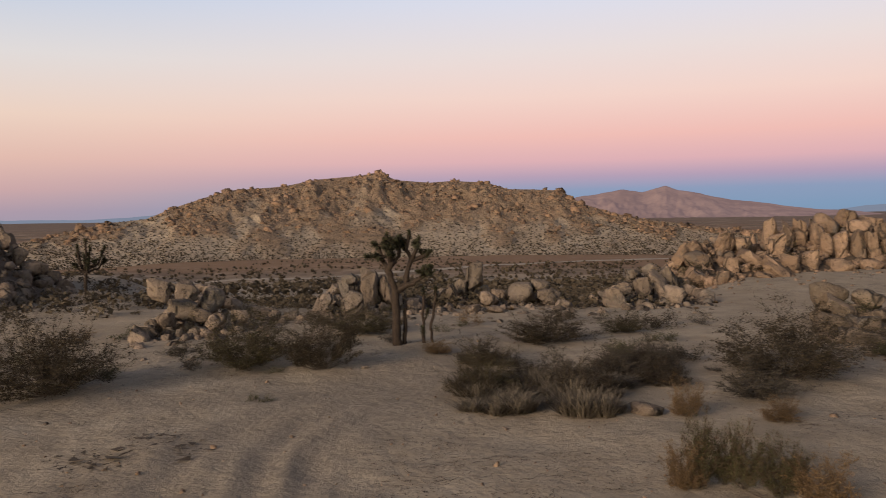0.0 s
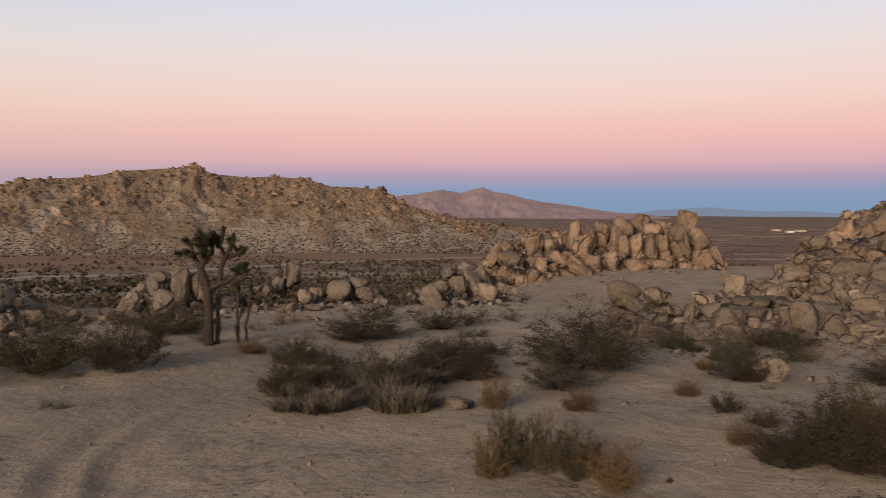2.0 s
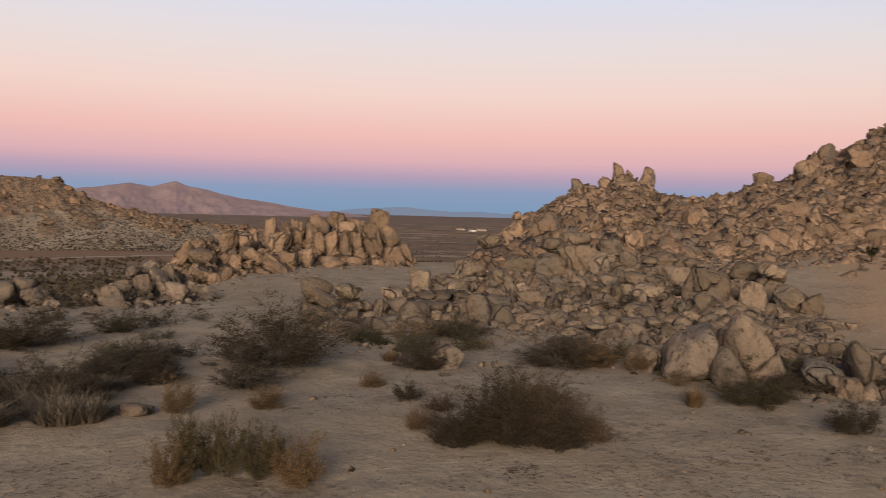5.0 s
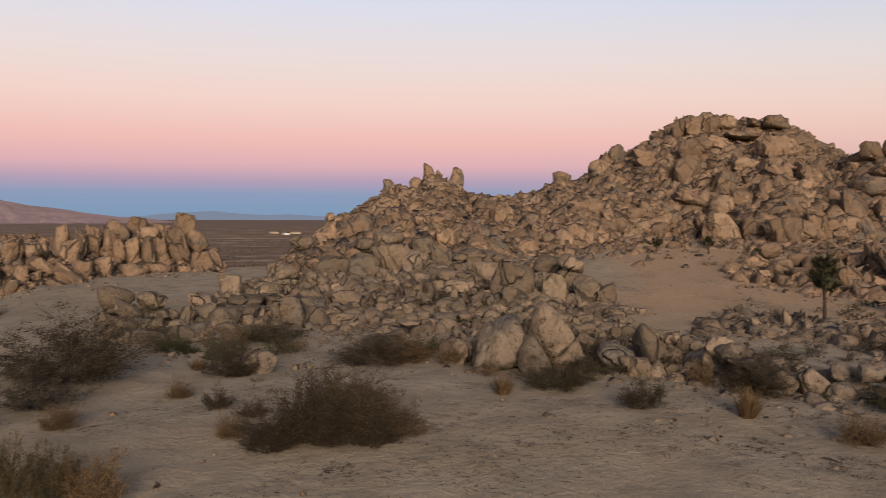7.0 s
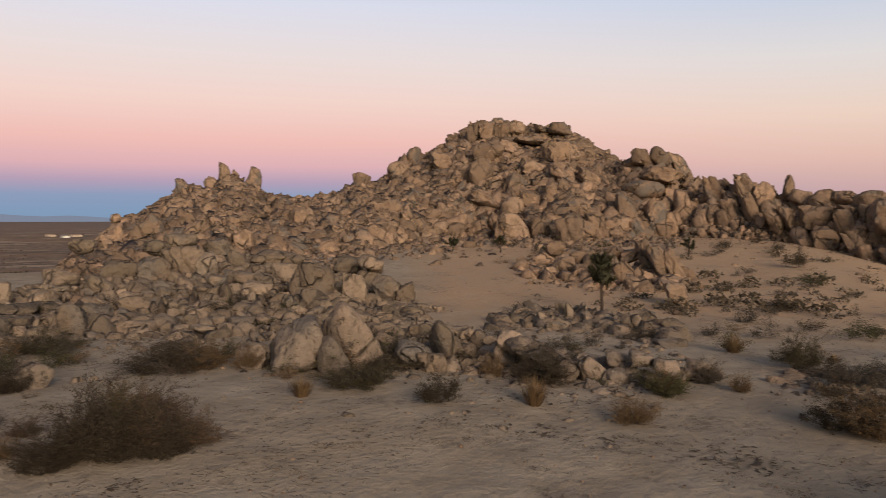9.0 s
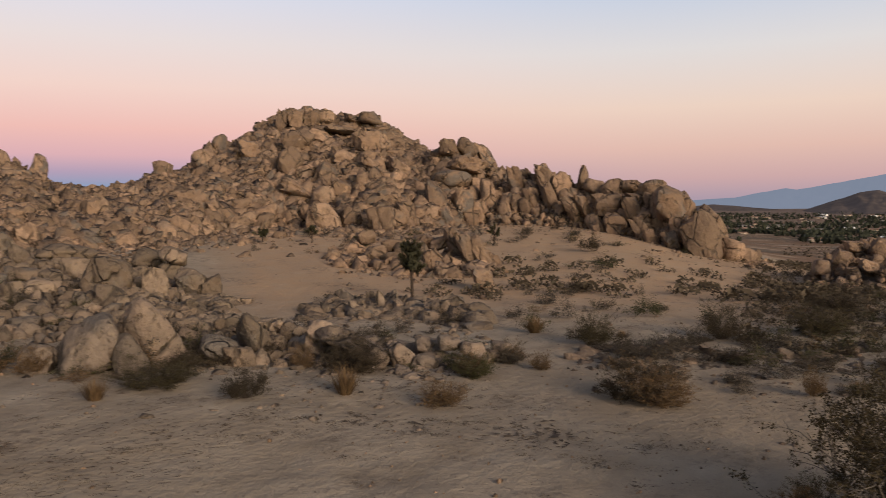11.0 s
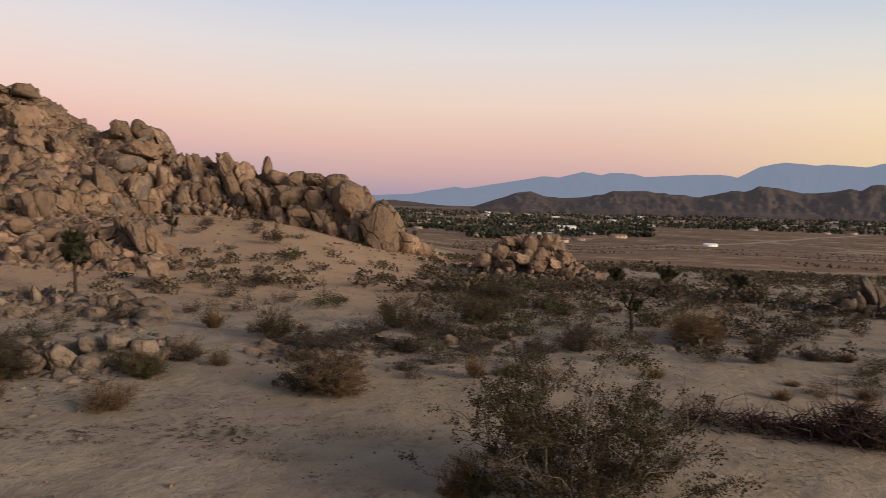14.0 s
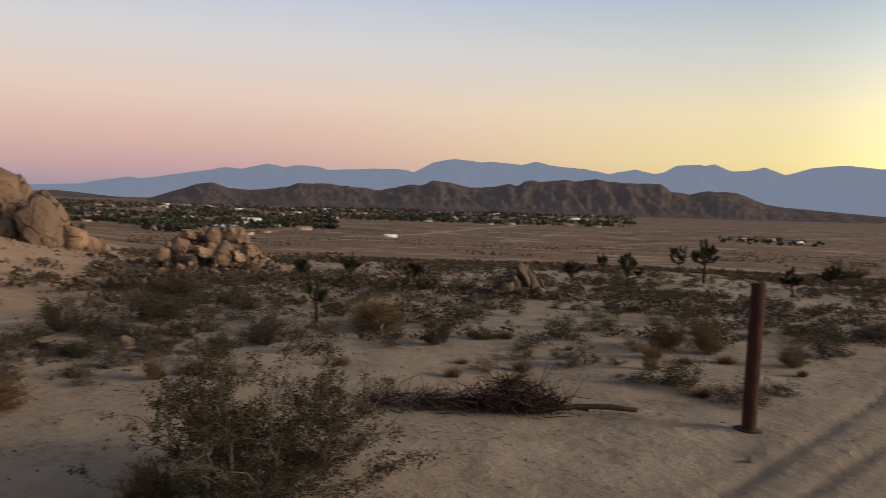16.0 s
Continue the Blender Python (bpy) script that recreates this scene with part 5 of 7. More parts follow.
pile("rock_outcrop", "scattered grey stones among dry shrubs", [(65.0, 14.8, 17, -8.9), (67, 14.3, 17.5, -8.6), (69.8, 13.8, 17, -8.9), (72, 13.6, 16.5, -9.8), (74.6, 13.6, 16, -10.6), (76.4, 14, 15.5, -11.0)], 110, (0.13, 0.5), 18, ("round", "rough"), (1.1, 0.9, 0.85), 0, 260, hollow=1.0, crumbs=1.6, laid=OUTCROP_NEAR, mat=GREY_GRANITE)
pile("rock_outcrop", "low flat brown stones half buried in sand", [(84.5, 14.2, 15.5, -10.7), (86, 14, 16.5, -9.8), (89, 14, 17, -9.5), (92, 14, 17, -9.5), (96, 14, 16.5, -10.1), (100, 14.5, 17, -9.8), (103.5, 15.5, 18.5, -9.1)], 95, (0.12, 0.42), 19, ("round", "rough"), (1.4, 1.0, 0.6), 8, 420, mat=DARK_ROCK)
pile("rock_outcrop", "isolated knoll of stacked brown boulders before the plain", [(99.6, 38, 40, -4.4), (101.3, 37.5, 43, -2.6), (103.2, 37, 44, -2.0), (105.4, 37, 44, -2.05), (106.2, 37, 43, -3.3), (107.8, 37, 40, -4.6), (108.6, 37, 39, -5.2)], 120, (0.24, 0.72), 20, ("block", "round", "rough"), (0.85, 0.9, 1.15), 10, 320, mat=GRANITE,
     laid=KNOLL, hollow=0.9)
pile("rock_outcrop", "small pointed grey outcrop among scrub", [(121.5, 24.5, 26, -7.3), (123.4, 25, 27, -6.2), (124.4, 25, 28, -4.9), (125.5, 25, 28, -4.2), (126.6, 25, 27.5, -5.0), (127.4, 25, 26.5, -6.4), (129.5, 25, 26, -7.3)], 46, (0.14, 0.36), 21, ("rough", "block"), (0.9, 0.8, 0.9), -8, 150, hollow=1.9,
     laid=POINTED, mat=DARK_ROCK)
pile("rock_outcrop", "dark jagged outcrop with a smooth slab behind the joshua tree", [(-9.6, 23, 25, -5.9), (-8.6, 23, 26, -4.8), (-7.5, 23, 27, -4.2), (-6.4, 23, 27, -4.2), (-5.2, 23, 26.5, -4.5), (-4.0, 23, 26, -5.4), (-2.5, 23.5, 26, -6.0)], 60, (0.2, 0.62), 22, ("block", "rough"), (0.8, 0.9, 1.15), 12, 130, laid=SLAB_ROCKS, mat=GREY_GRANITE)
pile("rock_outcrop", "line of broken grey rocks along the sand's edge", [(-2.6, 24, 27, -5.9), (-1, 24, 28, -5.1), (1.0, 24, 28, -4.9), (3, 24, 28, -5.0), (5, 23.5, 28, -5.6), (7.1, 23.5, 28, -5.5), (9, 24, 28, -6.0), (10.6, 24, 28, -5.4), (12, 24.5, 30, -4.7), (13.8, 25, 31, -3.9), (15.7, 25.5, 31, -4.2), (17, 25.5, 30, -5.0), (18, 25.5, 28, -5.9)], 150, (0.2, 0.6), 23, ("block", "rough", "round"), (0.95, 0.9, 0.95), 8, 320, laid=EDGE_ROCKS, mat=GREY_GRANITE)
pile("rock_outcrop", "low tumble of rounded grey boulders behind shrubs", [(-21.6, 19.5, 21, -7.3), (-20, 19.5, 23, -6.2), (-18.8, 20, 24, -5.6), (-16.8, 20, 25, -5.1), (-14.6, 20, 25, -5.6), (-12.5, 20.5, 24, -6.2), (-10.5, 21, 23.5, -6.7)], 80, (0.18, 0.5), 24, ("round", "rough", "block"), (1.1, 0.9, 0.85), 0, 160, laid=WEST_ROCKS, mat=GREY_GRANITE)
pile("rock_outcrop", "dark boulder slope at the foot of a hill", [(-36, 28, 40, 2.5), (-31, 29, 40, 0.9), (-29, 30, 39, -0.3), (-27.9, 31, 38, -1.9), (-26.3, 33, 38, -3.0), (-25.3, 34, 37, -4.0)], 90, (0.3, 0.9), 25, ("block", "round", "rough"), (1.0, 0.9, 0.95), 0, 200, mat=GREY_GRANITE)
pile("rock_outcrop", "scattered pale boulders beyond the brush", [(-20.5, 33, 36, -4.2), (-18.5, 33, 36, -4.1), (-16, 33, 35, -4.6)], 14, (0.2, 0.5), 26, ("round",), (1.1, 0.9, 0.8), 0, 20, mat=GREY_GRANITE)


# ---- plants ----
def tube(points, radii, sides=4):
    """Vertices and quads of a tapered stem along points."""
    pts = np.array(points, float)
    v, f = [], []
    for i, p in enumerate(pts):
        d = pts[min(i + 1, len(pts) - 1)] - pts[max(i - 1, 0)]
        d = d / (np.linalg.norm(d) + 1e-9)
        a = np.cross(d, (0.3, 0.9, 0.2))
        a /= np.linalg.norm(a) + 1e-9
        b = np.cross(d, a)
        for k in range(sides):
            t = 2 * math.pi * k / sides
            v.append(p + radii[i] * (a * math.cos(t) + b * math.sin(t)))
    for i in range(len(pts) - 1):
        for k in range(sides):
            f.append((i * sides + k, i * sides + (k + 1) % sides, (i + 1) * sides + (k + 1) % sides, (i + 1) * sides + k))
    return v, f


def tubes_mesh(name, lines, mat, sides=4, smooth=True):
    vs, fs = [], []
    for points, radii in lines:
        v, f = tube(points, radii, sides)
        c = len(vs)
        vs += v
        fs += [tuple(i + c for i in q) for q in f]
    return mesh_of(name, np.array(vs), np.array(fs), mat, smooth)


def leaves_mesh(name, places, size, mat, r, long=1.8):
    """Small diamond leaves at the places, each turned its own way."""
    P = np.array(places)
    k = len(P)
    a = r.normal(size=(k, 3))
    a /= np.linalg.norm(a, axis=1)[:, None]
    b = np.cross(a, r.normal(size=(k, 3)))
    b /= np.linalg.norm(b, axis=1)[:, None]
    s = (size * r.uniform(0.6, 1.4, k))[:, None]
    V = np.stack([P - b * s * 0.55, P + b * s * 0.55, P + a * s * long], 1).reshape(-1, 3)
    return mesh_of(name, V, np.arange(3 * k).reshape(-1, 3), mat)


def blades_mesh(name, tips, count, long, wide, mat, r, loose=0.8, low=-0.2):
    """Fine dry twigs: long thin slivers that run on from the branch tips."""
    T = np.array([[a, b] for a, b in tips])
    k = r.integers(len(T), size=count)
    a, b = T[k, 0], T[k, 1]
    way_ = b - a
    way_ = way_ / (np.linalg.norm(way_, axis=1)[:, None] + 1e-6) + r.normal(0, loose, (count, 3))
    way_ /= np.linalg.norm(way_, axis=1)[:, None]
    root = a + (b - a) * r.uniform(low, 1.0, count)[:, None]
    root[:, 2] = np.maximum(root[:, 2], 0.02)
    tip = root + way_ * (long * r.uniform(0.5, 1.3, count))[:, None]
    tip[:, 2] = np.maximum(tip[:, 2], 0.015)
    side = np.cross(way_, r.normal(size=(count, 3)))
    side *= (wide * r.uniform(0.6, 1.3, count) / (np.linalg.norm(side, axis=1) + 1e-6))[:, None]
    return mesh_of(name, np.stack([root - side, root + side, tip], 1).reshape(-1, 3), np.arange(3 * count).reshape(-1, 3), mat)


def bush_skeleton(r, stems, spread, arch, forks, thick):
    """Stems that fan out of one root: lines with radii, and points along the twigs for leaves. Width 1, height 1."""
    lines, tips = [], []
    for _ in range(stems):
        az, t = r.uniform(0, 6.283), spread * math.sqrt(r.uniform(0.02, 1))
        d = np.array([math.cos(az) * math.sin(t), math.sin(az) * math.sin(t), math.cos(t)])
        length = r.uniform(0.75, 1.05) * (0.5 / max(0.5, math.sin(t)) if t > 0.52 else 1.0)
        p = np.array([r.normal(0, 0.03), r.normal(0, 0.03), -0.02])
        pts = [p]
        for i in range(4):
            d = d + np.array([r.normal(0, 0.13), r.normal(0, 0.13), arch + r.normal(0, 0.1)])
            d /= np.linalg.norm(d)
            p = p + d * length / 4
            pts.append(p)
        lines.append((pts, [thick, thick * 0.8, thick * 0.6, thick * 0.42, thick * 0.2]))
        for _ in range(forks):
            i = int(r.integers(1, 4))
            q = pts[i] + (pts[i + 1] - pts[i]) * r.uniform()
            e = (pts[i + 1] - pts[i]) / (length / 4) + r.normal(0, 0.55, 3)
            e[2] = abs(e[2]) * 0.8 + 0.15
            e /= np.linalg.norm(e)
            far = length * r.uniform(0.2, 0.42)
            mid = q + e * far * 0.5 + r.normal(0, 0.02, 3)
            lines.append(([q, mid, q + e * far], [thick * 0.4, thick * 0.3, thick * 0.12]))
            tips.append((mid, q + e * far))
        tips.append((pts[3], pts[4]))
        tips.append((pts[2], pts[3]))
    return lines, tips


def leaf_places(r, tips, count, puff, low=0.0):
    out = []
    while len(out) < count:
        a, b = tips[int(r.integers(len(tips)))]
        c = a + (b - a) * r.uniform(low, 1.08)
        for _ in range(int(r.integers(3, 9))):
            q = c + r.normal(0, puff, 3)
            if q[2] > 0.03:
                out.append(q)
    return out


def make_bush(name, label, category, seed, stems, spread, arch, forks, thick, leaves, leaf, puff, leaf_mat, stem_mat, group, low=0.0, blades=0, blade=(0.12, 0.0022), blade_mat=None):
    r = np.random.default_rng(seed)
    lines, tips = bush_skeleton(r, stems, spread, arch, forks, thick)
    thing = tagged(new(name), label, category, group)
    under(new("twig_frame", tubes_mesh("twig_frame", lines, stem_mat, 3)), thing)
    if blades:
        under(new("twig_spray", blades_mesh("twig_spray", tips, blades, *blade, blade_mat or leaf_mat, r)), thing)
    if leaves:
        under(new("foliage", leaves_mesh("foliage", leaf_places(r, tips, leaves, puff, low), leaf, leaf_mat, r)), thing)
    thing.location = (0, 0, -500)
    return thing


def make_grass(label, seed, blades, mat, spread=0.75):
    r = np.random.default_rng(seed)
    v, f = [], []
    for _ in range(blades):
        a, t = r.uniform(0, 6.283), spread * r.uniform() ** 0.7
        root = np.array([math.cos(a), math.sin(a), 0]) * r.uniform(0, 0.22)
        d = np.array([math.cos(a) * math.sin(t), math.sin(a) * math.sin(t), math.cos(t)])
        k = r.uniform(0.55, 1.0)
        mid = root + d * 0.55 * k + r.normal(0, 0.02, 3)
        tip = mid + (d + np.array([0, 0, -0.35 * t]) + r.normal(0, 0.12, 3)) * 0.45 * k
        w = np.array([-math.sin(a), math.cos(a), 0]) * r.uniform(0.006, 0.014)
        c = len(v)
        v += [root - w, root + w, mid + w * 0.8, mid - w * 0.8, tip + w * 0.25, tip - w * 0.25]
        f += [(c, c + 1, c + 2, c + 3), (c + 3, c + 2, c + 4, c + 5)]
    thing = tagged(new("dry_tuft"), label, "dry grass", "dry tufts on the sand")
    under(new("grass_head", mesh_of("grass_head", np.array(v), np.array(f), mat)), thing)
    thing.location = (0, 0, -500)
    return thing


CREOSOTES = [make_bush("creosote_bush", "dark olive-brown creosote bush with bare lower stems on sand", "bush", 1000 + k, 60, 1.2, 0.08, 7, 0.0042, 13500, 0.0095, 0.022, CREOSOTE_LEAF if k % 2 else DARK_LEAF, TWIG, "desert bushes", blades=5000, blade=(0.10, 0.0022), blade_mat=DARK_LEAF) for k in range(4)]
BRUSHES = [make_bush("desert_shrub", "low grey-brown desert shrub with fine dry twigs", "shrub", 1100 + k, 50, 1.3, 0.12, 4, 0.004, 3200, 0.0112, 0.03, (BRUSH_LEAF, DARK_LEAF, BRUSH_LEAF, GREEN_LEAF)[k], TWIG, "desert shrubs", blades=3600, blade=(0.10, 0.0046)) for k in range(4)]
TUFTS = [make_grass("dry tan tuft of desert grass in sand", 1200 + k, 300, TAN_LEAF) for k in range(2)] + \
        [make_bush("dry_shrub", "dry tan-orange shrub with wispy stems in sand", "shrub", 1250, 75, 1.15, 0.14, 6, 0.0045, 3500, 0.010, 0.03, TAN_LEAF, TWIG, "desert shrubs", blades=5500, blade=(0.10, 0.004))]
DOME_BUSH = [make_bush("desert_bush", "dense brown dome of fine dry twigs on sand", "bush", 1270 + k, 64, 1.4, 0.07, 7, 0.004, 9500, 0.0104, 0.026, DARK_LEAF if k == 0 else RUSSET_LEAF, TWIG, "desert bushes", blades=9000, blade=(0.06, 0.0026), blade_mat=UMBER_LEAF if k == 0 else RUSSET_LEAF) for k in range(2)]
UPRIGHT = [make_bush("desert_bush", "upright tuft of fine olive-brown twigs on sand", "bush", 1280 + k, 40, 1.0, 0.05, 6, 0.006, 6500, 0.0145, 0.045, (GREEN_LEAF, TAN_LEAF)[k], TWIG, "desert bushes", blades=6000, blade=(0.085, 0.0042), blade_mat=(RUSSET_LEAF, TAN_LEAF)[k]) for k in range(2)]
SMALL = [make_bush("desert_shrub", "small grey-brown desert shrub with fine dry twigs", "shrub", 1300 + k, 11, 1.1, 0.12, 2, 0.008, 1000, 0.0245, 0.06, (BRUSH_LEAF, DARK_LEAF, GREEN_LEAF, TAN_LEAF, BRUSH_LEAF)[k], TWIG, "desert shrubs") for k in range(5)]
GREY_TUFT = make_grass("grey clump of dry upright stalks in sand", 1290, 380, STALK_LEAF, 0.6)
PROTOS = CREOSOTES + BRUSHES + TUFTS + SMALL + DOME_BUSH + UPRIGHT + [GREY_TUFT]


YELLOW_BUSH = make_bush("desert_shrub", "yellow-green rounded desert shrub on sand", "shrub", 1287, 60, 1.2, 0.1, 6, 0.004, 5000, 0.014, 0.03, YELLOW_LEAF, TWIG, "desert shrubs", blades=3000, blade=(0.12, 0.004))
PROTOS.append(YELLOW_BUSH)
FAR_SHRUBS = {k: [] for k in range(5)}


def plant(proto, az, dist, wide, high, r, label="", z=None):
    x, y = spot(az, dist)
    z = height(x, y) - 0.02 if z is None else z
    m = Matrix.LocRotScale((x, y, z), Euler((0, 0, r.uniform(0, 6.28))), Vector((wide, wide, high)))
    if dist > 19.5 and proto in SMALL and not label:
        FAR_SHRUBS[SMALL.index(proto)].append(m)
        return None
    ob = copy_thing(proto, m)
    ob.matrix_basis = m
    if label:
        ob["label"] = label
    return ob


# bearing, distance, width, height
CREOSOTE = [
    (-27.1, 15.5, 2.52, 1.42),
    (-14.9, 16.7, 1.90, 1.19),
    (-9.6, 16.0, 1.59, 1.25),
    (-6.6, 20.5, 1.88, 0.80),
    (6.4, 18.8, 2.00, 0.80),
    (11.8, 20.4, 1.16, 0.58),
    (22.2, 15.7, 2.59, 1.24),
    (1.9, 13.7, 0.88, 0.79),
    (42.8, 16.5, 2.14, 0.60),
    (35.0, 19.5, 1.68, 0.59),
    (61.5, 12.7, 0.74, 0.55),
    (55.5, 14.0, 1.31, 0.61),
    (68.9, 14.6, 1.37, 0.74),
    (86.1, 16.9, 0.91, 0.79),
    (94.5, 18.5, 0.92, 0.81),
    (100.5, 19.7, 1.11, 0.97),
    (101.2, 24.0, 1.61, 0.85),
    (138.1, 19.0, 0.81, 0.67),
    (119.6, 16.6, 0.71, 0.59),
    (146.5, 77.6, 3.29, 2.47),
]
BRUSH = [
    (20.3, 13.7, 1.38, 0.69),
    (14.9, 21.5, 1.38, 0.54),
    (14.7, 17.1, 0.85, 0.37),
    (11.8, 16.8, 0.54, 0.50),
    (32.0, 15.5, 1.01, 0.61),
    (31.5, 12.6, 0.55, 0.37),
    (49.7, 16.6, 0.72, 0.54),
    (77.6, 13.8, 0.75, 0.55),
    (80.1, 15.1, 0.65, 0.46),
    (88.9, 12.4, 1.17, 0.76),
    (85.1, 28.8, 1.23, 0.66),
    (86.5, 35.4, 1.38, 0.75),
    (82.7, 24.7, 1.06, 0.46),
    (86.5, 23.2, 0.91, 0.50),
    (81.7, 18.7, 0.67, 0.67),
    (83.6, 21.4, 1.07, 0.52),
    (85.3, 42.6, 1.36, 1.21),
    (89.6, 21.8, 1.09, 0.65),
]
TAN = [
    (15.6, 12.2, 0.57, 0.53),
    (21.5, 12.2, 0.62, 0.34),
    (-1.3, 17.2, 0.73, 0.30),
    (32.5, 10.9, 0.48, 0.31),
    (29.1, 13.7, 0.50, 0.30),
    (44.8, 16.5, 1.07, 0.54),
    (51.7, 13.3, 0.43, 0.40),
    (48.0, 16.2, 0.70, 0.53),
    (65.3, 14.9, 0.48, 0.45),
    (75.5, 11.9, 0.74, 0.42),
    (68.4, 12.7, 0.51, 0.51),
    (82.3, 14.5, 0.42, 0.31),
    (90.6, 12.2, 1.05, 0.57),
    (77.5, 14.0, 0.65, 0.42),
    (81.8, 18.6, 0.53, 0.46),
    (80.4, 15.4, 0.55, 0.33),
    (115.3, 18.3, 1.42, 0.80),
    (115.4, 18.6, 0.86, 0.55),
    (135.7, 17.6, 0.94, 0.65),
    (138.5, 17.3, 0.74, 0.74),
    (134.7, 15.1, 0.34, 0.41),
    (143.6, 16.7, 0.53, 0.50),
]
BRUSH2 = [
    (98.4, 34.2, 1.09, 0.97),
    (84.1, 28.4, 1.20, 0.50),
    (89.4, 23.1, 1.14, 0.49),
    (82.5, 24.9, 0.88, 0.44),
    (85.5, 43.0, 1.36, 1.21),
    (145.4, 19.1, 0.81, 0.81),
    (147.8, 21.1, 1.12, 0.75),
    (121.0, 20.6, 1.10, 0.62),
    (129.1, 18.2, 0.77, 0.45),
    (102.5, 21.9, 0.93, 0.62),
    (100.0, 20.4, 0.87, 0.58),
    (94.1, 20.9, 1.04, 0.67),
    (122.8, 17.6, 0.75, 0.37),
    (141.0, 24.1, 0.85, 0.51),
    (114.1, 22.6, 0.64, 0.48),
    (125.1, 21.5, 0.76, 0.46),
    (113.6, 27.9, 1.18, 0.69),
    (105.7, 21.5, 0.91, 0.68),
    (107.6, 17.6, 0.87, 0.62),
    (107.2, 16.5, 0.82, 0.47),
]
grow = np.random.default_rng(5)
# the brown bush before the boulder field, three plants grown together
for proto, *row in ((DOME_BUSH[0], 36.0, 10.5, 1.0, 0.66), (DOME_BUSH[0], 35.0, 10.2, 0.7, 0.45), (DOME_BUSH[0], 38.2, 10.8, 1.35, 1.0), (DOME_BUSH[0], 40.2, 10.5, 1.15, 0.8), (UPRIGHT[0], 40.2, 11.0, 0.70, 0.84), (DOME_BUSH[1], 42.0, 10.8, 1.05, 0.88), (DOME_BUSH[1], 43.9, 10.9, 0.9, 0.66), (DOME_BUSH[0], 42.6, 10.4, 0.8, 0.6),
                    (DOME_BUSH[1], 40.6, 12.4, 1.5, 0.6), (DOME_BUSH[1], 33.9, 12.0, 0.5, 0.34), (DOME_BUSH[0], 32.9, 15.4, 0.8, 0.62),
                    (UPRIGHT[0], 16.0, 9.05, 0.39, 0.82), (UPRIGHT[1], 14.9, 8.95, 0.46, 0.52), (UPRIGHT[0], 18.8, 9.1, 0.36, 0.74), (UPRIGHT[0], 17.6, 9.2, 0.28, 0.6), (UPRIGHT[0], 20.9, 8.95, 0.43, 0.66), (UPRIGHT[0], 22.0, 9.1, 0.31, 0.5), (UPRIGHT[1], 23.6, 8.75, 0.58, 0.56),
                    (UPRIGHT[0], 100.9, 8.0, 0.43, 0.5), (UPRIGHT[1], 99.6, 8.0, 0.39, 0.4), (UPRIGHT[1], 100.4, 13.4, 0.33, 0.42), (YELLOW_BUSH, 115.1, 19.2, 1.0, 0.62)):
    plant(proto, *row, grow)
for k, row in enumerate(CREOSOTE):
    plant(CREOSOTES[k % 4], *row, grow)
for k, row in enumerate(BRUSH + BRUSH2):
    plant(BRUSHES[k % 4] if row[1] < 18 else SMALL[k % 3], *row, grow)
for k, row in enumerate(TAN):
    plant(TUFTS[(2, 2, 0, 2)[k % 4] if row[2] < 0.6 else 2], *row, grow)


def scatter_small():
    """Lesser shrubs and tufts between the large ones."""
    r = np.random.default_rng(44)
    made = 0
    while made < 190:
        az, d = r.uniform(-34, 152), 13 * (40 / 13) ** r.uniform()
        x, y = spot(az, d)
        if near_rut(x, y, 0.9) or (23 < az < 62 and d > 17.5) or (36 < az < 100 and d > 48):
            continue
        if az < 98 and made > 70:
            continue
        if -12 < az < 8 and d < 22 or (15 < az < 40 and d > 33) or (60 < az < 84 and d > 20 and r.uniform() < 0.6):
            continue
        if 40 < az < 100 and d < 17 and r.uniform() < 0.75:
            continue
        w = r.uniform(0.3, 0.85) * (1.2 if az > 100 else 1.0)
        k = int(r.integers(7))
        w *= 0.55 if k > 4 else 1.0
        plant((SMALL + TUFTS[:2])[k], az, d, w, w * r.uniform(0.35, 0.65), r)
        made += 1


scatter_small()


def scatter_flat():
    """The scrub that crowds the flat below the sand slope."""
    r = np.random.default_rng(46)
    made = 0
    while made < 150:
        az, d = r.uniform(98, 151), 15.5 * (58 / 15.5) ** (r.uniform() ** 0.8)
        x, y = spot(az, d)
        if (az > 112 and d < 19) or (99 < az < 109.5 and 35 < d < 44) or fbm(x / 4, y / 4, 2, 71) < -0.06:
            continue
        k = int(r.integers(8))
        w = r.uniform(0.4, 0.95)
        plant((SMALL + SMALL[:3])[k], az, d, w, w * r.uniform(0.4, 0.75), r)
        made += 1


scatter_flat()


def brush_by_the_track():
    """Dark brush crowding behind the dry stalks beside the wheel ruts."""
    r = np.random.default_rng(47)
    for _ in range(16):
        az, d = r.uniform(0.5, 15), r.uniform(13.0, 16.2)
        w = r.uniform(0.7, 1.2)
        plant((BRUSHES[:2] + DOME_BUSH[:1])[int(r.integers(3))], az, d, w, w * r.uniform(0.4, 0.6), r)


brush_by_the_track()


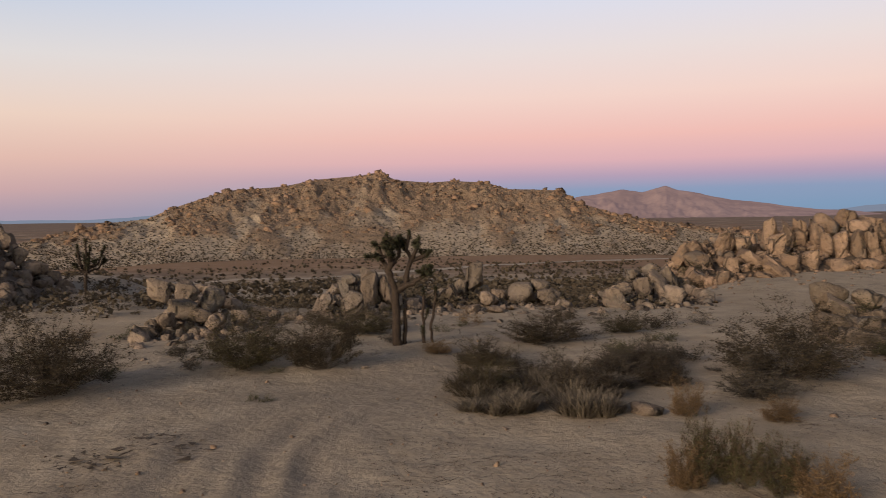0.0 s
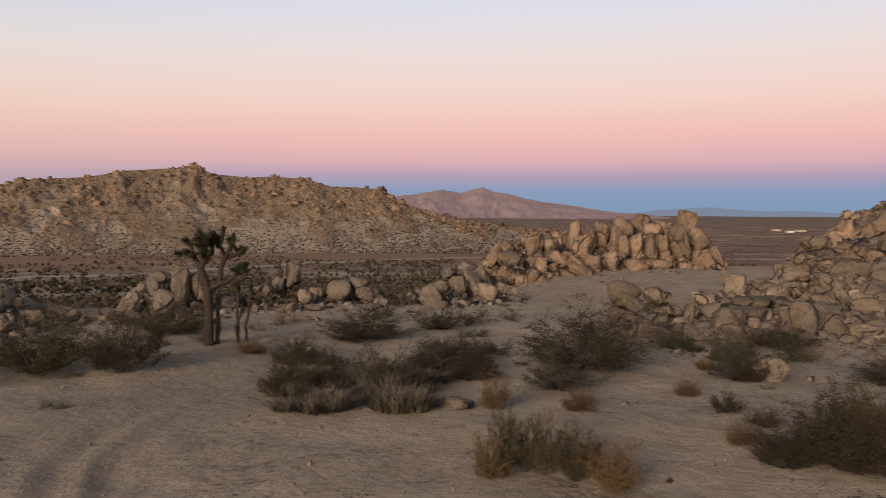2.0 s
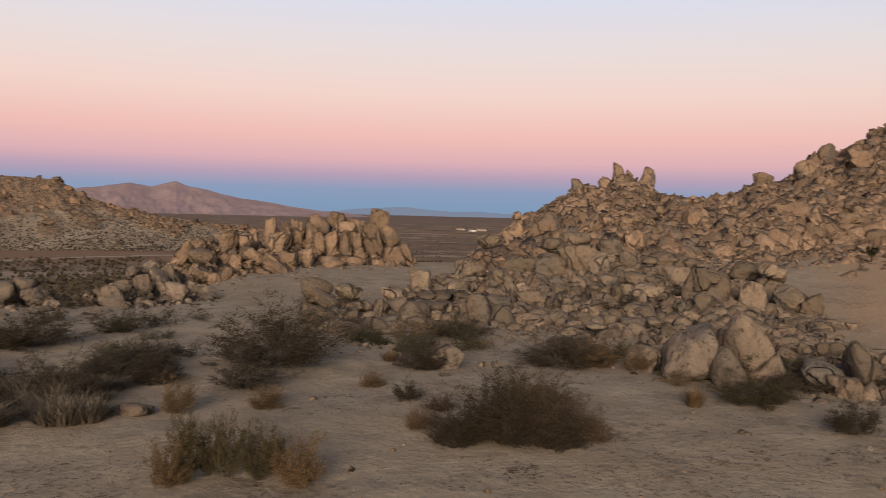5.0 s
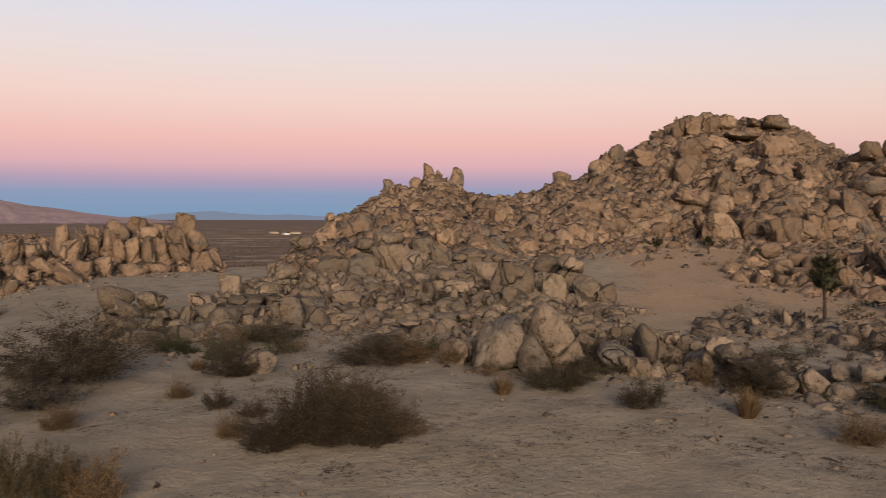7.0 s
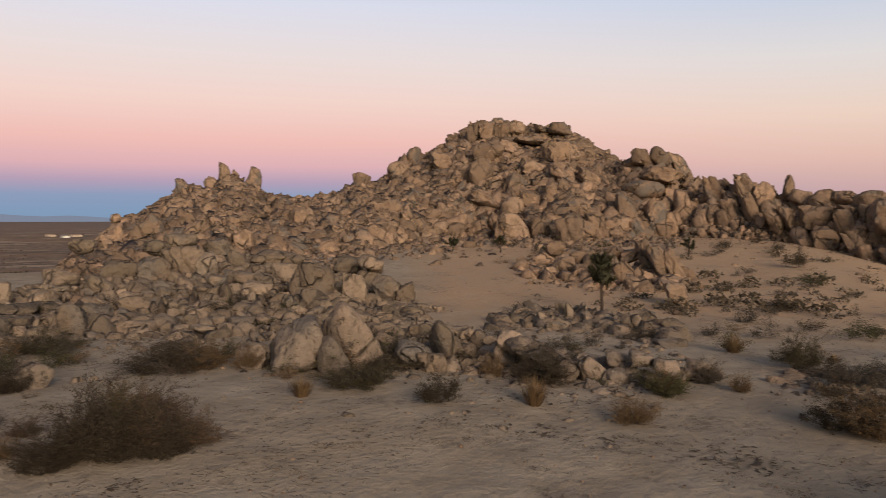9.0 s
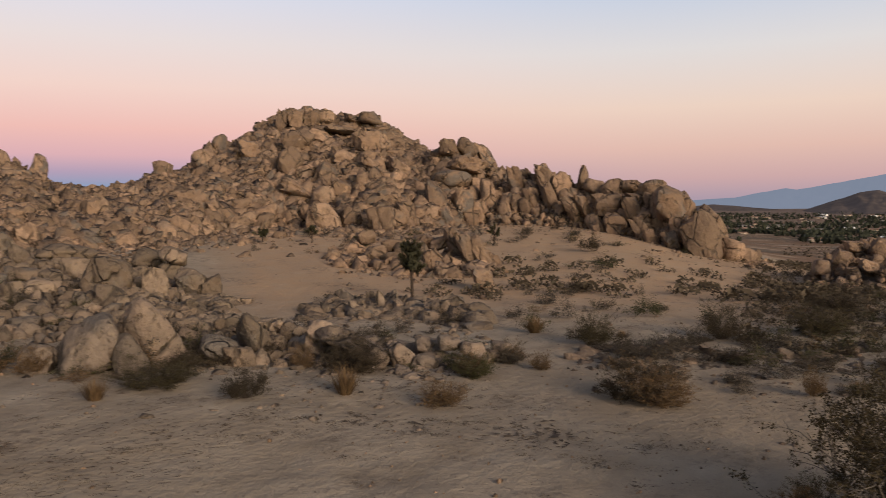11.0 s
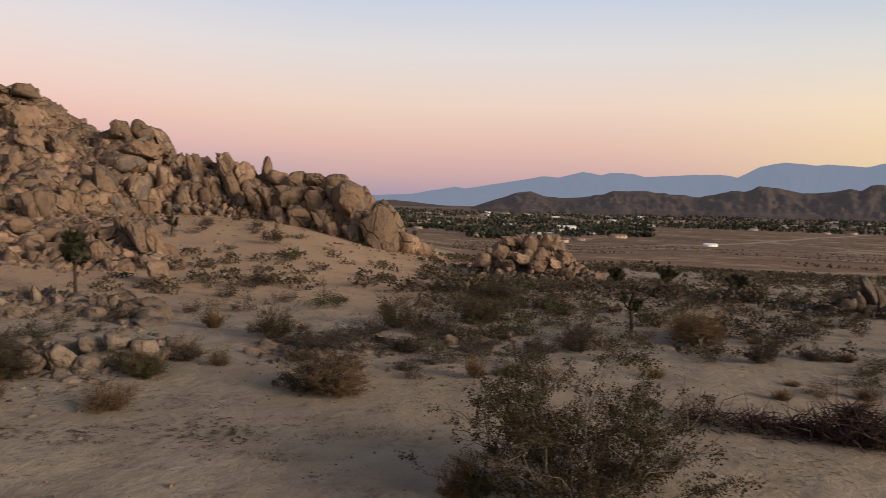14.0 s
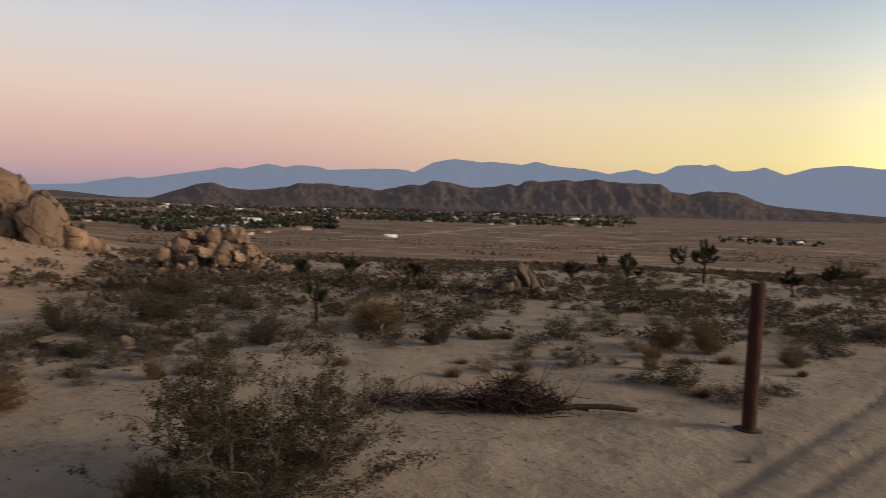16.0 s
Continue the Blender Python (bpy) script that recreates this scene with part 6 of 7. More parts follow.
def scatter_round_rocks():
    """Shrubs that crowd the feet of the boulders and dot the sand apron."""
    r = np.random.default_rng(45)
    for _ in range(26):
        az = r.uniform(24, 62)
        plant((SMALL + BRUSHES[3:] + CREOSOTES[:1])[int(r.integers(7))], az, 19.8 - 0.03 * (az - 24) - r.uniform(0.0, 2.2) - (2.0 if az > 50 else 0), (w := r.uniform(0.4, 1.3)), w * r.uniform(0.35, 0.6), r)
    for _ in range(52):
        az, d = r.uniform(60, 99), r.uniform(19, 50)
        w = r.uniform(0.35, 1.05)
        plant(SMALL[int(r.integers(5))], az, d, w, w * r.uniform(0.35, 0.6), r)
    for _ in range(46):
        az, d = r.uniform(0.5, 11.5), r.uniform(11.9, 14.4)
        w = r.uniform(0.4, 0.9)
        plant(GREY_TUFT, az, d, w, r.uniform(0.2, 0.42), r)
    for _ in range(22):
        az, d = r.uniform(55, 79), r.uniform(14.0, 20.5)
        w = r.uniform(0.35, 0.9)
        plant((SMALL[:3] + BRUSHES[1:2])[int(r.integers(4))], az, d, w, w * r.uniform(0.45, 0.7), r)
    for az, d in ((-14.4, 13.6), (-13.6, 13.5)):
        plant(SMALL[2], az, d, 0.28, 0.16, r)
    surface = SURFACES["boulder_field", 15]
    for _ in range(56):
        az, v = r.uniform(26, 60), r.uniform(0.05, 0.9)
        p = surface(az, v, 0.25)
        plant(SMALL[int(r.integers(3))], az, math.hypot(p[0] - CX, p[1] - CY), (w := r.uniform(0.4, 1.0)), w * 0.5, r, z=p[2])
    for key, low, high in ((("boulder_hill", 11), 38, 57), (("boulder_hill", 12), 57, 77), (("rock_ridge", 13), 78, 96), (("rock_mound", 14), 16, 31)):
        for _ in range(9):
            az, v = r.uniform(low, high), r.uniform(0.02, 0.5)
            p = SURFACES[key](az, v, 0.3)
            plant(SMALL[int(r.integers(3))], az, math.hypot(p[0] - CX, p[1] - CY), (w := r.uniform(0.7, 1.6)), w * 0.5, r, z=p[2])
    for _ in range(46):
        az, d = r.uniform(84, 106), r.uniform(13.3, 18.5)
        w = r.uniform(0.4, 1.0)
        plant((SMALL + BRUSHES[:2])[int(r.integers(7))], az, d, w, w * r.uniform(0.35, 0.6), r)
    for _ in range(26):
        az = r.uniform(56, 97)
        plant(SMALL[int(r.integers(3))], az, r.uniform(46, 58), (w := r.uniform(0.6, 1.5)), w * r.uniform(0.35, 0.6), r)
    for _ in range(40):
        az, d = r.uniform(-34, 24), r.uniform(15, 23)
        x, y = spot(az, d)
        if near_rut(x, y, 0.9) or (-12 < az < 2 and d < 18):
            continue
        w = r.uniform(0.35, 0.95)
        plant(SMALL[int(r.integers(5))], az, d, w, w * r.uniform(0.35, 0.6), r)


scatter_round_rocks()


def join_far_shrubs():
    """The shrubs beyond the near sand, one mesh for each kind of foliage."""
    for k, places in FAR_SHRUBS.items():
        vs, fs, count = [], [], 0
        me = next(c for c in SMALL[k].children if c.name.startswith("foliage")).data
        V = np.array([v.co[:] for v in me.vertices])
        F = np.array([p.vertices[:] for p in me.polygons])
        for m in places:
            M = np.array(m)
            vs.append(V @ M[:3, :3].T + M[:3, 3])
            fs.append(F + count)
            count += len(V)
        field = new("shrub_field", mesh_of("shrub_field", np.concatenate(vs), np.concatenate(fs), me.materials[0]))
        tagged(field, "low desert shrubs dotted over the sand and between rocks", "shrubs", kind="stuff")


join_far_shrubs()


# ---- joshua trees ----
def rosette(r, size, blades=70):
    v, f = [], []
    for _ in range(blades):
        a, t = r.uniform(0, 6.283), r.uniform(0.05, 2.1)
        d = np.array([math.cos(a) * math.sin(t), math.sin(a) * math.sin(t), math.cos(t)])
        w = np.cross(d, (0.2, 0.3, 0.9))
        w = w / (np.linalg.norm(w) + 1e-9) * size * 0.10
        root = np.array([0, 0, -size * 0.35 * max(0, t - 1.0)])
        tip = root + d * size * r.uniform(0.75, 1.1)
        c = len(v)
        v += [root - w, root + w, tip]
        f.append((c, c + 1, c + 2))
    return np.array(v), np.array(f)


def joshua_tree(label, az, dist, limbs, thick, leaf, seed, forks=0):
    """limbs: lines of (across, deep, up) in metres, each with its radius at both ends; a rosette sits on each end marked by True."""
    r = np.random.default_rng(seed)
    x, y = spot(az, dist)
    tree = tagged(new("joshua_tree"), label, "tree", "joshua trees")
    tree.location, tree.rotation_euler = (x, y, height(x, y) - 0.03), (0, 0, radians(-az))
    lines = []
    for pts, r0, r1, crowned in list(limbs):
        if crowned and len(pts) > 2:
            end, way_ = np.array(pts[-1]), np.array(pts[-1]) - np.array(pts[-2])
            for _ in range(forks):
                tip = end - 0.45 * way_ + np.array([r.normal(0, 0.75), r.normal(0, 0.75), abs(r.normal(0.3, 0.3))]) * leaf
                limbs.append(([tuple(end - 0.6 * way_), tuple(tip)], 0.36, 0.34, True))
    for pts, r0, r1, crowned in limbs:
        P = np.array(pts, float)
        s = np.linspace(0, 1, 3 * (len(P) - 1) + 1)
        Q = np.stack([np.interp(s, np.linspace(0, 1, len(P)), P[:, c]) for c in range(3)], -1) + r.normal(0, 0.012, (len(s), 3))
        Q[0], Q[-1] = P[0], P[-1]
        lines.append((Q, (r0 + (r1 - r0) * s) * r.uniform(0.9, 1.12, len(s)) * thick))
    under(new("trunk", tubes_mesh("trunk", lines, JOSHUA_BARK, 8)), tree)
    for (pts, r0, r1, crowned), (Q, _) in zip(limbs, lines):
        if not crowned:
            continue
        for k, back in enumerate((0.0, 0.45, 0.9)):
            v, f = rosette(r, leaf * (1.0 - 0.12 * k), 110 - 18 * k)
            end = Vector(Q[-1]) - back * leaf * (Vector(Q[-1]) - Vector(Q[-3])).normalized()
            d = (Vector(Q[-1]) - Vector(Q[-3])).normalized()
            ob = new("leaf_rosette", mesh_of("leaf_rosette", v, f, JOSHUA_LEAF))
            under(ob, tree, Matrix.Translation(end) @ d.to_track_quat("Z", "Y").to_matrix().to_4x4())
    return tree


joshua_tree("many-branched joshua tree with spiky green crowns on sand", -4.1, 18.3, [
    ([(0, 0, 0), (-0.03, 0, 0.6), (-0.03, 0, 1.3)], 1.25, 0.95, False),
    ([(-0.03, 0, 1.25), (-0.18, 0.02, 1.65), (-0.11, 0, 1.95)], 0.85, 0.7, False),
    ([(-0.15, 0, 1.6), (-0.3, 0.1, 1.95), (-0.38, 0.15, 2.2), (-0.47, 0.2, 2.33)], 0.6, 0.45, True),
    ([(-0.3, 0.1, 1.95), (-0.42, -0.1, 2.02), (-0.45, -0.15, 2.08)], 0.4, 0.35, True),
    ([(-0.11, 0, 1.9), (-0.2, -0.2, 2.2), (-0.22, -0.25, 2.52)], 0.6, 0.45, True),
    ([(-0.11, 0, 1.9), (-0.1, 0.2, 2.2), (-0.13, 0.25, 2.42)], 0.55, 0.45, True),
    ([(-0.11, 0, 1.85), (0.06, 0.1, 2.05), (0.05, 0.15, 2.4)], 0.55, 0.45, True),
    ([(-0.11, 0, 1.85), (-0.16, -0.15, 2.05), (-0.14, -0.3, 2.22)], 0.5, 0.42, True),
    ([(0.0, 0, 1.25), (0.2, 0.05, 1.4), (0.26, 0.1, 1.7), (0.33, 0.12, 1.95)], 0.75, 0.55, False),
    ([(0.33, 0.12, 1.93), (0.24, 0.2, 2.2), (0.31, 0.25, 2.55)], 0.5, 0.42, True),
    ([(0.33, 0.12, 1.93), (0.43, 0.0, 2.15), (0.5, -0.05, 2.4)], 0.5, 0.42, True),
    ([(0.33, 0.12, 1.93), (0.55, 0.05, 2.0), (0.75, 0.1, 2.12)], 0.5, 0.42, True),
    ([(0.24, 0.2, 2.15), (0.2, 0.3, 2.2), (0.17, 0.35, 2.33)], 0.4, 0.38, True),
    ([(0.03, 0, 1.3), (0.35, -0.1, 1.42), (0.58, -0.15, 1.6), (0.76, -0.15, 1.76)], 0.62, 0.4, True),
    ([(0.5, -0.13, 1.55), (0.62, -0.2, 1.66), (0.68, -0.25, 1.78)], 0.4, 0.35, True),
    ([(0.16, 0.1, 0), (0.17, 0.1, 0.45), (0.19, 0.12, 0.85)], 0.6, 0.45, False),
], 0.095, 0.135, 3, 2)
joshua_tree("slender young joshua stems with small green tufts", -2.25, 18.5, [
    ([(0, 0, 0), (-0.01, 0, 0.35)], 0.6, 0.5, True), ([(0.02, 0.05, 0), (0.0, 0.05, 0.7), (0.02, 0.05, 1.25)], 0.5, 0.4, True),
    ([(0.16, 0.1, 0.3), (0.24, 0.1, 0.8), (0.3, 0.1, 1.25)], 0.45, 0.4, True), ([(0.02, 0.05, 0.55), (0.1, 0.02, 0.75)], 0.4, 0.3, True), ([(0.22, 0.1, 0.0), (0.18, 0.1, 0.35)], 0.45, 0.45, False)], 0.07, 0.11, 4)


def wild_joshua(label, az, dist, high, seed, arms=5, leaf=0.2):
    r = np.random.default_rng(seed)
    fork = high * r.uniform(0.3, 0.42)
    limbs = [([(0, 0, 0), (r.normal(0, 0.03), 0, fork * 0.5), (0, 0, fork)], 1.1, 0.9, False), ([(0, 0, fork), (0.02, 0, high * 0.97)], 0.8, 0.5, True)]
    for k in range(arms):
        a = k * 2.4 + r.uniform(0, 1)
        reach, lift = high * r.uniform(0.14, 0.34), high * r.uniform(0.5, 0.97)
        start = fork + (high * 0.8 - fork) * r.uniform(0, 0.5)
        limbs.append(([(0, 0, start), (math.cos(a) * reach * 0.7, math.sin(a) * reach * 0.7, start + 0.3 * (lift - start)), (math.cos(a) * reach, math.sin(a) * reach, max(lift, start + 0.1 * high))], 0.6, 0.42, True))
    return joshua_tree(label, az, dist, limbs, 0.022 * high + 0.025, leaf * 0.72, seed, 1)


wild_joshua("dark branching joshua tree before a boulder slope", -24.4, 34, 2.2, 70, 9, 0.2)
joshua_tree("single joshua tree with a bushy green head by the outcrop", 72.9, 25.2, [([(0, 0, 0), (0.02, 0, 0.4), (0.0, 0, 0.95)], 0.8, 0.6, False)] +
            [([(0, 0, 0.85 + 0.04 * k), (0.1 * math.cos(2.4 * k), 0.1 * math.sin(2.4 * k), 1.0 + 0.06 * k), ((0.34 - 0.014 * k) * math.cos(2.4 * k), (0.34 - 0.014 * k) * math.sin(2.4 * k), 1.1 + 0.075 * k)], 0.45, 0.35, True) for k in range(11)], 0.075, 0.2, 71, 1)
wild_joshua("rounded joshua tree standing in the scrub flat", 137.8, 46, 2.4, 72, 10, 0.3)
wild_joshua("small joshua tree in the scrub flat", 132.8, 31, 1.5, 73, 7, 0.22)
wild_joshua("short spiky joshua tree among stones", 111.0, 19.3, 0.95, 74, 4, 0.2)
wild_joshua("far joshua tree on the scrub flat", 136.1, 70, 2.2, 75, 8, 0.35)
wild_joshua("squat joshua tree in the scrub flat", 143.3, 36.5, 1.2, 76, 6, 0.25)
for k, (az, d, h) in enumerate(((113.2, 33, 0.9), (117.6, 29, 0.8), (128.9, 38, 1.0), (131.0, 52, 1.3), (109.8, 31, 0.8), (145.6, 45, 1.3))):
    wild_joshua("dark little joshua tree in the scrub flat", az, d, h, 80 + k, 8, 0.24)
wild_joshua("young joshua tree on the sand slope", 78.7, 46.5, 1.1, 77, 4, 0.25)
for k, (az, d, h) in enumerate(((62.3, 50, 0.85), (69.4, 44, 0.8))):
    wild_joshua("young joshua tree below the boulder hill", az, d, h, 95 + k, 6, 0.27)
wild_joshua("young joshua tree below a pale boulder", 65.7, 49, 1.0, 78, 4, 0.25)


# ---- the nearest creosote bush, post, fallen branch ----
def near_creosote():
    """Straight grey stems out of one root, each with short leafy sprays towards its end."""
    r = np.random.default_rng(808)
    bush = tagged(new("creosote_bush"), "open creosote bush of thin grey stems and sparse leaf sprays", "bush", "desert bushes")
    lines, sprays, leaves = [], [], []
    for k in range(62):
        a, t = r.uniform(0, 6.283), 1.12 * math.sqrt(r.uniform(0.01, 1))
        d = np.array([math.cos(a) * math.sin(t), math.sin(a) * math.sin(t), math.cos(t)])
        long = r.uniform(0.7, 1.4) * (1.15 if t > 0.7 else 1.0)
        p = np.array([r.normal(0, 0.11), r.normal(0, 0.11), -0.03])
        pts = [p]
        for i in range(7):
            d = d + r.normal(0, 0.17, 3) + np.array([0, 0, 0.05])
            d /= np.linalg.norm(d)
            p = p + d * long / 7
            pts.append(p)
        w = r.uniform(0.006, 0.012)
        lines.append((pts, list(w * np.linspace(1, 0.3, 8))))
        for _ in range(7):
            i = int(r.integers(2, 7))
            q = pts[i] + (pts[i + 1] - pts[i]) * r.uniform()
            e = (pts[i + 1] - pts[i]) * 7 / long + r.normal(0, 0.65, 3)
            e[2] = abs(e[2]) * 0.8 + 0.1
            e /= np.linalg.norm(e)
            far = r.uniform(0.12, 0.36)
            mid = q + e * far * 0.5 + r.normal(0, 0.03, 3)
            end = q + e * far + r.normal(0, 0.03, 3)
            lines.append(([q, mid, end], [w * 0.45, w * 0.33, w * 0.16]))
            for u in (0.35, 0.7, 1.0):
                side_ = end - q + r.normal(0, 0.14, 3)
                c = q + (end - q) * u
                tip = c + side_ / np.linalg.norm(side_) * r.uniform(0.05, 0.13)
                lines.append(([c, tip], [w * 0.25, w * 0.1]))
                sprays.append((c, tip, 34))
        sprays.append((pts[6], pts[7], 46))
    for a, b, count in sprays:
        count = int(count * r.choice([0.0, 0.3, 0.9, 2.0]))
        s = r.uniform(0.2, 1.15, count)[:, None]
        leaves.append(a + (b - a) * s + r.normal(0, 0.021, (count, 3)))
    under(new("twig_frame", tubes_mesh("twig_frame", lines, GREY_STEM, 5)), bush)
    under(new("foliage", leaves_mesh("foliage", np.concatenate(leaves), 0.012, NEAR_LEAF, r, 1.9)), bush)
    x, y = spot(107.5, 7.9)
    bush.matrix_basis = Matrix.LocRotScale((x, y, height(x, y) - 0.02), Euler((0, 0, 0.6)), Vector((1.36, 1.36, 1.14)))


near_creosote()


def rusty_post():
    x, y = spot(141.3, 11.7)
    z = height(x, y)
    v, f = tube([(0, 0, -0.3), (-0.006, -0.005, 0.4), (-0.018, -0.014, 1.2), (-0.03, -0.024, 2.0), (-0.03, -0.024, 2.013), (-0.03, -0.024, 2.016)], [0.098, 0.098, 0.097, 0.096, 0.09, 0.001], 20)
    post = new("post", mesh_of("post", np.array(v), np.array(f), RUST, True))
    post.location = (x, y, z)
    tagged(post, "dark rust-brown round post set upright in sand", "post")
    v, f = tube([(0, 0, -0.05), (0, 0, 0.015), (0, 0, 0.03)], [0.2, 0.18, 0.02], 16)
    v = np.array(v) * (1.2, 0.9, 1)
    collar = new("soil_collar", mesh_of("soil_collar", v, np.array(f), DEAD_WOOD, True))
    under(collar, post)


rusty_post()


def fallen_branch():
    r = np.random.default_rng(31)
    ax, ay = spot(134.0, 11.9)
    bx, by = spot(117.0, 11.6)
    thing = tagged(new("fallen_branch"), "dead dark joshua log with a mass of dry reddish twigs", "log")
    thing.location = (ax, ay, height(ax, ay))
    run = np.array([bx - ax, by - ay, 0])
    side = np.array([-run[1], run[0], 0]) / np.linalg.norm(run)
    pts = [run * s + side * 0.07 * math.sin(5 * s) + np.array([0, 0, 0.07 + 0.05 * math.sin(9 * s)]) for s in np.linspace(0, 0.9, 9)]
    under(new("log", tubes_mesh("log", [(pts, [0.034, 0.042, 0.04, 0.045, 0.048, 0.042, 0.036, 0.03, 0.02])], DEAD_WOOD, 9)), thing)
    lines = []
    for _ in range(850):
        s = r.uniform(0.3, 1.15) if r.uniform() < 0.5 else r.normal(0.5, 0.09)
        heap = math.exp(-((s - 0.5) / 0.13) ** 2) + 0.45
        p = run * s + side * r.normal(0, 0.18) + np.array([0, 0, r.uniform(0.0, 0.3) * heap])
        d = r.normal(0, 1, 3) * (1.0, 1.0, 0.75)
        d[2] = abs(d[2]) if p[2] < 0.15 else d[2]
        d /= np.linalg.norm(d)
        k = r.uniform(0.12, 0.5)
        mid = p + d * k * 0.5 + r.normal(0, 0.05, 3)
        tip = p + d * k + r.normal(0, 0.05, 3)
        tip[2], mid[2] = max(tip[2], 0.02), max(mid[2], 0.02)
        lines.append(([p, mid, tip], [0.0095, 0.007, 0.003]))
    under(new("twig_mass", tubes_mesh("twig_mass", lines, RED_TWIG, 3)), thing)
    for s, off in ((0.2, 0.25), (0.55, -0.3), (0.75, 0.2)):
        q = [run * (s + 0.22 * u) + side * off * u + np.array([0, 0, 0.06 + 0.22 * u * (1 - u)]) for u in np.linspace(0, 1, 5)]
        under(new("limb", tubes_mesh("limb", [(q, [0.04, 0.035, 0.03, 0.022, 0.012])], DEAD_WOOD, 6)), thing)


fallen_branch()


# ---- dry litter on the sand ----
def litter():
    r = np.random.default_rng(66)
    lines = []
    while len(lines) < 3800:
        az, d = r.uniform(-34, 152), 7.5 * (26 / 7.5) ** r.uniform()
        x, y = spot(az, d)
        if fbm(x / 1.8, y / 1.8, 3, 51) < 0.1 or near_rut(x, y, 0.5) or (23 < az < 60 and d > 18):
            continue
        a, k = r.uniform(0, 6.28), r.uniform(0.03, 0.11) * (1 + 1.2 * r.uniform() ** 6)
        p = np.array([x, y, height(x, y) + 0.008])
        q = p + np.array([math.cos(a) * k, math.sin(a) * k, 0])
        q[2] = height(q[0], q[1]) + 0.012
        m = (p + q) / 2 + r.normal(0, 0.012, 3) * (1, 1, 0.5)
        lines.append(([p, m, q], [0.002, 0.0028, 0.0012]))
    ob = new("twig_litter", tubes_mesh("twig_litter", lines, DEAD_WOOD, 3))
    tagged(ob, "dry dark twigs strewn over the sand", "twigs", kind="stuff")
    items = []
    while len(items) < 1100:
        az, d = r.uniform(-34, 152), 7.5 * (34 / 7.5) ** r.uniform()
        x, y = spot(az, d)
        s = r.uniform(0.008, 0.02) * (1 + 3.0 * r.uniform() ** 8)
        items.append(((x, y, height(x, y) + 0.2 * s), s * r.uniform(0.7, 1.4, 3), r.uniform(0, 6.28, 3)))
    tagged(joined_stones("pebbles", items, GRANITE), "small stones lying on the sand", "pebbles")


litter()


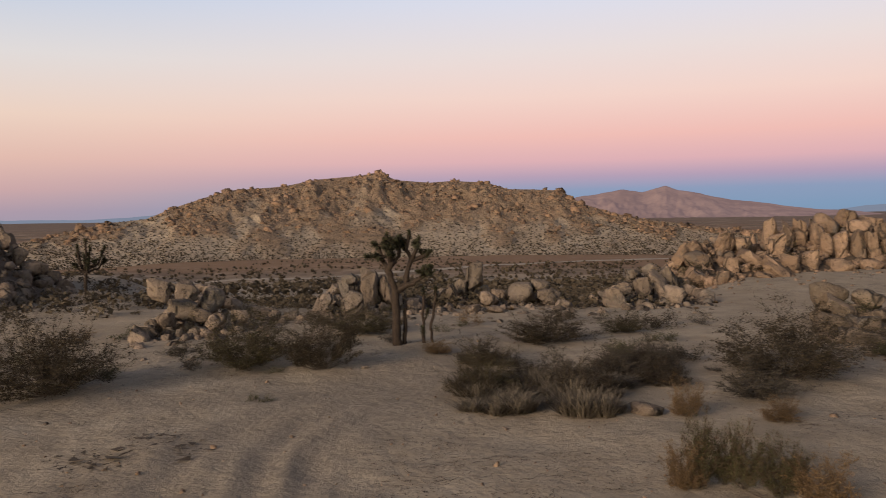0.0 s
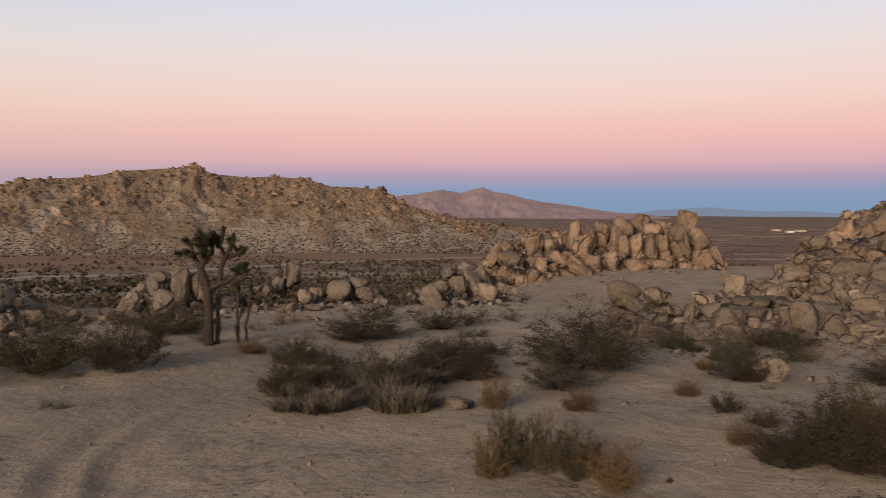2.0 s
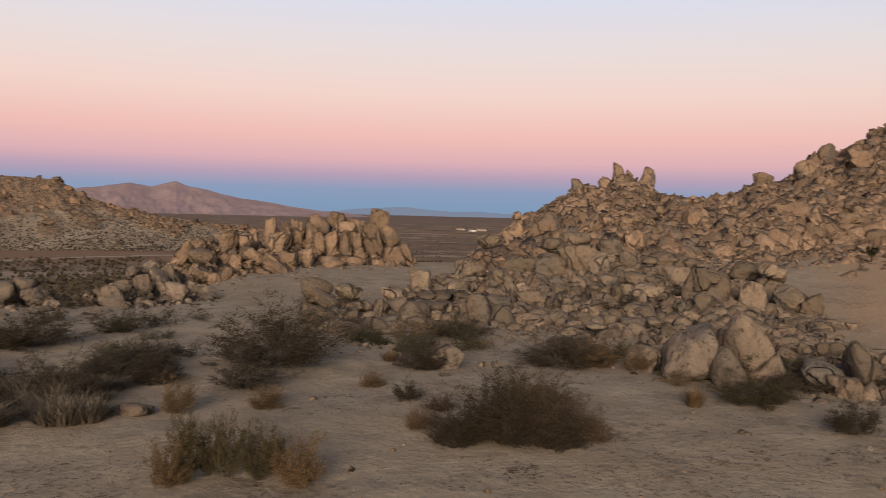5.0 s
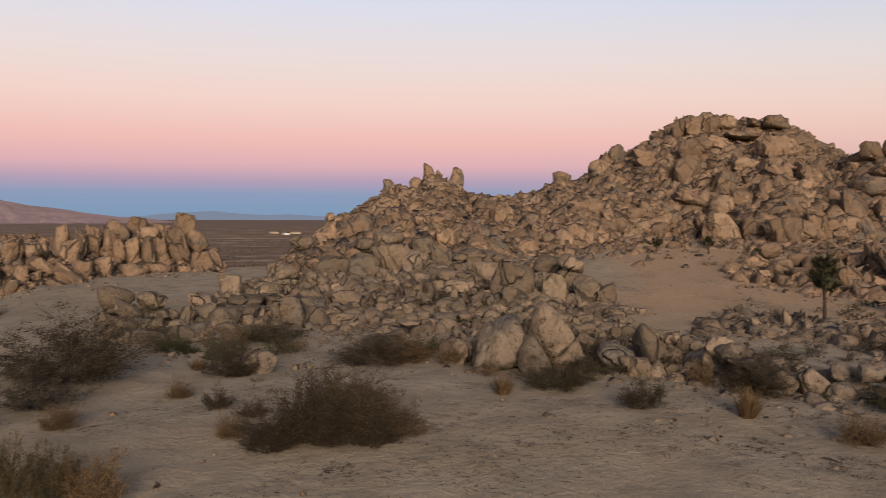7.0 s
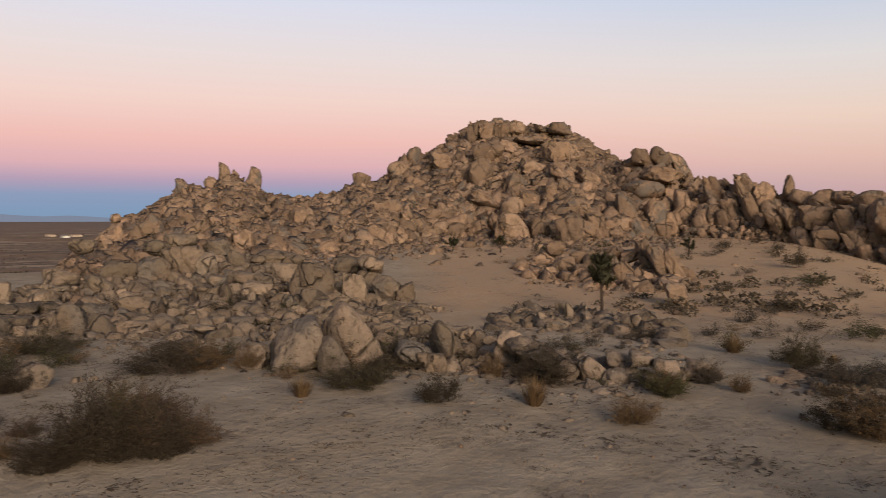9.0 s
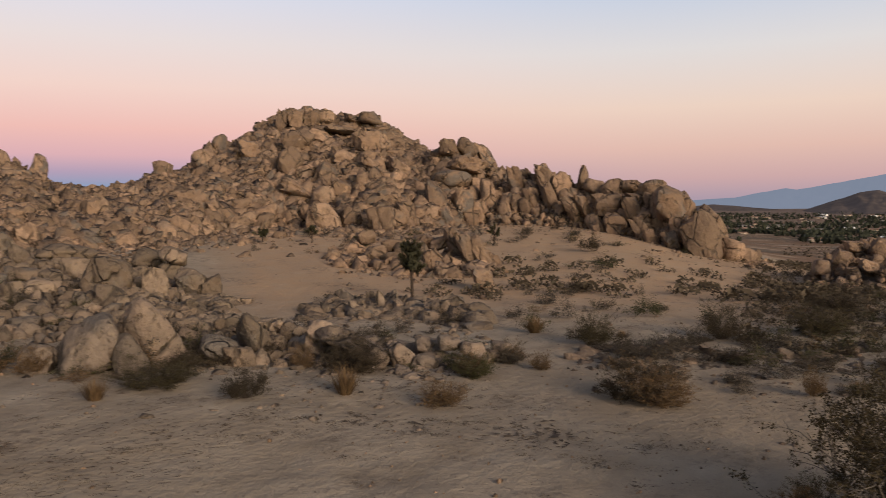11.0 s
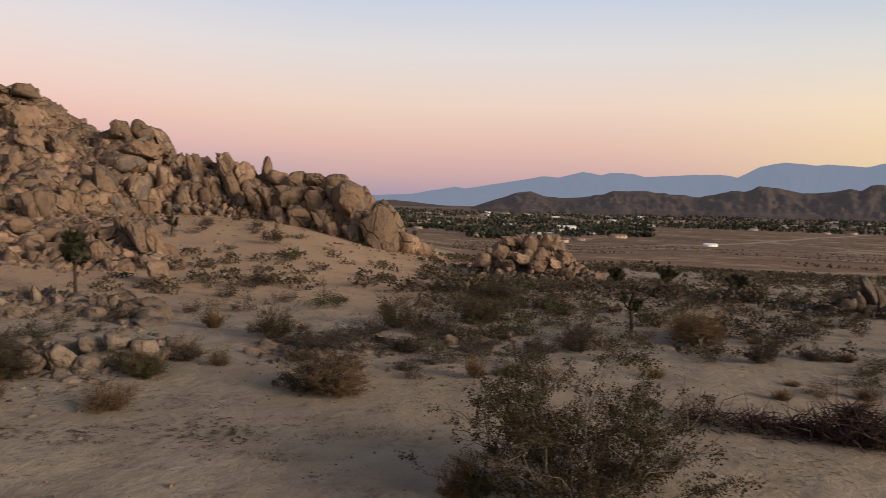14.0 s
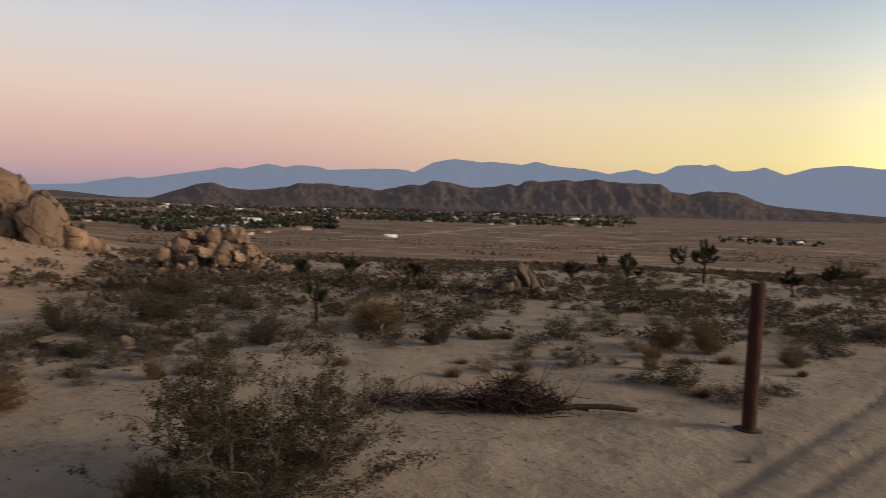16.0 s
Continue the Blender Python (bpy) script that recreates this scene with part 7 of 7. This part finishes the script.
# ---- the valley town and farms ----
def town():
    r = np.random.default_rng(12)
    walls = [plain_material("stucco_pale", (0.62, 0.58, 0.52, 1), 0.85, 0, 0.2, 0.5), plain_material("stucco_tan", (0.42, 0.34, 0.27, 1), 0.85, 0, 0.2, 0.5), plain_material("white_metal", (0.78, 0.78, 0.78, 1), 0.5, 0, 0.1, 0.5)]
    roofs = [plain_material("roof_grey", (0.22, 0.20, 0.19, 1), 0.8, 0, 0.3, 0.6), plain_material("roof_brown", (0.20, 0.13, 0.10, 1), 0.8, 0, 0.3, 0.6), plain_material("roof_white", (0.70, 0.71, 0.73, 1), 0.5, 0, 0.1, 0.6)]
    dark = plain_material("window_dark", (0.04, 0.045, 0.05, 1), 0.3)

    def box(name, lo, hi, mat):
        v = [(x, y, z) for x in (lo[0], hi[0]) for y in (lo[1], hi[1]) for z in (lo[2], hi[2])]
        return new(name, mesh_of(name, v, [(0, 1, 3, 2), (4, 6, 7, 5), (0, 4, 5, 1), (2, 3, 7, 6), (0, 2, 6, 4), (1, 5, 7, 3)], mat))

    def house(k, long, deep, high, label):
        h = tagged(new("house"), label, "house", "houses of the valley town")
        under(box("wall", (-long / 2, -deep / 2, -1.5), (long / 2, deep / 2, high), walls[k]), h)
        e, t = 0.5, high + 1.5
        v = [(-long / 2 - e, -deep / 2 - e, high), (long / 2 + e, -deep / 2 - e, high), (long / 2 + e, 0, t), (-long / 2 - e, 0, t), (-long / 2 - e, deep / 2 + e, high), (long / 2 + e, deep / 2 + e, high)]
        v += [(a, b, c - 0.2) for a, b, c in v]
        under(new("roof", mesh_of("roof", v, [(0, 1, 2, 3), (3, 2, 5, 4), (6, 9, 8, 7), (9, 10, 11, 8), (0, 6, 7, 1), (4, 5, 11, 10)], roofs[k])), h)
        for s in (-0.3, 0.05, 0.32):
            under(box("window", (s * long - 0.8, -deep / 2 - 0.06, 1.0), (s * long + 0.8, -deep / 2 + 0.05, 2.2), dark), h)
        return h

    kinds = [house(0, 16, 9, 3.2, "pale stucco house under a grey roof in the valley"), house(1, 18, 10, 3.4, "tan house with a brown roof among town trees"), house(2, 22, 12, 4.0, "white metal building in the valley")]
    spots = [(115.7, 690, 2, 0.5), (139.8, 900, 0, 1.2), (141.5, 920, 1, 1.1), (143.2, 880, 0, 1.0), (36.2, 1050, 0, 0.75), (36.9, 1090, 1, 0.75), (35.4, 1120, 1, 0.7), (14.7, 560, 0, 0.5), (14.2, 565, 1, 0.5)]
    while len(spots) < 125:
        a = r.uniform(91.5, 131)
        d = 640 * (2300 / 640) ** r.uniform()
        if (a > 113 and d < 1150) or (a > 108 and d < 800):
            continue
        spots.append((a, d, int(r.choice([0, 0, 1, 1, 1, 1, 2])), r.uniform(0.5, 0.9)))
    for i, (a, d, k, s) in enumerate(spots):
        x, y = spot(a, d)
        m = Matrix.LocRotScale((x, y, height(x, y)), Euler((0, 0, radians(-a) + r.normal(0, 0.5))), Vector((s, s, s)))
        copy_thing(kinds[k], m).matrix_basis = m
    for k in kinds:
        x, y = spot(100 + 3 * kinds.index(k), 1000)
        k.location = (x, y, height(x, y))
        k.rotation_euler = (0, 0, radians(-100))
    trees = []
    while len(trees) < 4600:
        a = r.uniform(91, 133)
        d = 620 * (2500 / 620) ** r.uniform()
        x, y = spot(a, d)
        if (a > 112 and d < 1200) or (a > 107 and d < 850) or fbm(x / 90, y / 90, 3, 15) < -0.05:
            continue
        s = r.uniform(3.6, 9.0)
        trees.append((x, y, height(x, y) - 0.4, s * r.uniform(0.9, 1.6), s))
    for _ in range(60):
        a, d = r.uniform(138.6, 145), r.uniform(820, 960)
        x, y = spot(a, d)
        trees.append((x, y, height(x, y) - 0.4, r.uniform(5, 10), r.uniform(3, 7)))
    clump_field("town_trees", "dark green trees filling the valley town", trees, TOWN_LEAF, "trees")


town()
for proto in PROTOS:
    for child in list(proto.children):
        bpy.data.objects.remove(child)
    bpy.data.objects.remove(proto)
